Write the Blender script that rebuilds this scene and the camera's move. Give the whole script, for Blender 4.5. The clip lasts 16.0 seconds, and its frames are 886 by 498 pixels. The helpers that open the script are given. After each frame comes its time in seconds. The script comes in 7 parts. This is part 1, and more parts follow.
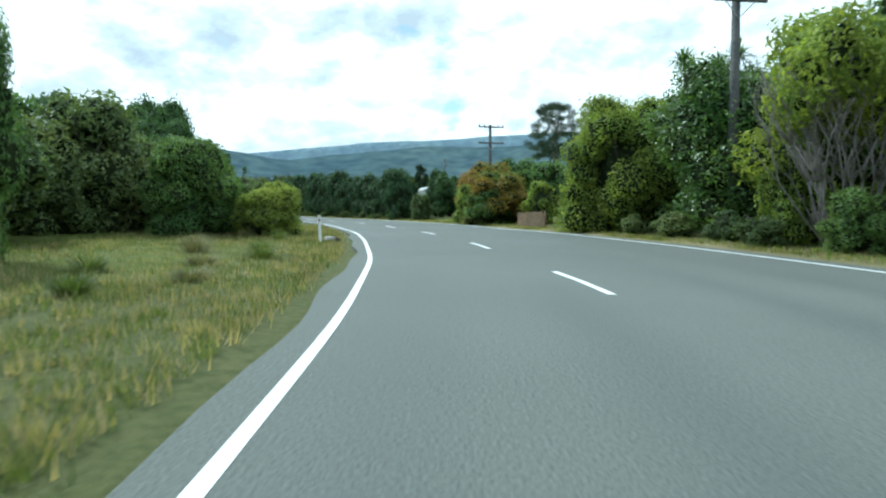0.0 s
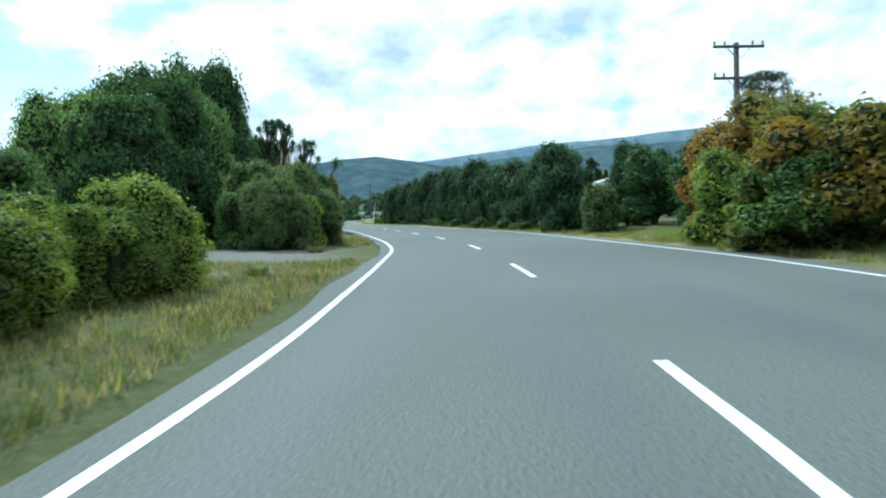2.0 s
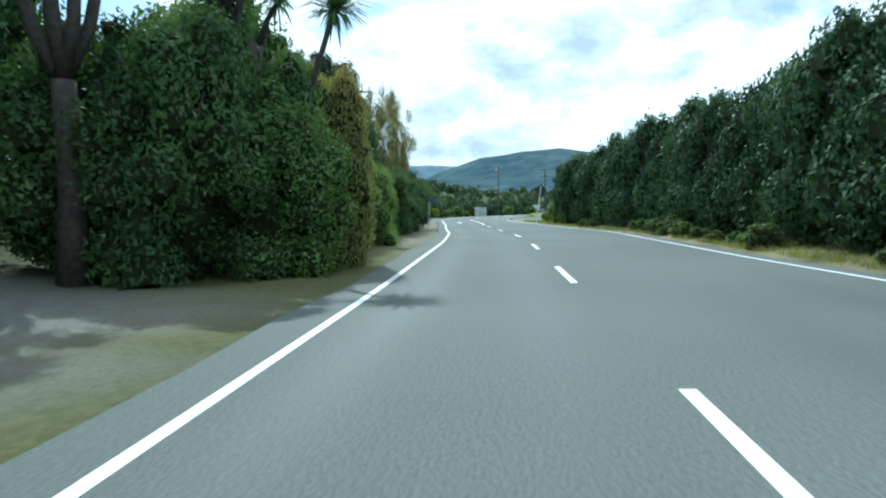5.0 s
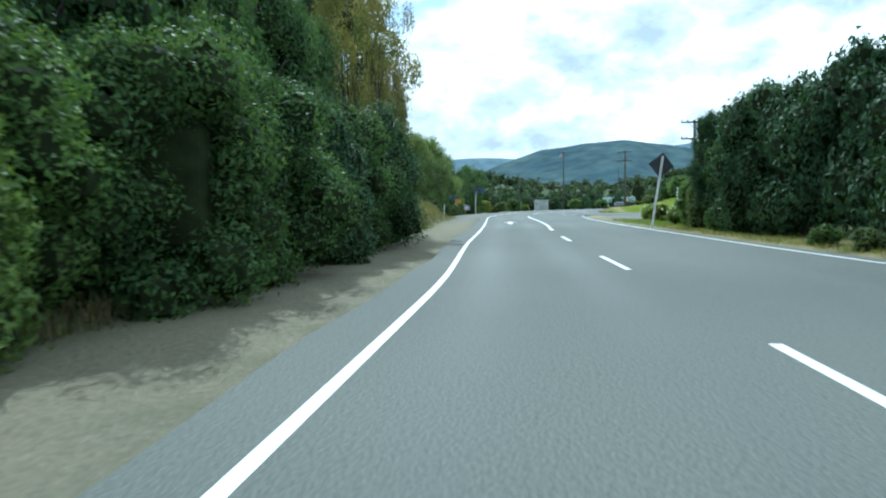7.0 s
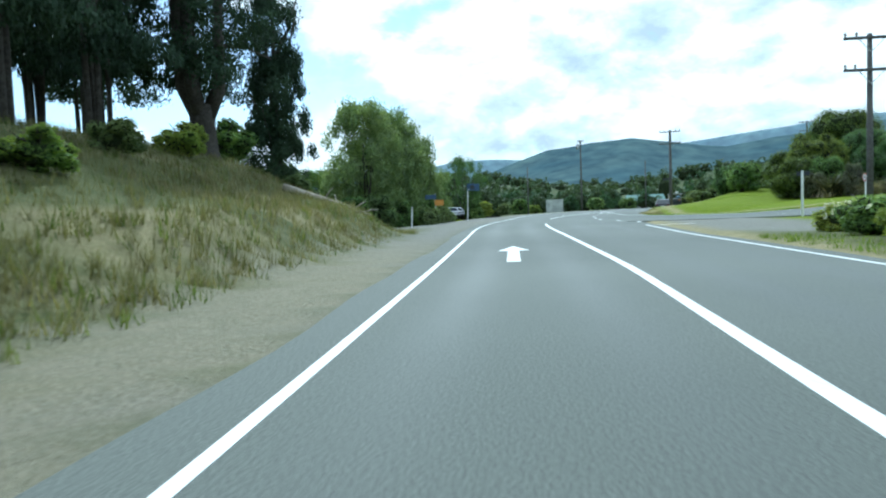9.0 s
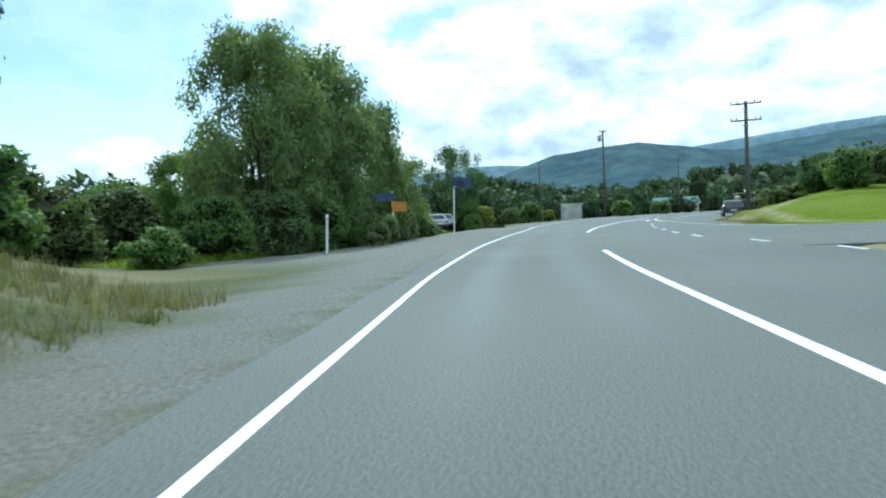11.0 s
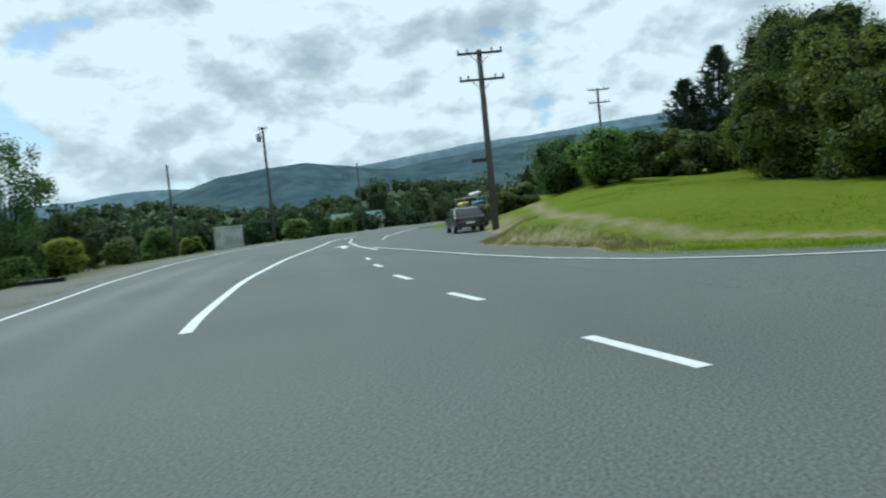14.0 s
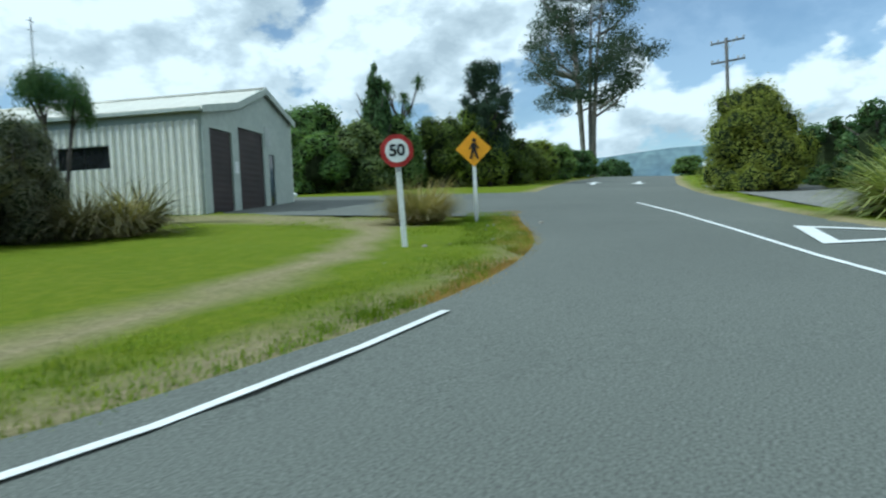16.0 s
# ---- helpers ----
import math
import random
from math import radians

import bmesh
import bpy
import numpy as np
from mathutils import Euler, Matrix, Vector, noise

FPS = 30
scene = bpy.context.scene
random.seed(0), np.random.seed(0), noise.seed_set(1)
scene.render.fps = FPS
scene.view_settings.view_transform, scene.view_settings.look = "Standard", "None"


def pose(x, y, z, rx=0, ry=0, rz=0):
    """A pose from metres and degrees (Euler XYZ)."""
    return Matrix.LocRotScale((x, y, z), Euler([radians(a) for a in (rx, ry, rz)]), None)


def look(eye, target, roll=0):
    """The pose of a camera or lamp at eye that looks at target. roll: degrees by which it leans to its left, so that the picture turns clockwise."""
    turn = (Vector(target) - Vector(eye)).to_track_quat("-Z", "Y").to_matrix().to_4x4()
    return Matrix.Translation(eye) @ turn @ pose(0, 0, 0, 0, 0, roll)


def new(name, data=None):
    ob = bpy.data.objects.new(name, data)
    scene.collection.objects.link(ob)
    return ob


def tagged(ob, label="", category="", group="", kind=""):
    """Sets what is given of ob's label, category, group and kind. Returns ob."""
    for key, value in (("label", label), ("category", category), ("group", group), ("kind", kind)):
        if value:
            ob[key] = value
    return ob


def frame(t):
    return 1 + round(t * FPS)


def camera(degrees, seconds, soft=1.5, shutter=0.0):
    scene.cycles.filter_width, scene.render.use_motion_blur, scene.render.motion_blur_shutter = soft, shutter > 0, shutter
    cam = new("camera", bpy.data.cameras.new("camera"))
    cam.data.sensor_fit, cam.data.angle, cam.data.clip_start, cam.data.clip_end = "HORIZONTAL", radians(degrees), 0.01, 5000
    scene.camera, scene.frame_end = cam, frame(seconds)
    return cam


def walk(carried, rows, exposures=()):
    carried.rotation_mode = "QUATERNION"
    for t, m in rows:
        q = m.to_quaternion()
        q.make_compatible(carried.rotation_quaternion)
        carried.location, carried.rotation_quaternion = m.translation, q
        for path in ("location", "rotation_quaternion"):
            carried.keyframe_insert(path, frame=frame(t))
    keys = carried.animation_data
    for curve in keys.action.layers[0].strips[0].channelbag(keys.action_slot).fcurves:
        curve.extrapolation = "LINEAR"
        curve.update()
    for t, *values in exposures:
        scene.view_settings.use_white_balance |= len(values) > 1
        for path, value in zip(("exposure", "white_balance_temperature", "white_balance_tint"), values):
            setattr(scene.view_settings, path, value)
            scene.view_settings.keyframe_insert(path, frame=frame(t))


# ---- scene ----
# The country road is one place; the camera is driven along its left lane and turns into the side road.
cam = camera(65.4, 16.0, soft=2.1, shutter=0.12)
PATH = [
    (0, 0.000, 0.000, 1.183, -0.00, -3.49, 0.29),
    (0.5, 0.296, 7.079, 1.158, 2.90, -3.47, -0.43),
    (1, 0.223, 13.799, 1.155, 6.53, -3.50, 0.16),
    (1.5, -0.348, 20.703, 1.168, 10.19, -3.22, 1.32),
    (2, -1.308, 27.582, 1.173, 13.93, -2.91, 2.12),
    (2.5, -2.596, 34.388, 1.166, 17.33, -2.81, 2.47),
    (3, -4.151, 40.810, 1.152, 20.28, -2.74, 2.48),
    (3.5, -5.916, 46.962, 1.132, 22.58, -2.57, 2.91),
    (4, -8.139, 53.409, 1.167, 25.04, -2.63, 2.06),
    (4.2, -9.169, 56.006, 1.177, 26.12, -2.52, 2.13),
    (4.5, -10.725, 59.895, 1.173, 27.23, -2.72, 1.85),
    (5, -13.415, 66.341, 1.170, 28.99, -3.03, 1.38),
    (5.5, -16.272, 72.721, 1.170, 30.59, -3.29, 0.98),
    (6, -19.306, 79.032, 1.172, 32.07, -3.48, 0.68),
    (6.3, -21.220, 82.782, 1.180, 32.93, -3.58, 0.53),
    (6.5, -22.540, 85.264, 1.180, 33.34, -3.53, 0.57),
    (7, -25.894, 91.497, 1.165, 33.90, -3.51, 1.02),
    (7.5, -29.298, 97.781, 1.172, 34.06, -3.56, 0.66),
    (8, -32.783, 104.266, 1.152, 34.19, -3.49, 1.41),
    (8.5, -36.231, 110.680, 1.144, 34.22, -3.46, 1.55),
    (9, -39.510, 116.998, 1.160, 34.50, -3.24, 2.19),
    (9.2, -40.802, 119.424, 1.170, 34.50, -3.28, 2.09),
    (9.5, -42.737, 122.938, 1.172, 34.76, -3.25, 2.01),
    (10, -45.901, 128.501, 1.170, 35.07, -3.16, 1.99),
    (10.5, -48.934, 133.763, 1.170, 35.14, -2.96, 2.20),
    (11, -51.796, 138.783, 1.171, 34.97, -2.67, 2.67),
    (11.3, -53.396, 141.715, 1.167, 34.83, -2.46, 3.05),
    (11.5, -54.393, 143.653, 1.157, 34.71, -2.33, 3.64),
    (12, -56.740, 148.385, 1.162, 34.12, -1.98, 4.73),
    (12.5, -58.697, 152.637, 1.162, 33.15, -1.83, 5.06),
    (13, -60.481, 156.753, 1.177, 31.29, -1.82, 4.30),
    (13.5, -61.470, 160.941, 1.196, 24.36, -2.09, 4.70),
    (14, -61.640, 164.480, 1.212, 8.17, -2.92, 5.80),
    (14.5, -60.900, 166.900, 1.206, -8.37, -4.08, 6.45),
    (15, -59.010, 169.177, 1.212, -28.72, -5.35, 5.80),
    (15.3, -57.358, 170.331, 1.196, -38.61, -5.13, 3.60),
    (15.5, -56.220, 170.930, 1.180, -45.70, -4.05, 3.45),
    (16, -53.612, 171.652, 1.075, -62.30, -2.20, 2.75),
]
walk(cam, [(t, pose(x, y, z, 90 + pitch, roll, yaw)) for t, x, y, z, yaw, pitch, roll in PATH],
     exposures=[(0.0, 0.02, 5250, -6), (2.0, 0.0, 5080, -5), (9.0, 0.02, 5020, -5), (12.0, -0.2, 5050, -5), (13.5, -0.49, 5200, -5),
                (14.0, -0.62, 5350, -5), (14.5, -0.79, 5400, -5), (15.0, -0.75, 5450, -5), (16.0, -0.43, 5250, -5)])

# ---------------------------------------------------------------- sky and sun
SUN_TO = Vector((-0.71, 0.71, 1.0)).normalized()
world = bpy.data.worlds.new("sky")
scene.world = world
world.use_nodes = True
wn, wl = world.node_tree.nodes, world.node_tree.links
wn.clear()


def wmath(op, a, b=None):
    n = wn.new("ShaderNodeMath")
    n.operation = op
    for i, v in enumerate((a, b)):
        if v is None:
            continue
        if isinstance(v, (int, float)):
            n.inputs[i].default_value = v
        else:
            wl.new(v, n.inputs[i])
    return n.outputs[0]


sky = wn.new("ShaderNodeTexSky")
sky.sky_type = "NISHITA"
sky.sun_disc = False
sky.sun_elevation = math.asin(SUN_TO.z)
sky.sun_rotation = math.atan2(SUN_TO.x, SUN_TO.y)
sky.altitude, sky.air_density, sky.dust_density, sky.ozone_density = 60, 1.0, 0.6, 1.1
sky_bg = wn.new("ShaderNodeBackground")
sky_bg.inputs["Strength"].default_value = 0.15
wl.new(sky.outputs[0], sky_bg.inputs["Color"])
tc = wn.new("ShaderNodeTexCoord")
sep = wn.new("ShaderNodeSeparateXYZ")
wl.new(tc.outputs["Generated"], sep.inputs[0])
flat = wn.new("ShaderNodeCombineXYZ")
wl.new(sep.outputs[0], flat.inputs[0])
wl.new(sep.outputs[1], flat.inputs[1])
wl.new(wmath("MULTIPLY", sep.outputs[2], 1.7), flat.inputs[2])


def wnoise(scale, detail, rough, shift):
    mp = wn.new("ShaderNodeMapping")
    mp.inputs["Location"].default_value = shift
    wl.new(flat.outputs[0], mp.inputs["Vector"])
    n = wn.new("ShaderNodeTexNoise")
    n.inputs["Scale"].default_value, n.inputs["Detail"].default_value = scale, detail
    n.inputs["Roughness"].default_value, n.inputs["Distortion"].default_value = rough, 0.12
    wl.new(mp.outputs[0], n.inputs["Vector"])
    return n.outputs["Fac"]


def wramp(fac, stops):
    r = wn.new("ShaderNodeValToRGB")
    for i, (p, c) in enumerate(stops):
        e = r.color_ramp.elements[i] if i < 2 else r.color_ramp.elements.new(p)
        e.position, e.color = p, (*c, 1)
    wl.new(fac, r.inputs[0])
    return r.outputs[0]


def wclamp(v, a, b):
    n = wn.new("ShaderNodeMapRange")
    n.interpolation_type = "SMOOTHSTEP"
    n.inputs["From Min"].default_value, n.inputs["From Max"].default_value = a, b
    wl.new(v, n.inputs["Value"])
    return n.outputs[0]


# broken cumulus: thick over the hills, open towards the west and the east
open_west = wmath("MULTIPLY", wmath("MAXIMUM", wmath("SUBTRACT", wmath("MULTIPLY", sep.outputs[0], -1.0), 0.56), 0.0), 1.1)
open_east = wmath("MULTIPLY", wmath("MAXIMUM", wmath("SUBTRACT", sep.outputs[0], 0.84), 0.0), 1.0)
opening = wmath("MULTIPLY", wmath("ADD", open_west, open_east), wclamp(sep.outputs[2], 0.02, 0.2))
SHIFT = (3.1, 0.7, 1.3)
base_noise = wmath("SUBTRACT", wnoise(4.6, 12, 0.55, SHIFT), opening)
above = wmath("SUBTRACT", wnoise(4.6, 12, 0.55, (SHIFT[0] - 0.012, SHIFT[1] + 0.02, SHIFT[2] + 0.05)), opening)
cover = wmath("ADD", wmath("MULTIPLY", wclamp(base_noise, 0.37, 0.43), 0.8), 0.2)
warp = wn.new("ShaderNodeVectorMath")
warp.operation = "MULTIPLY_ADD"
wob = wn.new("ShaderNodeTexNoise")
wob.inputs["Scale"].default_value, wob.inputs["Detail"].default_value = 7.0, 5.0
wl.new(flat.outputs[0], wob.inputs["Vector"])
wl.new(wob.outputs["Color"], warp.inputs[0])
warp.inputs[1].default_value = (0.16, 0.16, 0.16)
wl.new(flat.outputs[0], warp.inputs[2])
heads = wn.new("ShaderNodeTexVoronoi")
heads.feature, heads.normalize = "SMOOTH_F1", True
for name, value in (("Scale", 11.0), ("Detail", 5.0), ("Roughness", 0.55), ("Smoothness", 0.2)):
    heads.inputs[name].default_value = value
wl.new(warp.outputs[0], heads.inputs["Vector"])
# rounded bright heads; sunward brightening and grey thick parts are put into the cloud colour
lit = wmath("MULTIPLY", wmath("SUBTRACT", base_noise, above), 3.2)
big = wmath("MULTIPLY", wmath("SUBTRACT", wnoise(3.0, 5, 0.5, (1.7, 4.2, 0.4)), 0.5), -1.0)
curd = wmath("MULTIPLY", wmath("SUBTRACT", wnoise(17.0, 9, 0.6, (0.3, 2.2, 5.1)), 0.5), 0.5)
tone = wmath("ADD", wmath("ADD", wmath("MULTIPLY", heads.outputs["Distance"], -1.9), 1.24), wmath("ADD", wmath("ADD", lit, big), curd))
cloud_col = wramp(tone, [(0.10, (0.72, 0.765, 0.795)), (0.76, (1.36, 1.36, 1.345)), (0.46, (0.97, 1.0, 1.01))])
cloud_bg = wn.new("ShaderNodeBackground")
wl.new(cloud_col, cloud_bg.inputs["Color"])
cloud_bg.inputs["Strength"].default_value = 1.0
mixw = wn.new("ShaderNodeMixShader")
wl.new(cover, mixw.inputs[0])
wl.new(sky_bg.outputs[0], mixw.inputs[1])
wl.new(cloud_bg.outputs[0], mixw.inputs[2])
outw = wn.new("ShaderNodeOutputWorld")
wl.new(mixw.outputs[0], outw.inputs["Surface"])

sun_data = bpy.data.lights.new("sun", "SUN")
sun_data.energy, sun_data.angle, sun_data.color = 4.3, radians(0.6), (1.0, 0.95, 0.86)
sun = new("sun", sun_data)
sun.matrix_world = look(SUN_TO * 100, (0, 0, 0))


# ---------------------------------------------------------------- materials
def material(name, color, rough=0.8, var=0.25, scale=4.0, scale2=0.4, bump=0.0, bump_scale=40.0, second=None, metal=0.0,
             translucent=0.0, island=0.0, spec=0.3):
    """A procedural surface: two scales of variation, fine relief; foliage lets light through."""
    m = bpy.data.materials.new(name)
    m.use_nodes = True
    nt = m.node_tree
    n, l = nt.nodes, nt.links
    bsdf = n["Principled BSDF"]
    bsdf.inputs["Roughness"].default_value, bsdf.inputs["Metallic"].default_value = rough, metal
    bsdf.inputs["Specular IOR Level"].default_value = spec
    geo = n.new("ShaderNodeNewGeometry")
    tex = n.new("ShaderNodeTexCoord")

    def noise_at(s, detail=4):
        q = n.new("ShaderNodeTexNoise")
        q.inputs["Scale"].default_value, q.inputs["Detail"].default_value = s, detail
        l.new(geo.outputs["Position"], q.inputs["Vector"])
        return q.outputs["Fac"]

    def mix(kind, fac, a, b):
        q = n.new("ShaderNodeMix")
        q.data_type, q.blend_type = "RGBA", kind
        for sock, v in ((q.inputs["Factor"], fac), (q.inputs[6], a), (q.inputs[7], b)):
            if isinstance(v, (int, float)):
                sock.default_value = v
            elif isinstance(v, tuple):
                sock.default_value = (*v, 1)
            else:
                l.new(v, sock)
        return q.outputs[2]

    def spread(fac, lo, hi):
        q = n.new("ShaderNodeMapRange")
        q.inputs["From Min"].default_value, q.inputs["From Max"].default_value = 0.3, 0.7
        q.inputs["To Min"].default_value, q.inputs["To Max"].default_value = lo, hi
        l.new(fac, q.inputs["Value"])
        return q.outputs[0]

    second = second or tuple(c * 0.6 for c in color)
    col = mix("MIX", spread(noise_at(scale2, 3), 0, 1), color, second)
    grain = n.new("ShaderNodeCombineColor")
    g = spread(noise_at(scale, 5), 1 - var, 1 + var)
    for i in range(3):
        l.new(g, grain.inputs[i])
    col = mix("MULTIPLY", 1.0, col, grain.outputs[0])
    if island:
        info = n.new("ShaderNodeObjectInfo")
        both = n.new("ShaderNodeMath")
        both.operation = "MULTIPLY_ADD"
        both.inputs[1].default_value = 0.65
        l.new(geo.outputs["Random Per Island"], both.inputs[0])
        half = n.new("ShaderNodeMath")
        half.operation = "MULTIPLY"
        half.inputs[1].default_value = 0.35
        l.new(info.outputs["Random"], half.inputs[0])
        l.new(half.outputs[0], both.inputs[2])
        hsv = n.new("ShaderNodeHueSaturation")
        hue = n.new("ShaderNodeMapRange")
        hue.inputs["To Min"].default_value, hue.inputs["To Max"].default_value = 0.5 + 0.035 * island, 0.5 - 0.03 * island
        val = n.new("ShaderNodeMapRange")
        val.inputs["To Min"].default_value, val.inputs["To Max"].default_value = 1 - 0.55 * island, 1 + 0.65 * island
        l.new(both.outputs[0], hue.inputs["Value"])
        l.new(both.outputs[0], val.inputs["Value"])
        l.new(hue.outputs[0], hsv.inputs["Hue"])
        l.new(val.outputs[0], hsv.inputs["Value"])
        l.new(col, hsv.inputs["Color"])
        col = hsv.outputs[0]
    l.new(col, bsdf.inputs["Base Color"])
    if bump:
        b = n.new("ShaderNodeBump")
        b.inputs["Strength"].default_value, b.inputs["Distance"].default_value = bump, 0.02
        l.new(noise_at(bump_scale, 3), b.inputs["Height"])
        l.new(b.outputs[0], bsdf.inputs["Normal"])
    if translucent:
        tr = n.new("ShaderNodeBsdfTranslucent")
        l.new(mix("MULTIPLY", 1.0, col, (1.5, 1.5, 0.7)), tr.inputs["Color"])
        ms = n.new("ShaderNodeMixShader")
        ms.inputs[0].default_value = translucent
        l.new(bsdf.outputs[0], ms.inputs[1])
        l.new(tr.outputs[0], ms.inputs[2])
        l.new(ms.outputs[0], n["Material Output"].inputs["Surface"])
    return m


def leafy(name, color, second=None, tr=0.3):
    return material(name, color, rough=0.6, var=0.3, scale=1.1, scale2=0.35, second=second, translucent=tr, island=0.8, spec=0.16)


def asphalt_material():
    """Chip seal: fine stone grain, broad patches, smoother darker wheel tracks stored on the mesh."""
    m = material("asphalt", (0.106, 0.114, 0.101), 0.85, 0.42, 42, 0.12, 0.32, 70, (0.135, 0.144, 0.127))
    n, l = m.node_tree.nodes, m.node_tree.links
    b = n["Principled BSDF"]
    att = n.new("ShaderNodeVertexColor")
    att.layer_name = "track"
    base = b.inputs["Base Color"].links[0].from_socket
    q = n.new("ShaderNodeMix")
    q.data_type, q.blend_type = "RGBA", "MULTIPLY"
    q.inputs[7].default_value = (0.80, 0.81, 0.82, 1)
    sp = n.new("ShaderNodeSeparateColor")
    l.new(att.outputs[0], sp.inputs[0])
    l.new(sp.outputs[0], q.inputs[0])
    l.new(base, q.inputs[6])
    l.new(q.outputs[2], b.inputs["Base Color"])
    r = n.new("ShaderNodeMapRange")
    r.inputs["To Min"].default_value, r.inputs["To Max"].default_value = 0.88, 0.68
    l.new(sp.outputs[0], r.inputs["Value"])
    l.new(r.outputs[0], b.inputs["Roughness"])
    return m


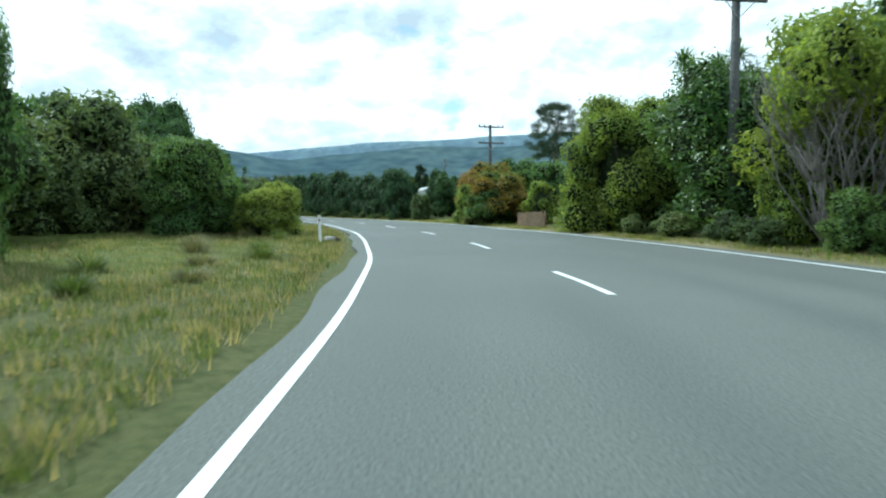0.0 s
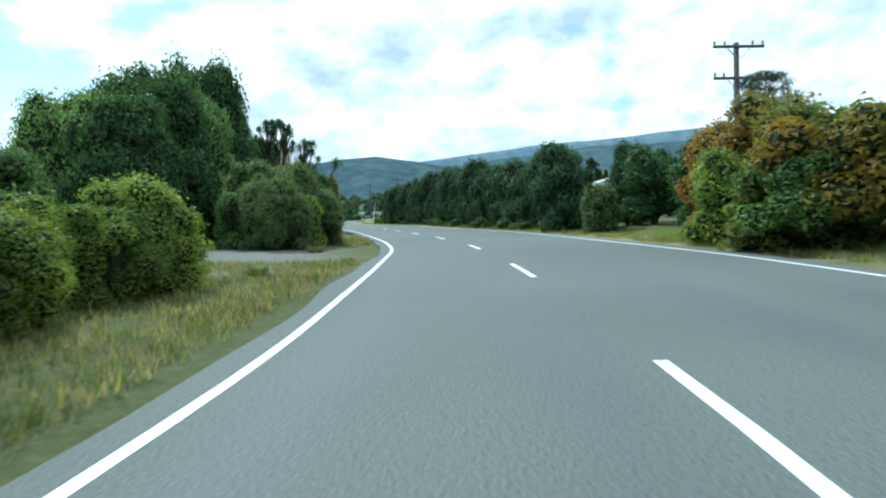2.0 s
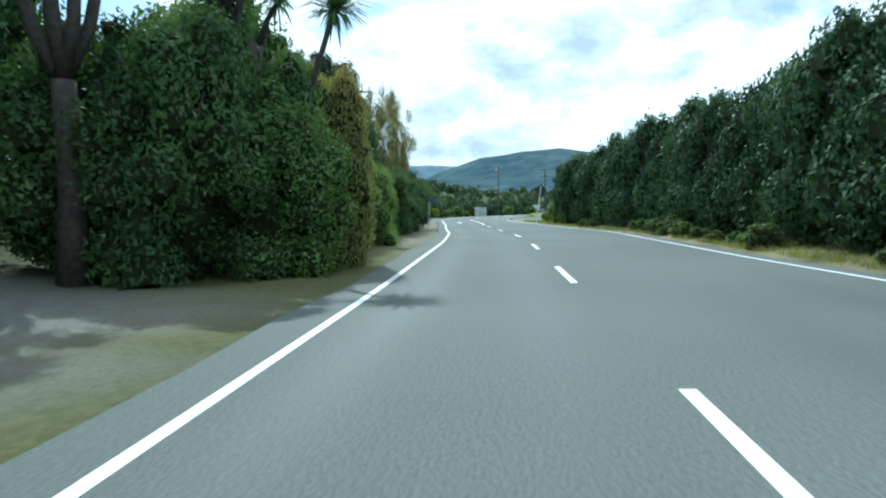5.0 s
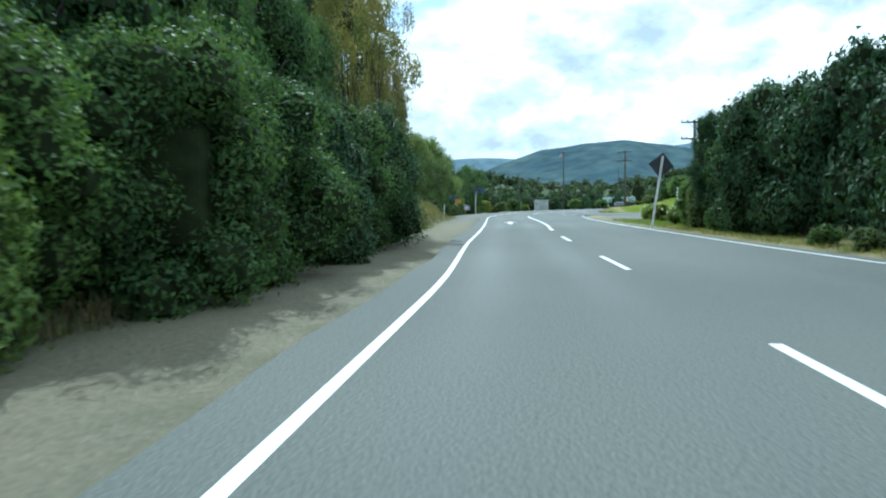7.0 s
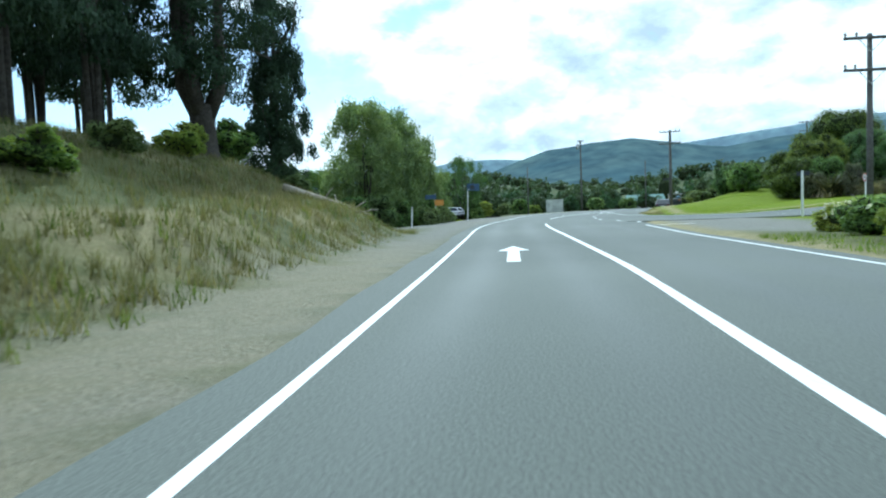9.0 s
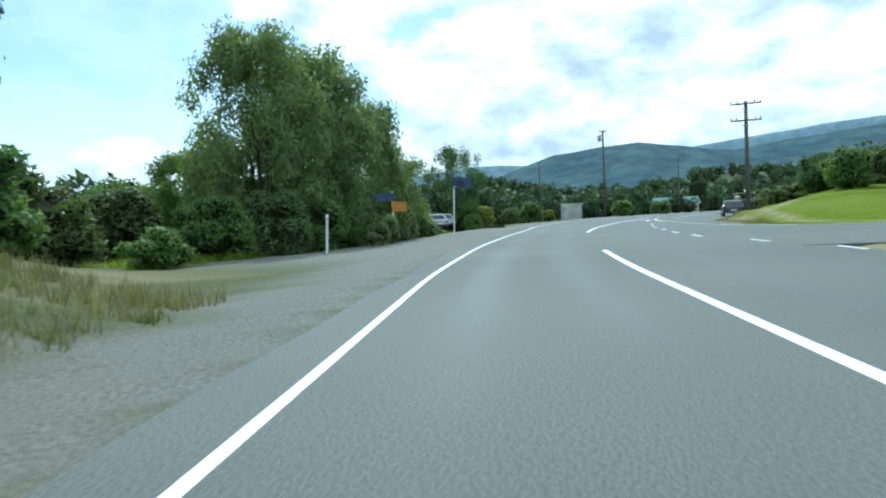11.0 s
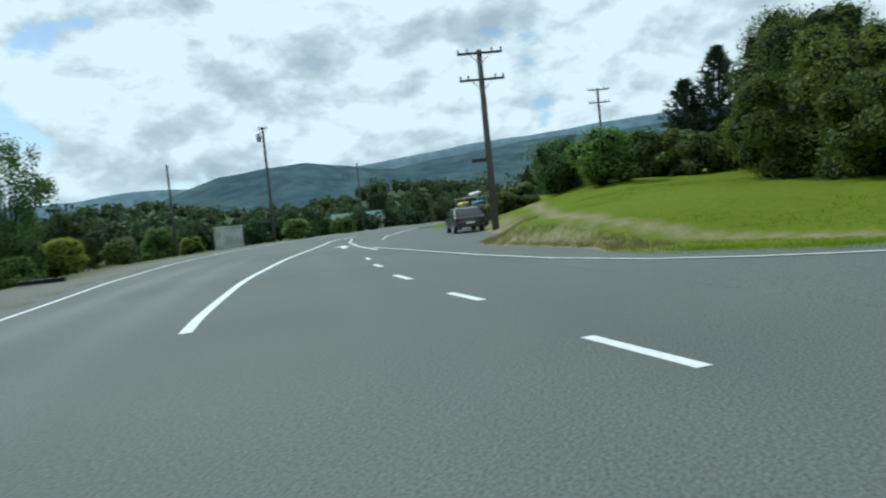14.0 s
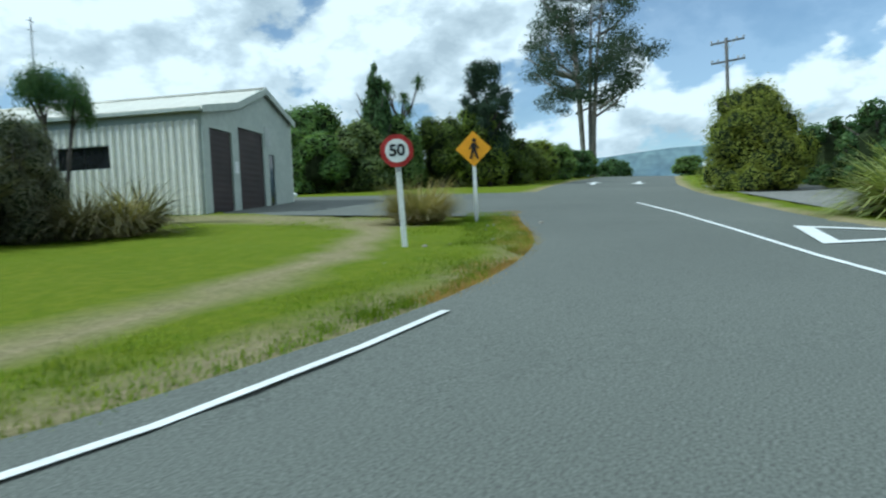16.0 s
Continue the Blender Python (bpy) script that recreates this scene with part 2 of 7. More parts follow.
M = {
    "asphalt": asphalt_material(),
    "gravel": material("gravel", (0.25, 0.245, 0.225), 0.9, 0.45, 14, 0.3, 0.8, 60, (0.17, 0.17, 0.15)),
    "paint_white": material("paint_white", (0.78, 0.79, 0.77), 0.6, 0.1, 18, 2.0, 0.15, 60, (0.66, 0.67, 0.65)),
    "leaf_dark": leafy("leaf_dark", (0.058, 0.108, 0.043), (0.088, 0.146, 0.049)),
    "leaf_mid": leafy("leaf_mid", (0.104, 0.177, 0.058), (0.156, 0.229, 0.062)),
    "leaf_olive": leafy("leaf_olive", (0.151, 0.181, 0.07), (0.101, 0.151, 0.06)),
    "leaf_yellow": leafy("leaf_yellow", (0.25, 0.285, 0.055), (0.15, 0.215, 0.05), 0.4),
    "leaf_glossy": material("leaf_glossy", (0.085, 0.155, 0.038), 0.42, 0.35, 1.1, 0.35, second=(0.15, 0.215, 0.045), translucent=0.3, island=0.9, spec=0.45),
    "leaf_lawnbush": leafy("leaf_lawnbush", (0.088, 0.122, 0.026), (0.130, 0.162, 0.03), 0.2),
    "leaf_far": leafy("leaf_far", (0.048, 0.075, 0.038), (0.066, 0.092, 0.042), 0.2),
    "leaf_tawny": leafy("leaf_tawny", (0.24, 0.21, 0.08), (0.16, 0.18, 0.06)),
    "leaf_brown": leafy("leaf_brown", (0.125, 0.138, 0.092), (0.155, 0.15, 0.1)),
    "leaf_autumn": leafy("leaf_autumn", (0.27, 0.15, 0.035), (0.11, 0.18, 0.042), 0.35),
    "leaf_willow": leafy("leaf_willow", (0.20, 0.25, 0.12), (0.15, 0.205, 0.085), 0.4),
    "leaf_conifer": leafy("leaf_conifer", (0.051, 0.094, 0.047), (0.069, 0.121, 0.051), 0.15),
    "leaf_pine": leafy("leaf_pine", (0.029, 0.05, 0.029), (0.037, 0.061, 0.031), 0.12),
    "leaf_gum": leafy("leaf_gum", (0.052, 0.078, 0.046), (0.065, 0.091, 0.052), 0.2),
    "leaf_flax": leafy("leaf_flax", (0.40, 0.42, 0.16), (0.28, 0.31, 0.10), 0.3),
    "leaf_round": leafy("leaf_round", (0.25, 0.265, 0.05), (0.19, 0.22, 0.042), 0.4),
    "leaf_flax_dark": leafy("leaf_flax_dark", (0.06, 0.07, 0.04), (0.12, 0.11, 0.07), 0.2),
    "dry_grass": leafy("dry_grass", (0.33, 0.28, 0.15), (0.22, 0.20, 0.09), 0.3),
    "dry_fringe": leafy("dry_fringe", (0.34, 0.22, 0.07), (0.24, 0.19, 0.05), 0.3),
    "flower_white": leafy("flower_white", (0.75, 0.74, 0.68), (0.62, 0.60, 0.52), 0.3),
    "dead_leaf": leafy("dead_leaf", (0.42, 0.35, 0.22), (0.30, 0.25, 0.15), 0.25),
    "grass_blade": leafy("grass_blade", (0.115, 0.185, 0.012), (0.17, 0.21, 0.02), 0.4),
    "bank_blade": leafy("bank_blade", (0.20, 0.18, 0.10), (0.13, 0.13, 0.06), 0.3),
    "verge_blade": leafy("verge_blade", (0.12, 0.15, 0.045), (0.085, 0.115, 0.03), 0.35),
    # dark lumps inside crowns: the shade between leaves put into a colour
    "core_shade": material("core_shade", (0.032, 0.042, 0.018), 0.95, 0.4, 3.0, 0.6, 0.6, 12, (0.024, 0.033, 0.014), spec=0.05),
    "bark": material("bark", (0.082, 0.072, 0.06), 0.9, 0.35, 9, 1.0, 0.8, 30),
    "bark_grey": material("bark_grey", (0.27, 0.25, 0.22), 0.9, 0.3, 9, 1.0, 0.7, 30, (0.16, 0.14, 0.12)),
    "bark_pale": material("bark_pale", (0.42, 0.38, 0.31), 0.9, 0.3, 9, 1.0, 0.7, 30, (0.26, 0.22, 0.17)),
    "pole_wood": material("pole_wood", (0.085, 0.085, 0.08), 0.9, 0.3, 12, 1.2, 0.5, 50, (0.12, 0.115, 0.105)),
    "fence_wood": material("fence_wood", (0.22, 0.15, 0.09), 0.9, 0.3, 9, 1.0, 0.5, 50, (0.15, 0.11, 0.07)),
    "steel": material("steel", (0.42, 0.43, 0.43), 0.5, 0.15, 15, 2.0, 0.1, 50, (0.33, 0.34, 0.34), 0.6),
    "ceramic": material("ceramic", (0.45, 0.42, 0.38), 0.3, 0.1, 20, 3),
    "shed_steel": material("shed_steel", (0.76, 0.76, 0.68), 0.5, 0.06, 5, 0.5, 0.05, 40, (0.70, 0.70, 0.63)),
    "roof_steel": material("roof_steel", (0.66, 0.64, 0.56), 0.5, 0.07, 5, 0.5, 0.05, 40, (0.58, 0.56, 0.49)),
    "door_brown": material("door_brown", (0.042, 0.028, 0.026), 0.55, 0.1, 5, 1.0, 0.05, 40),
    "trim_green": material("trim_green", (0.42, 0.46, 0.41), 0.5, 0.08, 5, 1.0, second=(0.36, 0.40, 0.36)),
    "window_dark": material("window_dark", (0.02, 0.022, 0.024), 0.08, 0.1, 3, 1.0, spec=0.6),
    "concrete": material("concrete", (0.36, 0.36, 0.34), 0.9, 0.15, 12, 1.0, 0.4, 60),
    "black": material("black", (0.015, 0.015, 0.016), 0.5, 0.1, 10, 1.0),
    "sign_red": material("sign_red", (0.42, 0.035, 0.03), 0.4, 0.08, 10, 2.0),
    "sign_yellow": material("sign_yellow", (0.80, 0.36, 0.012), 0.4, 0.05, 10, 2.0, second=(0.72, 0.32, 0.012)),
    "sign_back": material("sign_back", (0.05, 0.055, 0.06), 0.5, 0.1, 10, 2.0),
    "sign_blue": material("sign_blue", (0.06, 0.11, 0.19), 0.45, 0.1, 6, 2.0),
    "sign_orange": material("sign_orange", (0.6, 0.28, 0.05), 0.5, 0.15, 6, 2.0),
    "car_dark": material("car_dark", (0.026, 0.026, 0.028), 0.22, 0.05, 5, 1.0, spec=0.6),
    "car_silver": material("car_silver", (0.42, 0.43, 0.44), 0.3, 0.05, 5, 1.0, metal=0.5),
    "glass_dark": material("glass_dark", (0.03, 0.035, 0.04), 0.05, 0.05, 5, 1.0, spec=0.8),
    "tail_red": material("tail_red", (0.11, 0.012, 0.012), 0.25, 0.05, 5, 1.0),
    "kayak_yellow": material("kayak_yellow", (0.75, 0.55, 0.05), 0.35, 0.05, 5, 1.0),
    "kayak_blue": material("kayak_blue", (0.08, 0.25, 0.5), 0.35, 0.05, 5, 1.0),
    "cargo_orange": material("cargo_orange", (0.7, 0.25, 0.04), 0.5, 0.05, 5, 1.0),
    "tank_grey": material("tank_grey", (0.52, 0.55, 0.52), 0.6, 0.1, 6, 1.0),
    "house_wall": material("house_wall", (0.7, 0.7, 0.66), 0.7, 0.05, 6, 1.0),
    "house_roof": material("house_roof", (0.13, 0.24, 0.21), 0.5, 0.1, 6, 1.0),
    "stone": material("stone", (0.3, 0.28, 0.24), 0.9, 0.3, 6, 1.0, 0.6, 30),
}


# ---------------------------------------------------------------- building helpers
class Geo:
    """Vertices and faces of one mesh."""

    def __init__(self):
        self.v, self.f = [], []

    def add(self, verts, faces):
        k = len(self.v)
        self.v += [tuple(p) for p in verts]
        self.f += [tuple(k + i for i in q) for q in faces]

    def box(self, x0, y0, z0, x1, y1, z1, m=None):
        p = [Vector((x, y, z)) for x in (x0, x1) for y in (y0, y1) for z in (z0, z1)]
        if m is not None:
            p = [m @ q for q in p]
        self.add(p, [(0, 1, 3, 2), (4, 6, 7, 5), (0, 4, 5, 1), (2, 3, 7, 6), (0, 2, 6, 4), (1, 5, 7, 3)])

    def tube(self, points, radii, n=8, caps=True):
        points = [Vector(p) for p in points]
        rings = []
        for i, p in enumerate(points):
            d = (points[min(i + 1, len(points) - 1)] - points[max(i - 1, 0)]).normalized()
            a = d.cross(Vector((0.31, 0.95, 0.1)))
            if a.length < 0.1:
                a = d.cross(Vector((1, 0, 0)))
            a.normalize()
            b = d.cross(a)
            rings.append([p + radii[i] * (math.cos(2 * math.pi * k / n) * a + math.sin(2 * math.pi * k / n) * b) for k in range(n)])
        faces = [(i * n + k, i * n + (k + 1) % n, (i + 1) * n + (k + 1) % n, (i + 1) * n + k) for i in range(len(points) - 1) for k in range(n)]
        if caps:
            faces += [tuple(range(n))[::-1], tuple((len(points) - 1) * n + k for k in range(n))]
        self.add([q for r in rings for q in r], faces)

    def prism(self, outline, z0, z1, m=None):
        n = len(outline)
        p = [Vector((x, y, z)) for z in (z0, z1) for x, y in outline]
        if m is not None:
            p = [m @ q for q in p]
        self.add(p, [tuple(range(n))[::-1], tuple(range(n, 2 * n))] + [(i, (i + 1) % n, n + (i + 1) % n, n + i) for i in range(n)])

    def mesh(self, name, smooth=False):
        me = bpy.data.meshes.new(name)
        me.from_pydata(self.v, [], self.f)
        if smooth:
            me.polygons.foreach_set("use_smooth", [True] * len(me.polygons))
        me.update()
        return me


def part(name, geo, mat, parent=None, label="", smooth=False, m=None):
    """One mesh object: a thing, or a part under its parent."""
    me = geo.mesh(name, smooth) if isinstance(geo, Geo) else geo
    if not me.materials:
        me.materials.append(M[mat])
    ob = new(name, me)
    if parent:
        ob.parent = parent
    if m is not None:
        ob.matrix_basis = m
    if label:
        ob["label"] = label
    return ob


def thing(name, m, label, category, group=""):
    e = new(name)
    e.empty_display_size = 0.3
    e.matrix_basis = m
    return tagged(e, label, category, group)


def bevelled(ob, width=0.02):
    b = ob.modifiers.new("bevel", "BEVEL")
    b.width, b.segments, b.limit_method = width, 2, "ANGLE"
    return ob


# ---------------------------------------------------------------- the lie of the land
LEFT_Y = [-60, -20, 0, 7.4, 15.6, 25, 32.7, 42, 50, 56.5, 65.6, 75.2, 90.7, 100.6, 109.6, 118.6, 128.4, 138.9, 150, 159.7, 168.7, 178.3, 187, 200, 215, 235, 260, 300]
LEFT_X = [-12, -2.6, -1.0, -1.1, -1.62, -2.85, -4.15, -6.5, -8.65, -11.1, -15.1, -19.5, -26.9, -32.0, -37.2, -42.1, -47.6, -53.6, -60, -65.0, -69.1, -73.1, -77, -81.8, -85.5, -87, -82, -62]
MID_Y = [-60, -20, 9.3, 22.5, 32.5, 42.3, 51.9, 61.3, 70.35, 79.3, 86, 92, 97.6, 103, 105.8, 114.6, 120.1, 129, 140, 152, 157.8, 173.2, 181.5, 192.2, 204.2, 215, 235, 260, 300]
MID_X = [-8, 1.4, 2.34, 0.99, -0.84, -3.37, -6.3, -9.97, -13.93, -18.0, -21.05, -23.8, -26.75, -29.75, -31.33, -36.25, -39.2, -43.7, -49.8, -56.5, -59.5, -66.6, -69.5, -72.4, -75, -77.6, -79, -75, -56]
RIGHT_Y = [-60, -20, 0, 12, 20.2, 31, 36.5, 44, 51, 59, 68.8, 82.6, 100.5, 110.8, 118, 130, 142, 152, 162, 172, 180, 185, 192, 200, 215, 235, 260, 300]
RIGHT_X = [-3, 6.5, 7.9, 7.75, 6.9, 5.0, 3.25, 1.4, -1.0, -3.85, -7.8, -14.7, -22.7, -29, -33.1, -39.8, -46.2, -51.0, -55.5, -59, -62.0, -64.4, -68.2, -70.5, -73.2, -75, -71, -52]


def smooth_line(ys, xs):
    """A gently rounded line through the given stations."""
    fine = np.arange(-60, 300.1, 1.0)
    v = np.interp(fine, ys, xs)
    k = np.hanning(9)
    k /= k.sum()
    pad = np.concatenate([v[0] + (v[1] - v[0]) * np.arange(-4, 0), v, v[-1] + (v[-1] - v[-2]) * np.arange(1, 5)])
    return fine, np.convolve(pad, k, "valid")


LINE_Y, XL = smooth_line(LEFT_Y, LEFT_X)
XM = smooth_line(MID_Y, MID_X)[1]
XR = smooth_line(RIGHT_Y, RIGHT_X)[1]


def edge_left(y):
    return np.interp(y, LINE_Y, XL)


def edge_mid(y):
    return np.interp(y, LINE_Y, XM)


def edge_right(y):
    return np.interp(y, LINE_Y, XR)


SIDE_X = [-70, -62, -58.6, -56.3, -54.7, -50.6, -48.3, -45.7, -42.9, -41, -38.6, -36, -32.3, -20, -8, 5, 25, 60, 110]
SIDE_NORTH = [190, 182.0, 178.0, 176.5, 176.1, 175.45, 175.2, 175.2, 175.7, 176.2, 177.3, 178.6, 180.0, 184.0, 186.9, 189.0, 191.8, 195.8, 198.8]
SIDE_SOUTH = [150, 155.0, 156.5, 157.7, 158.5, 160.5, 162.0, 163.8, 166.4, 168.0, 169.3, 170.8, 172.2, 176.0, 178.8, 181.0, 184.2, 188.2, 191.2]


def bump01(v, a, b):
    s = np.clip((np.asarray(v, float) - a) / (b - a), 0, 1)
    return s * s * (3 - 2 * s)


def side_off(x, y):
    """Distance from the side road's middle line, with its half width there."""
    n, q = np.interp(x, SIDE_X, SIDE_NORTH), np.interp(x, SIDE_X, SIDE_SOUTH)
    return (y - (n + q) / 2) * 0.96, (n - q) / 2


def ground(x, y):
    """Height of the land."""
    x, y = np.asarray(x, float), np.asarray(y, float)
    left = (edge_left(y) - x) * 0.87
    right = (x - edge_right(y)) * 0.87
    z = np.zeros(np.broadcast(x, y).shape)
    # the bank on the inside of the left-hand verge
    amp = 1.2 * bump01(y, 58, 80) + 1.7 * bump01(y, 100, 122)
    amp = amp * (1 - bump01(y, 138, 151))
    z = z + 1.25 * bump01(left, 2.7, 4.9) * bump01(y, 116, 127) * (1 - bump01(y, 138.5, 145))
    z = z + amp * bump01(left, 3.6, 13.5) + 0.35 * amp * bump01(left, 11, 26)
    z = z + 0.25 * bump01(left, 3, 12) * (1 - bump01(y, 45, 60))
    z = z - 0.5 * bump01(left, 4, 10) * bump01(y, 150, 175)
    # the rise towards the shed and along the side road
    e = np.maximum(x + 53, -14)
    rise = 0.06 * e + 0.058 * (y - 176) - 0.1
    rise = np.where(y > 215, 0.06 * e + 0.058 * 39 - 0.1 + 0.02 * (y - 215), rise)
    rise = rise * (1 - 0.85 * bump01(x, 18, 86)) - 5.0 * bump01(x, 28, 138)
    shy = (1.4 * bump01(y, 179, 185) + 3.3 * bump01(y, 187, 198)) * (1 - bump01(y, 222, 232))
    inside = bump01(right - shy, 0.6, 9.0) * bump01(y, 135, 165) * (1 - bump01(y, 240, 330))
    z = z + np.maximum(rise, -0.05 - 7 * bump01(x, 40, 160)) * inside
    # the cut bank at the corner, below the power pole
    off, half = side_off(x, y)
    corner = bump01(right - shy, 1.0, 2.3) * bump01(off - half, 0.6, 4.5) * bump01(y, 181, 187) * (1 - bump01(y, 212, 225)) * (1 - bump01(x, -60, -50))
    z = z + 0.62 * corner
    z = z + (1.6 * bump01(off - half, 1, 6) * bump01(x, 0, 30)) * (1 - bump01(y, 225, 300))
    z = z + 0.3 * bump01(right, 2, 5) * bump01(y, 0, 10) * (1 - bump01(y, 110, 130))
    # wide valley and far plain
    far = np.hypot(x + 30, y - 110)
    z = z - 8.0 * bump01(far, 190, 700) * (1 - bump01(right, 20, 120) * bump01(x, -60, 60) * 0.5)
    # wooded foothills across the valley
    bearing = np.degrees(np.arctan2(-(x + 30), y - 110))
    ahead = bump01(bearing, -30, -2) * (1 - bump01(bearing, 50, 95))
    fold = 0.75 + 0.25 * np.sin(bearing * 0.31 + 0.8) * np.sin(far * 0.006)
    z = z + 45.0 * bump01(far, 330, 900) * ahead * fold
    return z


def ground_at(x, y):
    return float(ground(x, y))


# ---------------------------------------------------------------- ground, road and markings
def spaced(lo, hi, step, a, b, fine_a, fine_b, fine):
    out = list(np.arange(lo, fine_a, step)) + list(np.arange(fine_a, fine_b, fine)) + list(np.arange(fine_b, hi, step))
    far, d = [], 6.0
    p = hi
    while p < b:
        far.append(p)
        p += d
        d *= 1.35
    near, d, p = [], 6.0, lo - step
    while p > a:
        near.append(p)
        p -= d
        d *= 1.35
    return np.array([a] + near[::-1] + out + far + [b])


gx = spaced(-130, 60, 1.5, -4600, 4600, -72, -28, 0.6)
gy = spaced(-30, 270, 1.4, -4600, 4600, 168, 206, 0.6)
GX, GY = np.meshgrid(gx, gy)
GZ = ground(GX, GY)
l_off, r_off = (edge_left(GY) - GX) * 0.87, (GX - edge_right(GY)) * 0.87
s_off, s_half = side_off(GX, GY)
on_main = (l_off < np.where(GY < 66, 0.75, 1.2)) & (r_off < 0.9) & (GY > -60) & (GY < 300)
on_side = (np.abs(s_off) < s_half - 0.15) & (GX > -63) & (GX < 110)
layby = (1.5 * bump01(GY, 177, 182) + 3.4 * bump01(GY, 187, 198)) * (1 - bump01(GY, 222, 232))
on_main = on_main | ((r_off > 0) & (r_off < layby + 0.35) & (layby > 0.05))


def in_quad(px, py, quad, inset):
    ok = np.ones(px.shape, bool)
    for (ax, ay), (bx, by) in zip(quad, quad[1:] + quad[:1]):
        ln = math.hypot(bx - ax, by - ay)
        ok &= ((bx - ax) * (py - ay) - (by - ay) * (px - ax)) / ln > inset
    return ok


FORECOURT = [(-35.0, 178.3), (-18.5, 183.8), (-23.8, 196.2), (-36.2, 189.8)]
ENTRANCE = [(-31, 163.4), (-9, 171.9), (-11, 177.0), (-33.0, 170.4)]
paved = in_quad(GX, GY, FORECOURT, 0.25) | in_quad(GX, GY, ENTRANCE, 0.25)
GZ = np.where(on_main, np.minimum(GZ, 0.0), GZ)
GZ = np.where(on_main | on_side | paved, GZ - 0.10, GZ)
rough_z = np.sin(GX * 1.7 + GY * 0.6) * np.sin(GY * 1.3 - GX * 0.4) * 0.03 + np.sin(GX * 0.31) * np.sin(GY * 0.27) * 0.06
GZ = GZ + rough_z * bump01(np.minimum(np.maximum(l_off, r_off), 9), 1.2, 4) * (np.hypot(GX, GY - 100) < 300) * np.where(on_side | paved, 0, 1)
PATH_LINE = [(-63, 226), (-61.8, 205), (-60.9, 190.3), (-60.1, 186.2), (-58.2, 183.0), (-56.3, 181.0), (-54.6, 179.2), (-52.4, 178.3), (-50.4, 177.75), (-48.2, 177.85), (-45.8, 178.05), (-43.4, 178.9), (-40.4, 180.3), (-37.5, 182.5)]


def dist_line(px, py, line):
    d = np.full(px.shape, 1e9)
    for (ax, ay), (bx, by) in zip(line, line[1:]):
        t = np.clip(((px - ax) * (bx - ax) + (py - ay) * (by - ay)) / ((bx - ax) ** 2 + (by - ay) ** 2), 0, 1)
        d = np.minimum(d, np.hypot(px - ax - t * (bx - ax), py - ay - t * (by - ay)))
    return d


wob = 0.35 * np.sin(GX * 2.3 + 1.1 * np.sin(GY * 1.9)) + 0.25 * np.sin(GY * 3.1 + GX)
lawn = bump01(r_off, 1.2, 2.0) * bump01(GY, 150, 158) * (1 - bump01(GY, 225, 240)) * (1 - bump01(GX, 30, 60))
lawn = np.maximum(lawn, 0.3 * bump01(l_off, 2.0, 3.5) * bump01(GY, 8, 14) * (1 - bump01(GY, 27, 33)) * (1 - bump01(l_off, 9, 14)))
lawn = np.maximum(lawn, 0.6 * bump01(r_off, 1.0, 1.8) * (1 - bump01(r_off, 3, 5)) * bump01(GY, 40, 46) * (1 - bump01(GY, 56, 62)))
bare = np.maximum(1 - bump01(dist_line(GX, GY, PATH_LINE) + 0.12 * wob, 0.22, 0.55), 0.45 * (1 - bump01(np.abs(l_off - 1.9) + 0.5 * wob, 0.9, 1.8)) * bump01(GY, 58, 90) * (1 - bump01(GY, 125, 145)))
bare = np.maximum(bare, (1 - bump01(r_off + 0.4 * wob, 1.0, 2.0)) * (r_off > 0) * (GY < 180))
bare = np.maximum(bare, (1 - bump01(np.abs(s_off) - s_half + 0.4 * wob, 0.15, 0.75)) * (GX > -58) * (GX < 100))
bare = np.maximum(bare, 0.85 * (1 - bump01(dist_line(GX, GY, [(-38.6, 190.5), (-37.4, 186.2), (-36.9, 182.8), (-37.8, 181.8)]) + 0.3 * wob, 0.9, 1.9)))
bare = np.maximum(bare, 0.95 * (1 - bump01(np.abs(r_off - layby - 0.9) + 0.4 * wob, 0.4, 1.2)) * (layby > 0.3) * (GY < 215))
bare = np.maximum(bare, 0.75 * bump01(np.sin(GX * 0.83 + 0.6 * GY) + np.sin(GY * 0.55 - 0.3 * GX) + wob, 0.1, 0.9) * bump01(l_off, 3.2, 4.4) * (1 - bump01(l_off, 9, 12)) * bump01(GY, 112, 122) * (1 - bump01(GY, 146, 152)))
pad = bump01(l_off, 1.2, 2.2) * (1 - bump01(l_off, 12, 15)) * bump01(GY + 0.42 * GX + wob, 36.5, 37.8) * (1 - bump01(GY + 0.42 * GX + wob, 45.4, 46.6))
pad = np.maximum(pad, bump01(l_off, 1.2, 2.0) * (1 - bump01(l_off, 9, 11)) * bump01(GY, 66.5, 68) * (1 - bump01(GY, 73, 74.6)))
pad = np.maximum(pad, bump01(l_off, 0.2, 0.7) * (1 - bump01(l_off + wob, 8.5, 10.5)) * bump01(GY, 149, 155) * (1 - bump01(GY, 186, 194)))
pad = np.maximum(pad, bump01(l_off, 0.2, 0.7) * (1 - bump01(l_off + wob, 2.6, 3.6)) * bump01(GY, 84, 90))
pad = np.maximum(pad, bump01(r_off, 0.8, 1.4) * (1 - bump01(r_off + wob, 6, 8)) * bump01(GY, 141, 146) * (1 - bump01(GY, 164, 168)))
far_g = np.hypot(GX + 30, GY - 110)
wooded = bump01(far_g, 260, 420) * (0.75 + 0.25 * np.sin(GX * 0.021) * np.sin(GY * 0.017))
ny, nx = GX.shape
idx = np.arange(nx * ny).reshape(ny, nx)
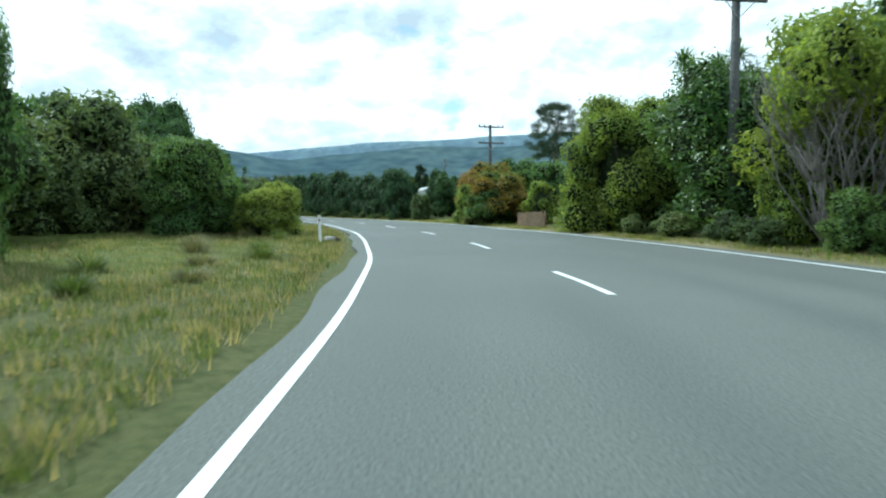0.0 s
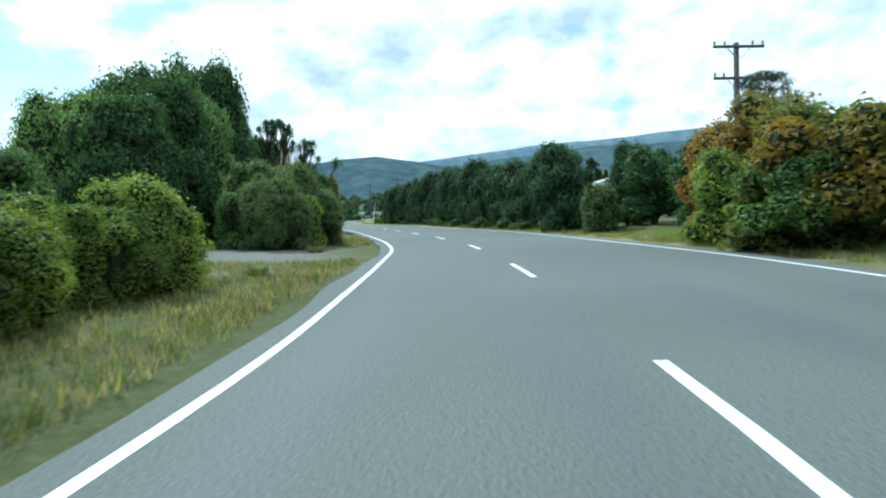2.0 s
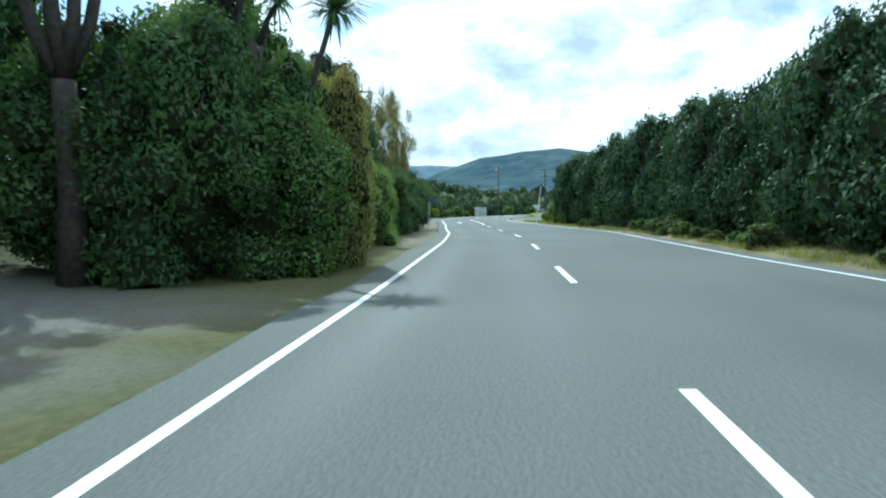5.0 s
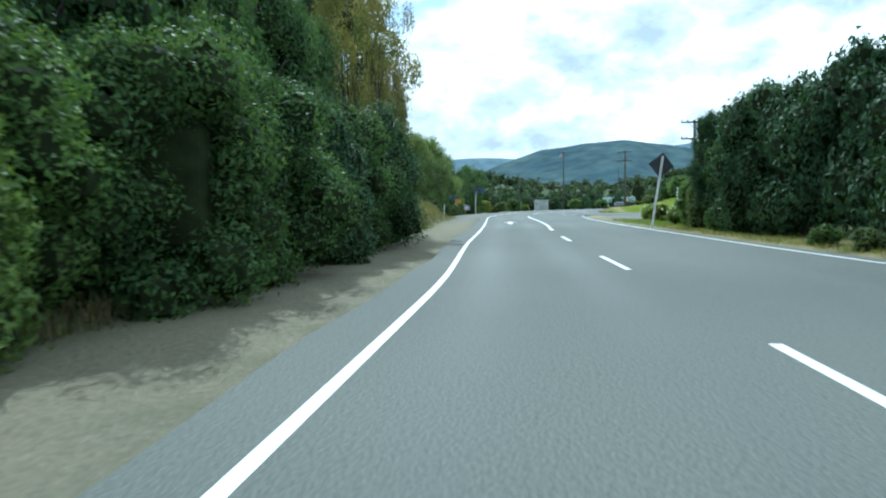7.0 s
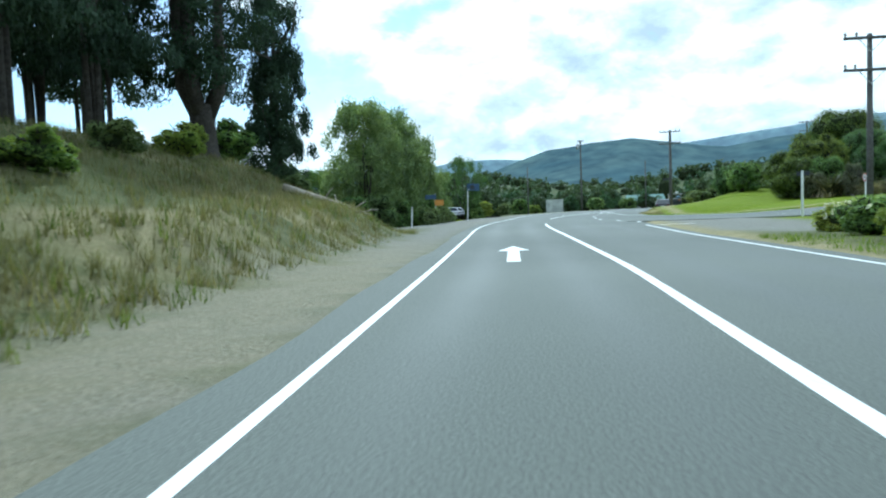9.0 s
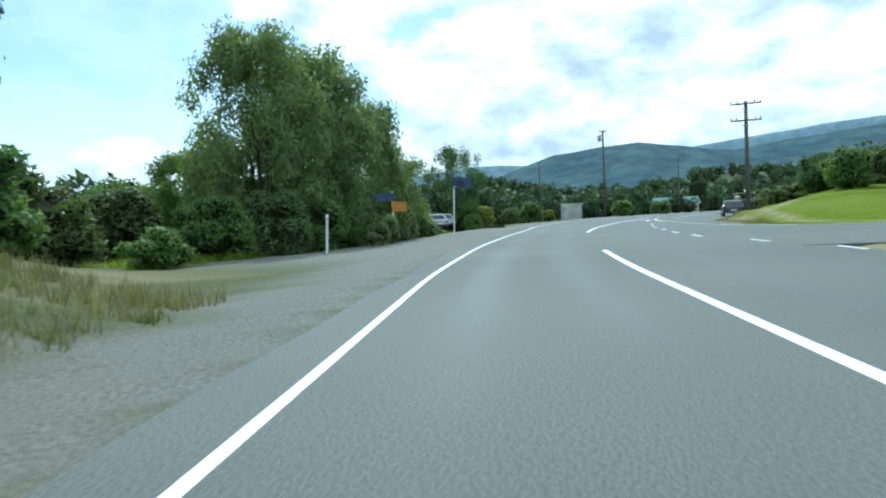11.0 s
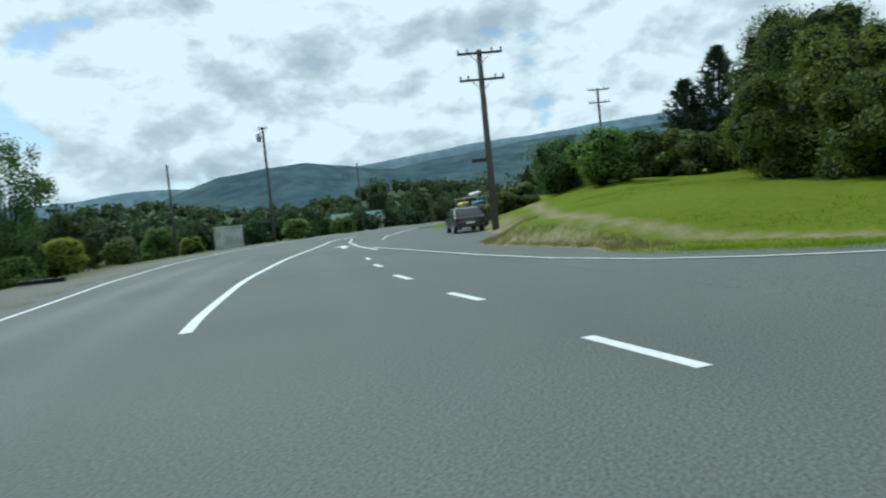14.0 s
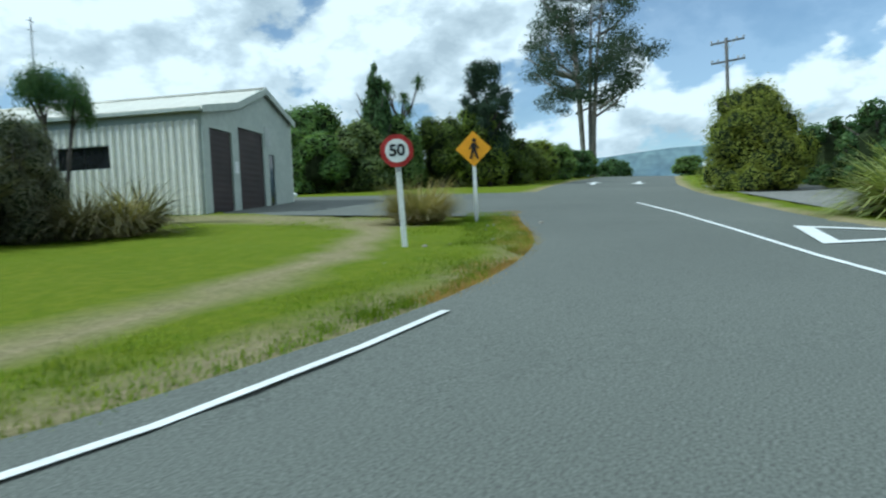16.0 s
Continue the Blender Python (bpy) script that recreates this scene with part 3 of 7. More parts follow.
quads = np.stack([idx[:-1, :-1], idx[:-1, 1:], idx[1:, 1:], idx[1:, :-1]], -1).reshape(-1, 4)
me = bpy.data.meshes.new("ground")
me.from_pydata(np.stack([GX, GY, GZ], -1).reshape(-1, 3).tolist(), [], quads.tolist())
zone = me.color_attributes.new("zone", "FLOAT_COLOR", "POINT")
zone.data.foreach_set("color", np.stack([lawn, np.clip(pad, 0, 1), np.clip(bare, 0, 1), wooded], -1).astype(np.float32).ravel())
me.polygons.foreach_set("use_smooth", [True] * len(me.polygons))


def ground_material():
    m = bpy.data.materials.new("meadow")
    m.use_nodes = True
    n, l = m.node_tree.nodes, m.node_tree.links
    b = n["Principled BSDF"]
    b.inputs["Roughness"].default_value = 0.95
    b.inputs["Specular IOR Level"].default_value = 0.1
    geo = n.new("ShaderNodeNewGeometry")
    att = n.new("ShaderNodeVertexColor")
    att.layer_name = "zone"
    sp = n.new("ShaderNodeSeparateColor")
    l.new(att.outputs[0], sp.inputs[0])

    def nz(s, d=5):
        q = n.new("ShaderNodeTexNoise")
        q.inputs["Scale"].default_value, q.inputs["Detail"].default_value, q.inputs["Roughness"].default_value = s, d, 0.65
        l.new(geo.outputs["Position"], q.inputs["Vector"])
        return q.outputs["Fac"]

    def ramp(f, a, b2, lo=0.35, hi=0.65):
        r = n.new("ShaderNodeValToRGB")
        r.color_ramp.elements[0].position, r.color_ramp.elements[1].position = lo, hi
        r.color_ramp.elements[0].color, r.color_ramp.elements[1].color = (*a, 1), (*b2, 1)
        l.new(f, r.inputs[0])
        return r.outputs[0]

    def mix(f, a, b2, kind="MIX"):
        q = n.new("ShaderNodeMix")
        q.data_type, q.blend_type = "RGBA", kind
        if isinstance(f, float):
            q.inputs[0].default_value = f
        else:
            l.new(f, q.inputs[0])
        l.new(a, q.inputs[6])
        l.new(b2, q.inputs[7])
        return q.outputs[2]

    wild = mix(nz(0.9), ramp(nz(7), (0.085, 0.095, 0.035), (0.17, 0.155, 0.075)), ramp(nz(9), (0.05, 0.075, 0.022), (0.11, 0.125, 0.045)))
    mown = mix(nz(0.5), ramp(nz(11), (0.086, 0.138, 0.004), (0.142, 0.196, 0.006)), ramp(nz(4), (0.112, 0.150, 0.005), (0.196, 0.212, 0.016)))
    stones = ramp(nz(22, 6), (0.12, 0.12, 0.10), (0.28, 0.27, 0.235), 0.3, 0.7)
    soil = mix(nz(1.3), ramp(nz(13), (0.25, 0.205, 0.115), (0.41, 0.345, 0.205)), ramp(nz(8), (0.15, 0.15, 0.06), (0.28, 0.24, 0.13)))
    col = mix(sp.outputs[0], wild, mown)
    col = mix(sp.outputs[1], col, stones)
    col = mix(sp.outputs[2], col, soil)
    col = mix(att.outputs["Alpha"], col, ramp(nz(0.05), (0.030, 0.050, 0.022), (0.065, 0.085, 0.032)))
    l.new(col, b.inputs["Base Color"])
    bp = n.new("ShaderNodeBump")
    bp.inputs["Strength"].default_value, bp.inputs["Distance"].default_value = 0.9, 0.06
    l.new(nz(16, 6), bp.inputs["Height"])
    l.new(bp.outputs[0], b.inputs["Normal"])
    return m


me.materials.append(ground_material())
tagged(new("ground", me), "rough grass verges, mown lawn, gravel and worn earth", "ground", kind="structure")


def ribbon(stations, thick=0.02):
    """A strip: for each station a row of (x, y, z) from one side to the other."""
    g = Geo()
    n = len(stations[0])
    top = [p for s in stations for p in s]
    g.add(top, [(i * n + k, i * n + k + 1, (i + 1) * n + k + 1, (i + 1) * n + k) for i in range(len(stations) - 1) for k in range(n - 1)])
    if thick:
        lo = [(x, y, z - thick) for s in stations for x, y, z in (s[0], s[-1])]
        hi = [(x, y, z) for s in stations for x, y, z in (s[0], s[-1])]
        k = len(stations)
        g.add(hi + lo, [f for i in range(k - 1) for f in ((2 * i, 2 * i + 2, 2 * k + 2 * i + 2, 2 * k + 2 * i), (2 * i + 1, 2 * k + 2 * i + 1, 2 * k + 2 * i + 3, 2 * i + 3))])
    return g


stations = []
for y in np.arange(-55, 299, 1.0):
    w = 0.07 * math.sin(y * 0.43) + 0.05 * math.sin(y * 1.1)
    xs = np.linspace(edge_left(y) - 0.42 - 0.33 * float(bump01(y, 62, 76)) + w, edge_right(y) + 0.55 + 0.6 * w + 1.15 * float((1.5 * bump01(y, 177, 182) + 3.4 * bump01(y, 187, 198)) * (1 - bump01(y, 222, 232))), 41)
    stations.append([(x, y, 0.0) for x in xs])
road = part("road", ribbon(stations, 0.09), "asphalt")
track = road.data.color_attributes.new("track", "FLOAT_COLOR", "POINT")
worn = []
for v in road.data.vertices:
    lo, mid, hi = float(edge_left(v.co.y)), float(edge_mid(v.co.y)), float(edge_right(v.co.y))
    d = min(abs(v.co.x - (c + s * 0.95)) for c in ((lo + mid) / 2, (mid + hi) / 2) for s in (-1, 1))
    worn += [max(0.0, 1 - d / 0.65) ** 0.8 * (0.7 + 0.3 * math.sin(v.co.y * 0.21 + 1.7 * math.sin(v.co.y * 0.05))), 0, 0, 1]
track.data.foreach_set("color", worn)
tagged(road, "grey chip-sealed two-lane country road", "road", kind="structure")


def side_mid(x):
    n, q = np.interp(x, SIDE_X, SIDE_NORTH), np.interp(x, SIDE_X, SIDE_SOUTH)
    return (n + q) / 2, (n - q) / 2


def sealed(x, y):
    """Height of the side road's surface, blending into the main road."""
    return max(0.0015, ground_at(x, y) + 0.012) if x < 20 else ground_at(x, y) + 0.012


JUNCTION_Y = np.arange(200, 140, -0.5)
JUNCTION_X = edge_right(JUNCTION_Y)
stations = []
for x in np.arange(-63.9, 108, 0.8):
    m0 = (side_mid(x - 1.5)[0] + side_mid(x + 1.5)[0] + side_mid(x)[0]) / 3
    h0 = (side_mid(x - 1.5)[1] + side_mid(x + 1.5)[1] + side_mid(x)[1]) / 3
    y_main = float(np.interp(x, JUNCTION_X, JUNCTION_Y)) - 0.8
    lo, hi = max(m0 - h0, y_main), m0 + h0
    if hi - lo > 0.3:
        row = [(x, y, sealed(x, y)) for y in np.linspace(lo, hi, 15)]
        if lo == y_main:
            row[0] = (x, lo, -0.02)
        stations.append(row)
tagged(part("side_road", ribbon(stations, 0.08), "asphalt"), "grey sealed side road climbing gently from the junction", "road", kind="structure")


def apron(corners, n=14):
    a, b, c, d = (Vector((*p, 0)) for p in corners)
    rows = []
    for i in range(n + 1):
        p, q = a.lerp(d, i / n), b.lerp(c, i / n)
        rows.append([(v.x, v.y, ground_at(v.x, v.y) + 0.016) for v in (p.lerp(q, k / n) for k in range(n + 1))])
    return ribbon(rows, 0.02)


def line_strip(points, width, z=0.005, follow=False):
    rows = []
    for i, (x, y) in enumerate(points):
        a, b = Vector(points[max(i - 1, 0)]), Vector(points[min(i + 1, len(points) - 1)])
        d = (b - a).normalized()
        h = (max(0.004, ground_at(x, y) + 0.012) if follow else 0.0) + z
        rows.append([(x + d.y * s * width / 2, y - d.x * s * width / 2, h) for s in (-1, 1)])
    return ribbon(rows, 0.004)


def marking(name, points, width, label, follow=False, group="road markings"):
    return tagged(part(name, line_strip(points, width, 0.017 if follow else 0.005, follow), "paint_white"), label, "road marking", group, "structure")


ys = np.arange(-50, 290, 1.0)
marking("edge_line", [(edge_left(y), y) for y in ys], 0.11, "continuous white painted edge line")
marking("edge_line", [(edge_right(y), y) for y in np.arange(-50, 152.1, 1.0)], 0.11, "continuous white painted edge line")
corner_line = [(-47.5, 174.88), (-49, 174.87), (-51, 174.9), (-53, 174.95), (-54.5, 175.0), (-55.9, 175.18), (-57.2, 175.65), (-58.3, 176.2), (-59.8, 177.35), (-61.5, 179.5), (-63.4, 182.85), (-66.2, 188.5), (-69.3, 194.8)]
marking("edge_line", corner_line, 0.10, "white painted edge line round the corner", True)
marking("edge_line", [(edge_right(y) , y) for y in np.arange(207, 290, 1.0)], 0.11, "continuous white painted edge line")
for y0 in (-47.2, -37.3, -27.4, -17.5, -7.5, 2.4, 12.45, 22.7, 33.0, 42.9, 52.4, 61.9, 70.9, 79.9, 88.8, 97.6, 106.2, 114.8):
    ln = 3.3 * math.cos(math.atan2(float(edge_mid(y0 - 3) - edge_mid(y0)), 3.0))
    marking("centre_dash", [(edge_mid(y0 - f * ln), y0 - f * ln) for f in (1, 0.5, 0)], 0.115, "short white painted centre dash", group="centre line dashes")
marking("turning_line", [(edge_mid(y), y) for y in np.arange(120.1, 157.9, 1.5)], 0.16, "long white painted line beside the turning bay")
marking("median_line", [(edge_mid(y), y) for y in np.arange(172.8, 225, 1.2)], 0.17, "curved white painted line past the junction")
for a, b in (((-58.6, 165.2), (-59.4, 166.8)), ((-60.65, 169.3), (-61.35, 170.65)), ((-62.55, 173.7), (-63.15, 174.85)), ((-64.3, 177.7), (-64.9, 179.0)), ((-65.9, 182.0), (-66.4, 183.2)), ((-67.2, 185.8), (-67.6, 187.0)), ((-52.9, 157.0), (-53.6, 158.4)), ((-55.6, 161.0), (-56.4, 162.4))):
    marking("bay_dash", [a, b], 0.13, "short white painted dash across the junction", group="junction dashes")
marking("bay_line", [(-68.6, 192.6), (-71.0, 198.5), (-73.6, 206), (-76, 215)], 0.13, "thin white painted line of the far turning bay")
marking("limit_line", [(-50.4, 151.6), (-48.9, 153.2)], 0.2, "short white painted line at the lane's end")


def arrow(base, tip, head=0.75, wide=0.17, follow=False):
    a, b = Vector(base), Vector(tip)
    d = (b - a).normalized()
    s = Vector((d.y, -d.x))
    neck = b - d * (b - a).length * 0.36
    outline = [a - s * wide, neck - s * wide, neck - s * head, b, neck + s * head, neck + s * wide, a + s * wide]
    g = Geo()
    g.prism([(p.x, p.y) for p in outline], 0, 0.006)
    g.v = [(x, y, z + (max(0.0, ground_at(x, y)) + 0.035 if follow else 0.002)) for x, y, z in g.v]
    return tagged(part("road_arrow", g, "paint_white"), "white painted straight-ahead arrow on the lane", "road marking", "road arrows", "structure")


arrow((-46.6, 129.9), (-49.4, 135.0), 0.42, 0.15)
arrow((-71.4, 197.4), (-72.8, 201.6), 0.5, 0.14)
side_centre = [(-47.6, 169.3), (-45.6, 170.0), (-43.6, 170.8), (-42, 171.5), (-38, 173.0), (-33.3, 174.85), (-28.4, 177.0)]
marking("side_centre_line", side_centre, 0.1, "thin white painted centre line of the side road", True)

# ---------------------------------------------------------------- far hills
# bluish emission and tint put the haze of distance into the hills' surface
def hill_material(name, col, col2, haze_glow):
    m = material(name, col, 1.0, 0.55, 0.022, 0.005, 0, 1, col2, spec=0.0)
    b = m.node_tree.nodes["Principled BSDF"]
    b.inputs["Emission Color"].default_value = (*haze_glow, 1)
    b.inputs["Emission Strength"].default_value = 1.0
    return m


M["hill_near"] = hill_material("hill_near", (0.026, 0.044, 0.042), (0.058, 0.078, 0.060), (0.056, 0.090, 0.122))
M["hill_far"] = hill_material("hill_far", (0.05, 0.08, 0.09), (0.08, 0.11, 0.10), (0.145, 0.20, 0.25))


def ridge(name, radius, profile, mat, depth, label, seed):
    """A range of hills: crest heights in degrees by bearing, counted from +y towards -x."""
    rnd = np.random.default_rng(seed)
    az = np.arange(-180, 180.01, 0.25)
    pa, pe = zip(*profile)
    el = np.interp(az, pa, pe)
    for k, a in ((0.12, 0.08), (0.31, 0.05), (0.83, 0.012)):
        el = el + a * np.sin(az * k * 2.2 + rnd.uniform(0, 6)) * np.minimum(el, 2) / 2
    rows = []
    prof = [(-1.0, -0.02), (-0.86, 0.08), (-0.75, 0.16), (-0.62, 0.28), (-0.5, 0.40), (-0.38, 0.55), (-0.28, 0.68), (-0.2, 0.8), (-0.12, 0.9), (-0.06, 0.96), (0, 1.0), (0.3, 0.8)]
    for a, e in zip(az, el):
        r = math.radians(a)
        row = []
        for s, q in prof:
            d = radius + depth * s
            fold = 1 + (0.05 * math.sin(a * 0.45 + 4 * s) + 0.016 * math.sin(a * 1.3 - 6 * s)) * min(1.0, max(0.0, (0.97 - q) * 3))
            h = max(-12.0, radius * math.tan(math.radians(max(e, 0.05))) * q * fold - 10)
            row.append((-40 - d * math.sin(r), 100 + d * math.cos(r), h))
        rows.append(row)
    g = ribbon(rows, 0)
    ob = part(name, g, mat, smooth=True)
    return tagged(ob, label, "hills", kind="structure")


ridge("backdrop_hills_near", 2300, [(-180, 2.5), (-130, 2.0), (-100, 1.6), (-88, 1.2), (-70, 2.2), (-40, 4.0), (-15, 5.6), (0, 5.4), (5, 5.0), (12.0, 4.3), (15.5, 4.9), (19, 5.35), (22, 5.2), (25.5, 4.7), (29, 3.5), (31.5, 2.6), (36, 2.3), (60, 2.2), (110, 2.5), (180, 2.5)], "hill_near", 900, "bush-covered hills beyond the valley, tinted blue-green as haze", 3)
ridge("backdrop_hills_far", 4000, [(-180, 2.5), (-110, 4.5), (-92, 5.3), (-84, 5.2), (-76, 4.9), (-40, 4.4), (-10, 6.2), (0, 5.9), (6, 5.5), (11, 5.0), (13, 4.7), (18, 4.4), (26, 4.0), (29, 4.1), (32, 4.0), (36, 3.6), (60, 3.0), (180, 2.5)], "hill_far", 500, "distant mountain range, tinted pale blue as haze", 5)


# ---------------------------------------------------------------- plants
def unit(v):
    return v / np.maximum(np.linalg.norm(v, axis=1)[:, None], 1e-9)


def leaf_mesh(name, pos, nrm, size, mat, seed, long=1.7, droop=0.0, core=None):
    """Many small pointed leaves, each an island; core: closed lumps inside, dark in colour to stand for shade."""
    rnd = np.random.default_rng(seed)
    n = len(pos)
    out = unit(nrm + rnd.normal(0, 0.55, (n, 3)))
    t = unit(np.cross(out, rnd.normal(0, 1, (n, 3))))
    t[:, 2] -= droop
    t = unit(t)
    s = unit(np.cross(out, t))
    ln = (size * rnd.uniform(0.6, 1.4, n))[:, None]
    wd = ln / long
    a = pos - t * ln * 0.45 - s * wd * 0.5
    b = pos - t * ln * 0.3 + s * wd * 0.5
    c = pos + t * ln * 0.55 + out * wd * 0.2
    v = np.stack([a, b, c], 1).reshape(-1, 3)
    f = np.arange(3 * n).reshape(-1, 3)
    verts, faces = v.tolist(), f.tolist()
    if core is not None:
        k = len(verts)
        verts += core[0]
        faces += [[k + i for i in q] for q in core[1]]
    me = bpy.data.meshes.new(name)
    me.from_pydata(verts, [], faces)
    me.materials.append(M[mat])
    me.materials.append(M["core_shade"])
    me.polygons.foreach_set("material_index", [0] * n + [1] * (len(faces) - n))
    me.update()
    return me


def ball(n_az=5, n_el=3):
    v, f = [], []
    for i in range(n_el + 1):
        th = math.pi * i / n_el
        for k in range(n_az):
            a = 2 * math.pi * k / n_az
            v.append((math.sin(th) * math.cos(a), math.sin(th) * math.sin(a), math.cos(th)))
    for i in range(n_el):
        for k in range(n_az):
            f.append((i * n_az + k, (i + 1) * n_az + k, (i + 1) * n_az + (k + 1) % n_az, i * n_az + (k + 1) % n_az))
    return np.array(v), f


BALL_V, BALL_F = ball()


def blobs_for(shape, seed, count):
    """Lumps that make up a crown within width 1 and height 1, standing on z = 0."""
    rnd = np.random.default_rng(seed)
    c, r = [], []
    for i in range(count):
        if shape == "round":
            d = unit(rnd.normal(0, 1, (1, 3)))[0]
            q = d * rnd.uniform(0.5, 0.95) * np.array([0.37, 0.37, 0.38]) + np.array([0, 0, 0.52])
            rad = rnd.uniform(0.10, 0.19)
        elif shape == "bush":
            h = rnd.uniform(0.06, 0.86)
            w = 0.40 * (1 - ((h - 0.05) / 0.92) ** 2.2) ** 0.5 * (0.82 + 0.18 * min(1, h / 0.25))
            a = rnd.uniform(0, 6.28)
            k = rnd.uniform(0.55, 1.0)
            q = np.array([w * k * math.cos(a), w * k * math.sin(a), h])
            rad = rnd.uniform(0.09, 0.165)
        elif shape == "hedge":
            q = np.array([rnd.uniform(-0.42, 0.42), rnd.uniform(-0.3, 0.3), rnd.uniform(0.08, 0.86)])
            q[1] *= 1.15 - 0.5 * q[2]
            rad = rnd.uniform(0.10, 0.17)
        elif shape == "shrub":
            d = unit(rnd.normal(0, 1, (1, 3)))[0]
            q = d * rnd.uniform(0.4, 1.0) * np.array([0.38, 0.38, 0.42]) + np.array([0, 0, 0.36])
            q[2] = max(q[2], 0.08)
            rad = rnd.uniform(0.09, 0.17)
        elif shape == "cone":
            h = rnd.uniform(0.04, 0.97)
            w = 0.40 * (1 - h) ** 0.8
            a = rnd.uniform(0, 6.28)
            q = np.array([w * math.cos(a) * rnd.uniform(0.5, 1), w * math.sin(a) * rnd.uniform(0.5, 1), h])
            rad = 0.035 + 0.10 * (1 - h)
        elif shape == "tall":
            h = rnd.uniform(0.05, 0.93)
            w = 0.36 * math.sin(math.pi * min(0.99, 0.12 + 0.83 * h)) ** 0.6
            a = rnd.uniform(0, 6.28)
            q = np.array([w * math.cos(a) * rnd.uniform(0.6, 1), w * math.sin(a) * rnd.uniform(0.6, 1), h])
            rad = rnd.uniform(0.08, 0.14)
        elif shape == "topknot":
            d = unit(rnd.normal(0, 1, (1, 3)))[0] * rnd.uniform(0.3, 1.0)
            u = -1 + 2 * ((i * 0.618) % 1)
            q = np.array([0.36 * u, 0.05, 0.83 + 0.05 * u - 0.06 * u * u]) + d * np.array([0.12, 0.26, 0.12 - 0.05 * abs(u)])
            rad = rnd.uniform(0.05, 0.10)
        elif shape == "pine":
            h = rnd.uniform(0.2, 0.95)
            w = 0.42 * (1 - 0.75 * h ** 1.5)
            a = rnd.uniform(0, 6.28)
            k = rnd.uniform(0.3, 1)
            q = np.array([w * k * math.cos(a), w * k * math.sin(a), h])
            rad = rnd.uniform(0.06, 0.11)
        elif shape == "umbrella":
            back = i % 3 == 0
            h = rnd.uniform(0.15, 0.7) if back else rnd.uniform(0.62, 0.9)
            a = rnd.uniform(-0.5, 2.2) if back else rnd.uniform(0, 6.28)
            k = 0.42 if back else 0.42 * math.sqrt(rnd.random())
            q = np.array([k * math.cos(a), k * math.sin(a), h - 0.9 * max(0, k - 0.25) * (not back)])
            rad = rnd.uniform(0.08, 0.13)
        elif shape == "willow":
            h = rnd.uniform(0.10, 0.95)
            w = 0.42 * math.sin(math.pi * (0.16 + 0.80 * h)) ** 0.55
            a = rnd.uniform(0, 6.28)
            q = np.array([w * math.cos(a) * rnd.uniform(0.25, 1), w * math.sin(a) * rnd.uniform(0.25, 1), h])
            rad = rnd.uniform(0.06, 0.11)
        elif shape == "airy":
            h = rnd.uniform(0.22, 0.95)
            w = 0.42 * math.sin(math.pi * (h - 0.1) / 0.95) ** 0.7
            a = rnd.uniform(0, 6.28)
            q = np.array([w * math.cos(a) * rnd.uniform(0.3, 1), w * math.sin(a) * rnd.uniform(0.3, 1), h])
            rad = rnd.uniform(0.05, 0.10)
        else:
            h = rnd.uniform(0.35, 0.96)
            w = 0.44 * math.sin(math.pi * (h - 0.2) / 0.85) ** 0.8
            a = rnd.uniform(0, 6.28)
            q = np.array([w * math.cos(a) * rnd.uniform(0.35, 1), w * math.sin(a) * rnd.uniform(0.35, 1), h])
            rad = rnd.uniform(0.055, 0.10)
        c.append(q)
        r.append(rad)
    return np.array(c), np.array(r)


CROWNS = {}


def crown(shape, mat, seed, leaves, leaf, count=34, droop=0.0, long=1.7, solid=0.72, flat=1.0, blob=1.0):
    key = (shape, mat, seed, leaves, leaf)
    if key in CROWNS:
        return CROWNS[key]
    rnd = np.random.default_rng(seed * 7 + leaves)
    c, r = blobs_for(shape, seed, count)
    r = r * blob
    w = r ** 2
    pick = rnd.choice(len(c), int(leaves * 1.5), p=w / w.sum())
    d = unit(rnd.normal(0, 1, (len(pick), 3)))
    low = 0.3 if shape in ("airy", "gum", "willow", "pine", "topknot") else 0.72
    p = c[pick] + d * (r[pick] * (rnd.uniform(low, 1.10, len(pick)) + (rnd.random(len(pick)) < 0.14) * rnd.uniform(0, 0.35, len(pick))))[:, None] * np.array([1, 1, flat])
    inside = np.zeros(len(p), bool)
    for q, rad in zip(c, r):
        inside |= ((p - q) ** 2).sum(1) < ((low - 0.04) * rad) ** 2
    p, d = p[~inside & (p[:, 2] > 0.0)][:leaves], d[~inside & (p[:, 2] > 0.0)][:leaves]
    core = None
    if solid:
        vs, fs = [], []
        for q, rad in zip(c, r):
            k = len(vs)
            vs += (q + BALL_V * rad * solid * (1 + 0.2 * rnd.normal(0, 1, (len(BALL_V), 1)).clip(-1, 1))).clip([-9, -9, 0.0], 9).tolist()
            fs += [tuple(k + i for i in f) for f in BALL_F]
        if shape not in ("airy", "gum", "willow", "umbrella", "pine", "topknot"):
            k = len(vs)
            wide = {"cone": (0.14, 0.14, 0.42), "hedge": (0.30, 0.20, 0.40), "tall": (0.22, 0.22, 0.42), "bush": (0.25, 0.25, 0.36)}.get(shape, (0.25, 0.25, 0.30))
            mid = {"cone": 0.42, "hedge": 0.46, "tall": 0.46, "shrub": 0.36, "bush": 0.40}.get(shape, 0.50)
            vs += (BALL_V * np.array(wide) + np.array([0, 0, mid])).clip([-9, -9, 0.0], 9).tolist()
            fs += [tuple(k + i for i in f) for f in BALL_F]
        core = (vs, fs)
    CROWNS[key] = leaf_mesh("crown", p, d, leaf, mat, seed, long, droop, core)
    return CROWNS[key]


TRUNKS = {}


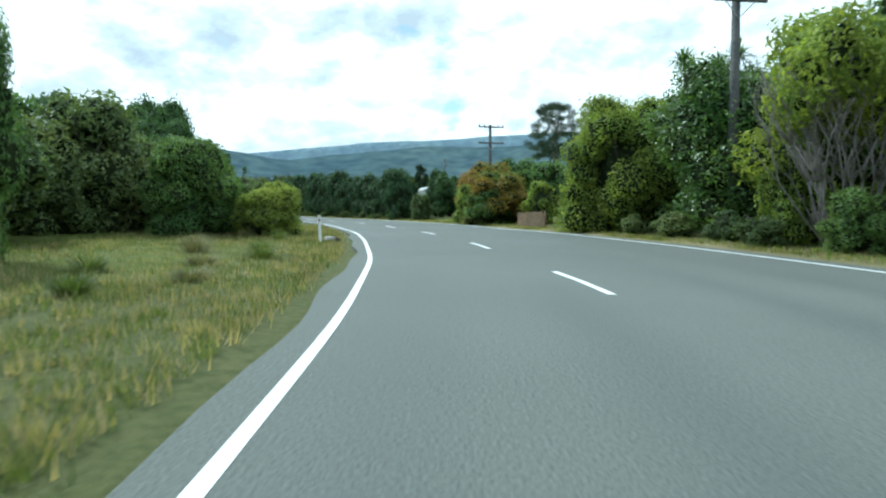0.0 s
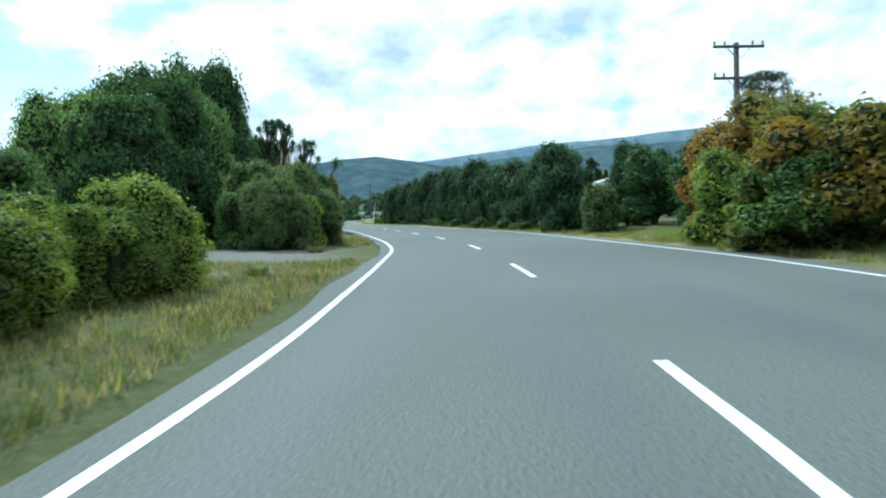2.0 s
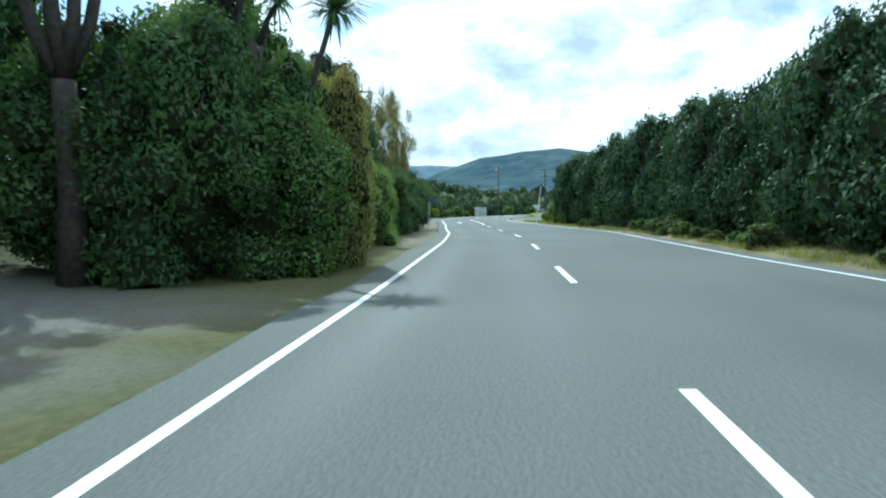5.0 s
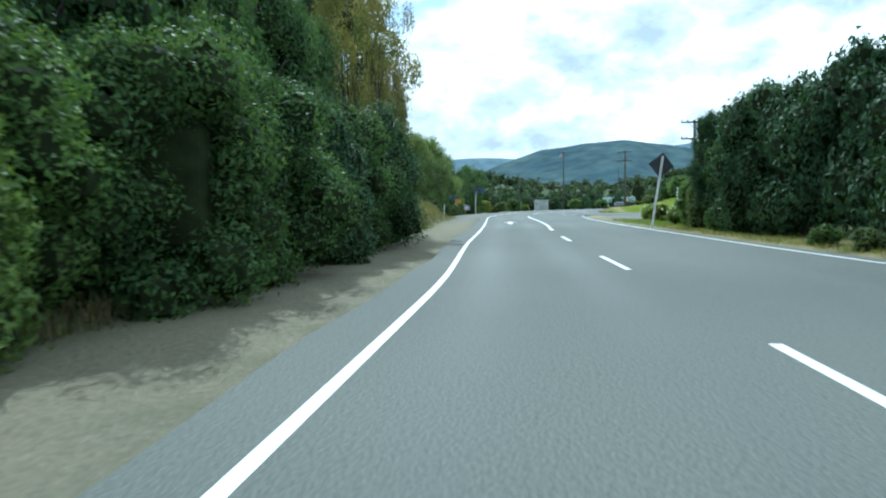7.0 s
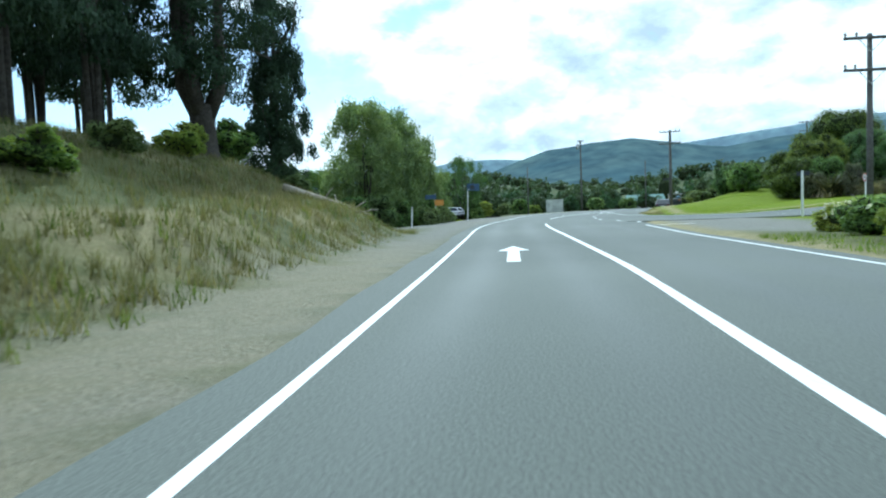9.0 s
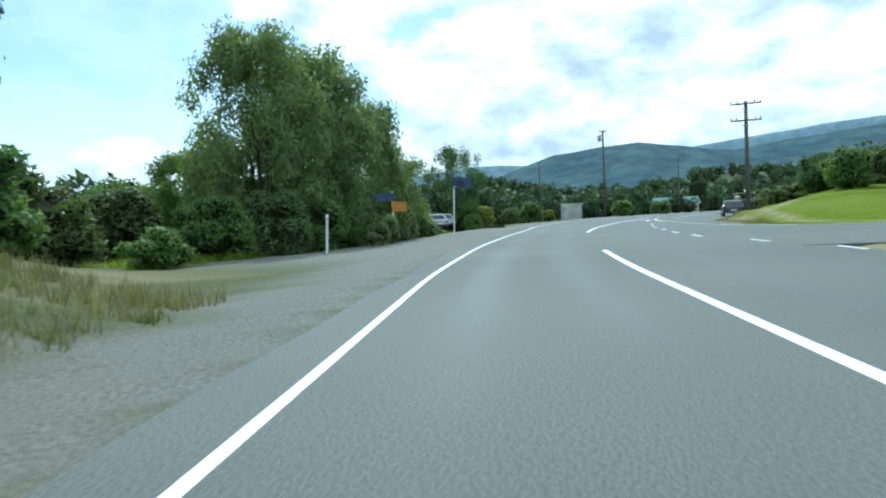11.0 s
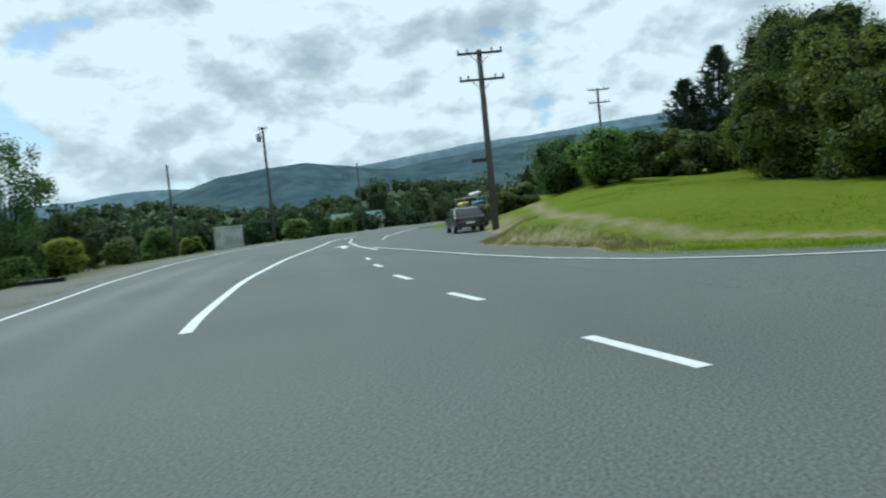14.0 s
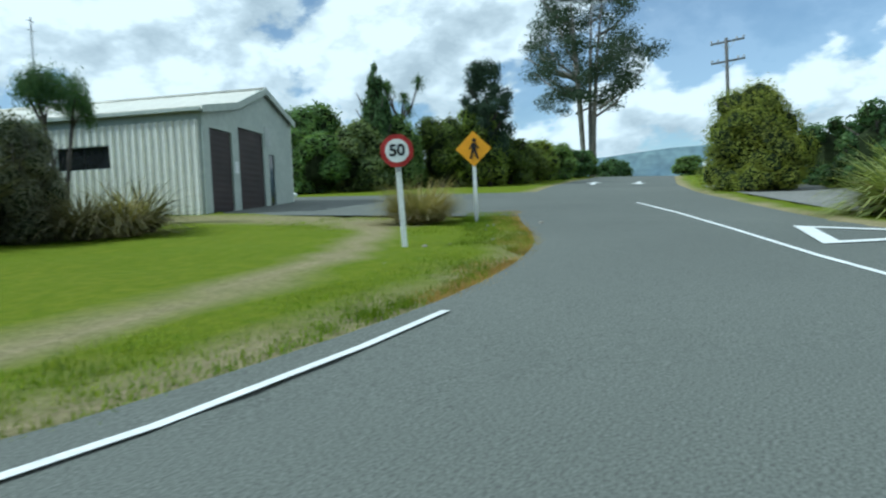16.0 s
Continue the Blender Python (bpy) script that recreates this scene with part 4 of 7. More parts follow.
def trunk_mesh(kind, seed, bark):
    """A tapered trunk with limbs, within width 1 and height 1."""
    key = (kind, seed, bark)
    if key in TRUNKS:
        return TRUNKS[key]
    rnd = random.Random(seed)
    g = Geo()
    if kind == "stem":
        g.tube([(0, 0, -0.02), (0.01, 0.01, 0.25), (0.0, 0.02, 0.55), (0.02, 0, 0.8)], [0.045, 0.034, 0.022, 0.01], 8)
        for i in range(7):
            h, a = rnd.uniform(0.2, 0.6), rnd.uniform(0, 6.28)
            g.tube([(0, 0, h), (0.16 * math.cos(a), 0.16 * math.sin(a), h + 0.1), (0.30 * math.cos(a), 0.30 * math.sin(a), h + 0.24)], [0.016, 0.011, 0.005], 6)
    elif kind == "fork":
        g.tube([(0, 0, -0.03), (0, 0, 0.02), (0.004, 0, 0.10), (0, 0, 0.15)], [0.075, 0.055, 0.05, 0.055], 12)
        for i in range(5):
            a = 6.283 * i / 5 + rnd.uniform(-0.3, 0.3)
            x, y = math.cos(a), math.sin(a)
            g.tube([(0.02 * x, 0.02 * y, 0.12), (0.075 * x, 0.075 * y, 0.2), (0.09 * x, 0.09 * y, 0.5), (0.12 * x, 0.12 * y, 0.9)], [0.03, 0.026, 0.018, 0.004], 9)
            for k in range(8):
                h, b = rnd.uniform(0.28, 0.85), a + rnd.uniform(-1.3, 1.3)
                s = rnd.uniform(0.2, 0.36)
                g.tube([(0.09 * x, 0.09 * y, h), (0.09 * x + 0.5 * s * math.cos(b), 0.09 * y + 0.5 * s * math.sin(b), h + 0.01), (0.09 * x + s * math.cos(b), 0.09 * y + s * math.sin(b), h - 0.01)], [0.007, 0.005, 0.002], 6)
    elif kind == "twin":
        for s in (-1, 1):
            g.tube([(0.02 * s, 0, -0.02), (0.06 * s, 0.02, 0.3), (0.14 * s, 0.03, 0.58), (0.2 * s, 0.05, 0.8)], [0.035, 0.028, 0.022, 0.012], 7)
            for k in range(5):
                b = rnd.uniform(0, 6.28)
                g.tube([(0.15 * s, 0.03, 0.6), (0.2 * s + 0.12 * math.cos(b), 0.05 + 0.12 * math.sin(b), 0.78)], [0.012, 0.006], 5)
    elif kind == "stems":
        for i in range(44):
            a, w = rnd.uniform(0, 6.28), rnd.uniform(0.04, 0.40)
            p = Vector((0.10 * math.cos(a), 0.10 * math.sin(a), -0.02))
            pts = [p]
            for k in range(5):
                p = p + Vector((w * 0.2 * math.cos(a) + rnd.uniform(-0.045, 0.045), w * 0.2 * math.sin(a) + rnd.uniform(-0.045, 0.045), 0.15))
                pts.append(p)
            g.tube(pts, [0.0045, 0.004, 0.0034, 0.0028, 0.002, 0.0014], 6)
            for q in pts[2:5]:
                for j in range(2):
                    b = a + rnd.uniform(-1.4, 1.4)
                    m = q + Vector((0.05 * math.cos(b), 0.05 * math.sin(b), 0.06))
                    g.tube([q, m, m + Vector((0.06 * math.cos(b + 0.5), 0.06 * math.sin(b + 0.5), 0.10))], [0.003, 0.0024, 0.0012], 5)
    elif kind in ("multi", "multi_dark"):
        for i in range(9):
            a, w = rnd.uniform(0, 6.28), rnd.uniform(0.12, 0.34)
            b = a + rnd.uniform(-0.5, 0.5)
            g.tube([(0.05 * math.cos(a), 0.05 * math.sin(a), -0.02), (0.5 * w * math.cos(a), 0.5 * w * math.sin(a), 0.22), (w * math.cos(b), w * math.sin(b), 0.5), (1.15 * w * math.cos(b), 1.15 * w * math.sin(b), 0.78)], [0.014, 0.012, 0.009, 0.004], 6)
            for k in range(3):
                h = rnd.uniform(0.35, 0.6)
                c = b + rnd.uniform(-1, 1)
                g.tube([(0.9 * w * math.cos(b), 0.9 * w * math.sin(b), h), (0.9 * w * math.cos(b) + 0.14 * math.cos(c), 0.9 * w * math.sin(b) + 0.14 * math.sin(c), h + 0.2)], [0.006, 0.003], 5)
    else:
        for i in range(4):
            a = i * 1.57 + rnd.uniform(-0.4, 0.4)
            lean = rnd.uniform(0.02, 0.10)
            g.tube([(0.03 * math.cos(a), 0.03 * math.sin(a), -0.02), (lean * math.cos(a) * 0.6, lean * math.sin(a) * 0.6, 0.3), (lean * math.cos(a), lean * math.sin(a), 0.62), (1.5 * lean * math.cos(a), 1.5 * lean * math.sin(a), 0.9)], [0.017, 0.014, 0.010, 0.003], 8)
            for k in range(6):
                h, b = rnd.uniform(0.28, 0.78), a + rnd.uniform(-1.6, 1.6)
                x, y = lean * math.cos(a), lean * math.sin(a)
                s = rnd.uniform(0.2, 0.38)
                g.tube([(x, y, h), (x + 0.5 * s * math.cos(b), y + 0.5 * s * math.sin(b), h + 0.05), (x + s * math.cos(b), y + s * math.sin(b), h + 0.15)], [0.008, 0.006, 0.003], 6)
    TRUNKS[key] = g.mesh("trunk", True)
    return TRUNKS[key]


def plant(name, x, y, w, h, shape, mat, seed, label, category, leaves=6000, leaf=0.06, trunk="stem", bark="bark", group="", turn=None,
          sink=0.06, flat_w=None, **kw):
    """A tree or bush: trunk with limbs, and a crown of many small leaves."""
    z = ground_at(x, y) - sink
    rz = (seed * 77.7) % 360 if turn is None else turn
    t = thing(name, pose(x, y, z, 0, 0, rz), label, category, group)
    s = Matrix.Diagonal((w, flat_w or w, h, 1))
    tm = trunk_mesh(trunk, seed % 3, bark)
    if not tm.materials:
        tm.materials.append(M[bark])
    part("trunk", tm, bark, t, m=s @ Matrix.Diagonal((0.72, 0.72, 0.86, 1)) if trunk == "multi_dark" else s)
    part("crown", crown(shape, mat, seed % 4 + 1, leaves, leaf, **kw), mat, t, m=s)
    return t


def blades(name, mat, n, length, spread, width, seed, droop=0.6, base=0.12):
    """A clump of long arching blades from one root."""
    rnd = random.Random(seed)
    g = Geo()
    for i in range(n):
        a = rnd.uniform(0, 6.283)
        ln = length * rnd.uniform(0.55, 1.0)
        r0 = base * math.sqrt(rnd.random())
        p = Vector((r0 * math.cos(a), r0 * math.sin(a), 0))
        d, side = Vector((math.cos(a), math.sin(a), 0)), Vector((-math.sin(a), math.cos(a), 0))
        el = math.radians(88 - spread * 62 * rnd.random() ** 0.8)
        bend = math.radians(droop * rnd.uniform(45, 120)) / 4
        pts = [p]
        for k in range(4):
            q = pts[-1] + (d * math.cos(el) + Vector((0, 0, math.sin(el)))) * ln / 4
            q.z = max(q.z, 0.03)
            pts.append(q)
            el -= bend
        w = [width * q for q in (0.7, 1.0, 0.85, 0.55, 0.04)]
        v = [q + side * (wk * sg) for q, wk in zip(pts, w) for sg in (-0.5, 0.5)]
        g.add(v, [(2 * k, 2 * k + 1, 2 * k + 3, 2 * k + 2) for k in range(4)])
    me = g.mesh(name)
    me.materials.append(M[mat])
    return me


rng = random.Random(11)


def off_left(y, d):
    return float(edge_left(y)) - d / 0.87, y


def off_right(y, d):
    return float(edge_right(y)) + d / 0.87, y


BROAD = dict(leaves=8000, leaf=0.041, count=44)
FINE = dict(leaves=8600, leaf=0.038, count=44)
NEAR = dict(leaves=19000, leaf=0.026, count=56)
LIGHT = dict(leaves=4200, leaf=0.056, count=26)

# right-hand roadside, before and past the first pole
plant("manuka_bush", 10.9, 18.2, 6.4, 6.2, "umbrella", "leaf_yellow", 4, "tall yellow-green bush with bare grey stems showing below", "bush", trunk="stems", bark="bark_grey", solid=0.45, turn=0, **NEAR)
plant("manuka_bush", 13.0, 13.4, 5.4, 7.0, "umbrella", "leaf_yellow", 5, "tall yellow-green bush with bare grey stems showing below", "bush", trunk="stems", bark="bark_grey", solid=0.45, turn=0, **NEAR)
plant("broadleaf_tree", 8.3, 31.5, 6.6, 6.4, "bush", "leaf_yellow", 1, "rounded yellow-green broadleaf tree beside the road", "tree", 34000, 0.021, count=64)
plant("broadleaf_tree", 11.0, 26.8, 7.6, 6.5, "bush", "leaf_glossy", 2, "dense glossy green broadleaf tree beside the road", "tree", 34000, 0.021, count=64)
plant("broadleaf_tree", 12.6, 21.8, 4.4, 4.6, "bush", "leaf_mid", 3, "dense glossy green broadleaf tree beside the road", "tree", **NEAR)
plant("low_green_bush", 10.0, 19.9, 2.3, 3.0, "bush", "leaf_yellow", 2, "bright green bush at the foot of the stemmy bush", "bush", **BROAD)
plant("low_green_bush", 9.9, 16.4, 1.9, 1.7, "bush", "leaf_mid", 3, "small dark green bush at the foot of the stemmy bush", "bush", **BROAD)
plant("roadside_tree", 17.0, 24.0, 7.0, 8.6, "bush", "leaf_dark", 6, "tall dark green tree behind the roadside bushes", "tree", **BROAD)
plant("roadside_tree", 15.0, 33.0, 6.0, 7.0, "bush", "leaf_dark", 7, "tall dark green tree behind the roadside bushes", "tree", **BROAD)
for i, (x, y, s) in enumerate(((9.3, 22.6, 1.3), (9.0, 19.4, 1.2), (8.4, 25.2, 1.2), (7.9, 28.3, 1.0), (10.6, 15.2, 1.5))):
    plant("low_shrub", x, y, s * 1.5, s, "shrub", "leaf_olive", i + 1, "low scrubby shrub on the verge", "shrub", 4200, 0.06, group="verge shrubs")
plant("autumn_bush", 3.7, 46.0, 5.2, 3.7, "bush", "leaf_autumn", 1, "round bush turning orange and yellow-green", "bush", **BROAD)
plant("autumn_bush", 2.7, 53.2, 4.0, 4.0, "bush", "leaf_autumn", 3, "tall bush turning orange and yellow-green", "bush", **BROAD)
plant("autumn_bush", 3.4, 50.4, 4.6, 4.3, "bush", "leaf_autumn", 2, "tall bush turning orange and yellow-green", "bush", **BROAD)
plant("autumn_bush", 2.0, 49.4, 3.4, 2.9, "bush", "leaf_yellow", 4, "green side of the autumn bushes close to the road", "bush", **BROAD)
plant("autumn_bush", 3.0, 45.4, 3.6, 2.5, "bush", "leaf_mid", 5, "green side of the autumn bushes close to the road", "bush", **BROAD)
plant("roadside_tree", 8.8, 42.6, 4.4, 4.3, "bush", "leaf_dark", 2, "dark green tree behind the paling fence", "tree", **BROAD)
plant("yellow_bush", -2.0, 61.2, 2.4, 2.4, "bush", "leaf_olive", 2, "small olive bush before the hedge", "bush", **BROAD)
plant("yellow_bush", 6.0, 42.4, 2.6, 2.7, "bush", "leaf_yellow", 3, "small yellow-green bush beside the fence", "bush", **LIGHT)
for i, (x, y, w, h) in enumerate(((2.6, 58.5, 4.4, 3.6), (4.6, 54.5, 4.0, 3.2), (0.6, 63.5, 4.6, 4.0), (9.0, 60, 6, 5.0), (7.0, 66, 6, 5.5))):
    plant("green_bush", x, y, w, h, "bush", "leaf_mid" if i % 2 else "leaf_dark", i + 2, "dense dark green bush at the road's edge", "bush", group="bushes before the hedge", **BROAD)
plant("conifer", -0.4, 68.6, 3.2, 4.6, "tall", "leaf_conifer", 3, "dark conifer standing above the hedge", "tree", **FINE)
plant("conifer", -4.2, 65.0, 3.6, 4.8, "tall", "leaf_conifer", 2, "dark conifer standing above the hedge", "tree", **FINE)
y = 69.5
i = 0
while y < 125.2:
    x, yy = off_right(y, 3.3 + 0.3 * math.sin(y * 2.1))
    ang = math.degrees(math.atan2(1.0, (float(edge_right(y + 1)) - float(edge_right(y - 1))) / 2))
    plant("hedge_tree", x, yy, 4.2, (4.7 + 0.9 * float(bump01(y, 73, 86)) + 0.55 * float(bump01(y, 90, 98)) * (1 - float(bump01(y, 104, 110)))) + 0.35 * math.sin(y * 0.9) + 0.2 * math.sin(y * 2.3), "hedge", "leaf_conifer", i, "dense dark conifer hedge tree beside the road", "tree", group="roadside hedge", turn=ang, flat_w=3.6, **FINE)
    y += 2.35
    i += 1
plant("conifer", -32.9, 122.7, 2.9, 5.0, "airy", "leaf_conifer", 1, "dark straggling conifer at the end of the hedge", "tree", 30000, 0.02, count=90, solid=0.2)
plant("green_bush", -33.9, 125.2, 2.8, 2.5, "bush", "leaf_mid", 3, "leafy green bush below the last hedge tree", "bush", **BROAD)
plant("green_bush", -33.2, 123.6, 2.6, 2.6, "bush", "leaf_olive", 2, "olive bush below the last hedge tree", "bush", **BROAD)
y = 66.0
i = 0
while y < 112:
    x, yy = off_right(y, 1.7 + 0.25 * math.sin(y * 3.3))
    if rng.random() < 0.75:
        s = rng.uniform(0.5, 1.1)
        plant("verge_shrub", x, yy, s * 1.5, s, "shrub", "leaf_olive" if i % 3 else "leaf_mid", i, "low scrubby growth at the foot of the hedge", "shrub", 2800, 0.06, group="hedge-foot shrubs")
    y += 1.9
    i += 1

# left-hand roadside
LEFT_ROWS = [  # from y, to y, step, offset, width, height, leaf
    (4, 30, 4.0, 10.5, 5.6, 5.2, "leaf_olive"), (-4, 34, 5.0, 15.5, 7.4, 7.6, "leaf_mid"),
    (28.5, 38.5, 1.4, 3.6, 2.4, 2.0, "leaf_olive"), (28, 38.5, 2.6, 6.2, 3.6, 3.6, "leaf_mid"), (31, 42, 3.2, 9.6, 5.0, 5.0, "leaf_mid"), (30, 47, 4.0, 14.5, 6.8, 7.2, "leaf_dark"),
    (51.2, 66, 1.25, 3.1, 2.3, 2.3, "leaf_olive"), (52, 65, 1.7, 4.3, 2.8, 3.0, "leaf_olive"), (52.5, 64, 2.5, 5.6, 3.8, 3.3, "leaf_mid"), (53, 61, 3.0, 9.6, 6.0, 7.4, "leaf_dark"), (57, 72, 4.0, 14.0, 7.4, 9.2, "leaf_dark"),
    (77, 94, 2.5, 3.4, 3.6, 3.7, "leaf_mid"), (94, 113, 2.4, 3.2, 3.6, 3.7, "leaf_dark"), (84, 116, 3.2, 6.8, 5.4, 7.4, "leaf_dark"), (88, 114, 4.2, 11.5, 7.4, 11.0, "leaf_mid"),
]
i = 0
for a, b, step, off, w, h, leaf in LEFT_ROWS:
    y = a
    while y < b:
        x, yy = off_left(y, off + rng.uniform(-0.7, 0.7))
        k = rng.uniform(0.72, 1.28) if h < 3.1 else rng.uniform(0.82, 1.18)
        other = {"leaf_yellow": "leaf_olive", "leaf_olive": "leaf_yellow", "leaf_mid": "leaf_olive", "leaf_dark": "leaf_conifer" if y > 96 else "leaf_mid"}[leaf]
        small = h < 3.1
        plant("scrub_bush" if small else "bush_tree", x, yy, w * k, h * k, "bush", leaf if rng.random() < 0.72 else other, i,
              "scrubby olive bush on the roadside verge" if small else "dense native bush tree growing along the verge", "bush" if small else "tree",
              group="roadside scrub" if small else "roadside bush", **(dict(leaves=24000, leaf=0.021, count=56) if off < 7.5 and y > 74 else NEAR if off < 7.5 or 50 < a < 60 else BROAD if off < 11 else LIGHT))
        y += step * rng.uniform(0.85, 1.15)
        i += 1
for i, (x, y, w, h) in enumerate(((-28.0, 68.8, 8.0, 11.9), (-31.5, 74.0, 7.5, 12.0), (-26.4, 63.4, 7.2, 10.6), (-25.4, 78.0, 4.4, 6.0), (-31.0, 80.0, 6.0, 6.0), (-24.2, 75.4, 4.0, 5.4), (-25.9, 75.2, 4.6, 5.4), (-23.9, 77.6, 3.4, 4.9))):
    plant("driveway_tree", x, y, w, h, "bush", "leaf_dark", i + 2, "tall dense dark tree beside the gravel driveway", "tree", group="trees by the driveway", **NEAR)
plant("bush_tree", -10.1, 14.3, 3.0, 6.0, "bush", "leaf_mid", 3, "single bushy tree standing in the rough verge grass", "tree", **NEAR)
for i, (y, d, k) in enumerate(((9.5, 3.4, 0.9), (11.2, 2.4, 0.7), (12.6, 4.4, 1.1), (14.2, 3.0, 0.8), (16.0, 2.2, 1.0), (17.4, 3.8, 1.2), (19.3, 2.6, 0.8), (20.8, 4.6, 1.1), (25.6, 2.7, 0.9), (27.2, 4.0, 1.0), (7.8, 5.2, 1.0), (10.4, 6.2, 1.1), (40.8, 2.2, 0.7), (49.6, 2.4, 0.8), (57.5, 2.3, 0.8), (62.5, 2.2, 0.9))):
    x, yy = off_left(y, d)
    t = thing("verge_tussock", pose(x, yy, ground_at(x, yy) - 0.02, 0, 0, 50 * i), "dry grass tussock in the rough verge", "grass clump", "verge tussocks")
    part("foliage", blades("foliage", "bank_blade" if i % 2 else "verge_blade", 320, 0.62 * k, 0.9, 0.012, i, 0.8, 0.22), "bank_blade", t)
for i, (x, y, w, h, leaf) in enumerate(((11.4, 51.5, 5.5, 6.4, "leaf_dark"), (12.6, 46.5, 6.0, 6.8, "leaf_dark"), (13.6, 39.5, 6.0, 7.4, "leaf_mid"))):
    plant("roadside_tree", x, y, w, h, "bush", leaf, i + 2, "tall dark green tree behind the roadside bushes", "tree", **BROAD)

# pale leafy saplings at the end of the left-hand trees, and the pines on the bank
for i, (y, d, w, h) in enumerate(((117.4, 5.0, 4.2, 10.4), (115.2, 4.1, 4.6, 11.2), (113.2, 4.9, 4.2, 11.6))):
    x, yy = off_left(y, d)
    plant("slender_tree", x, yy, w, h, "airy", "leaf_tawny" if i else "leaf_olive", i + 1, "slender half-bare tree with thin tawny foliage", "tree", 15000, 0.016, trunk="multi_dark", bark="bark", group="slender trees", solid=0, count=46)
for i, (y, d, w, h) in enumerate(((121, 10, 7, 13), (126.5, 13, 7, 15), (128.5, 17, 8, 16), (131, 13.5, 7, 15), (133, 20, 8, 17), (130, 23, 8, 17), (134.5, 16.5, 7.5, 16), (124, 18, 8, 17), (138, 22, 8, 16))):
    x, yy = off_left(y, d)
    plant("pine_tree", x, yy, w, h, "pine", "leaf_pine", i + 1, "tall dark pine with bare trunks on the grassy bank", "tree", 26000, 0.019, trunk="gum", group="pines on the bank", count=90, flat=0.45, solid=0)
plant("big_pine", -68.0, 138.3, 12.0, 17.0, "pine", "leaf_pine", 3, "large dark conifer with several stout trunks on the bank", "tree", 60000, 0.012, trunk="fork", count=170, solid=0, flat=0.42, blob=1.0)
plant("pine_tree", -68.9, 143.9, 5.0, 16.0, "pine", "leaf_pine", 2, "tall thin pine with a high crown beside the big conifer", "tree", 26000, 0.019, trunk="stem", count=80, solid=0, flat=0.45)
plant("bank_conifer", -68.6, 143.2, 4.6, 8.4, "pine", "leaf_pine", 2, "smaller dark conifer with drooping boughs beside the big one", "tree", 34000, 0.016, trunk="stem", count=130, solid=0, flat=0.5, blob=1.1)
for i, (y, d, w, h, leaf) in enumerate(((140, 13, 4, 3, "leaf_mid"), (143.5, 11.5, 4, 3, "leaf_olive"), (147, 13, 4.6, 3.6, "leaf_mid"), (150.5, 15, 5, 4, "leaf_olive"), (133, 10.5, 2.4, 1.6, "leaf_yellow"), (128, 9.5, 2.0, 1.3, "leaf_olive"), (124, 8, 1.8, 1.2, "leaf_yellow"), (120, 6.4, 2.4, 1.8, "leaf_olive"), (151, 9, 2.6, 1.6, "leaf_mid"), (138.5, 7.5, 1.6, 1.0, "leaf_olive"))):
    x, yy = off_left(y, d)
    plant("bank_bush", x, yy, w, h, "shrub", leaf, i + 1, "scrubby bush on the dry grassy bank", "bush", group="bank bushes", **LIGHT)
for i, (x, y, w, h, leaf) in enumerate(((-77.4, 160.6, 8.6, 10.4, "leaf_willow"), (-78.2, 165.2, 8.6, 10.6, "leaf_willow"), (-80.0, 170.6, 7.6, 9.0, "leaf_willow"), (-81.8, 175.6, 6.0, 6.8, "leaf_willow"), (-82.5, 160.5, 6.5, 5.2, "leaf_mid"))):
    plant("willow_tree", x, y, w, h, "willow", leaf, i + 1, "tall feathery grey-green willow beside the gravel", "tree", 30000, 0.029, trunk="multi_dark", bark="bark", count=110, solid=0, long=2.8, droop=0.5, group="willows")
for i, (x, y, w, h) in enumerate(((-73.9, 155.2, 3.4, 2.6), (-74.4, 158.6, 3.6, 2.8), (-75.4, 162.2, 3.6, 2.6), (-76.6, 166.0, 3.4, 2.6), (-78.2, 169.6, 3.4, 2.8), (-80.0, 174.0, 3.0, 2.2))):
    plant("willow_scrub", x, y, w, h, "bush", "leaf_willow" if i % 2 else "leaf_mid", i + 1, "leafy scrub filling the foot of the willows", "bush", group="scrub under the willows", **BROAD)
for i, (x, y, w, h, leaf) in enumerate(((-79.5, 160.5, 5, 4.0, "leaf_mid"), (-77.4, 166.5, 3.2, 2.2, "leaf_olive"), (-78.6, 171.5, 3.4, 2.6, "leaf_mid"), (-80.0, 175.5, 2.8, 1.8, "leaf_olive"), (-75.6, 163.8, 2.6, 1.8, "leaf_mid"), (-84.5, 168.0, 6, 4.2, "leaf_dark"), (-81.5, 155.5, 5, 3.4, "leaf_olive"), (-88, 160, 6, 4.5, "leaf_mid"),
                                        (-81.6, 179.0, 2.4, 1.2, "leaf_olive"), (-84.5, 183.0, 3.0, 1.4, "leaf_mid"), (-88.0, 187.0, 3.2, 2.2, "leaf_yellow"), (-91.5, 193.0, 3.6, 2.4, "leaf_olive"), (-88.3, 196.0, 2.4, 1.6, "leaf_mid"), (-92, 201, 3.4, 2.6, "leaf_dark"), (-94, 207, 3.6, 2.8, "leaf_yellow"), (-93.5, 213, 3.4, 2.4, "leaf_olive"),
                                        (-95, 221, 3.8, 3.0, "leaf_mid"), (-97.5, 231, 3.0, 2.0, "leaf_yellow"), (-91, 244, 4, 2.6, "leaf_mid"), (-87.5, 252, 4, 2.4, "leaf_mid"))):
    plant("roadside_bush", x, y, w, h, "bush", leaf, i + 1, "leafy bush beyond the gravel shoulder", "bush", group="bushes beyond the gravel", **BROAD)
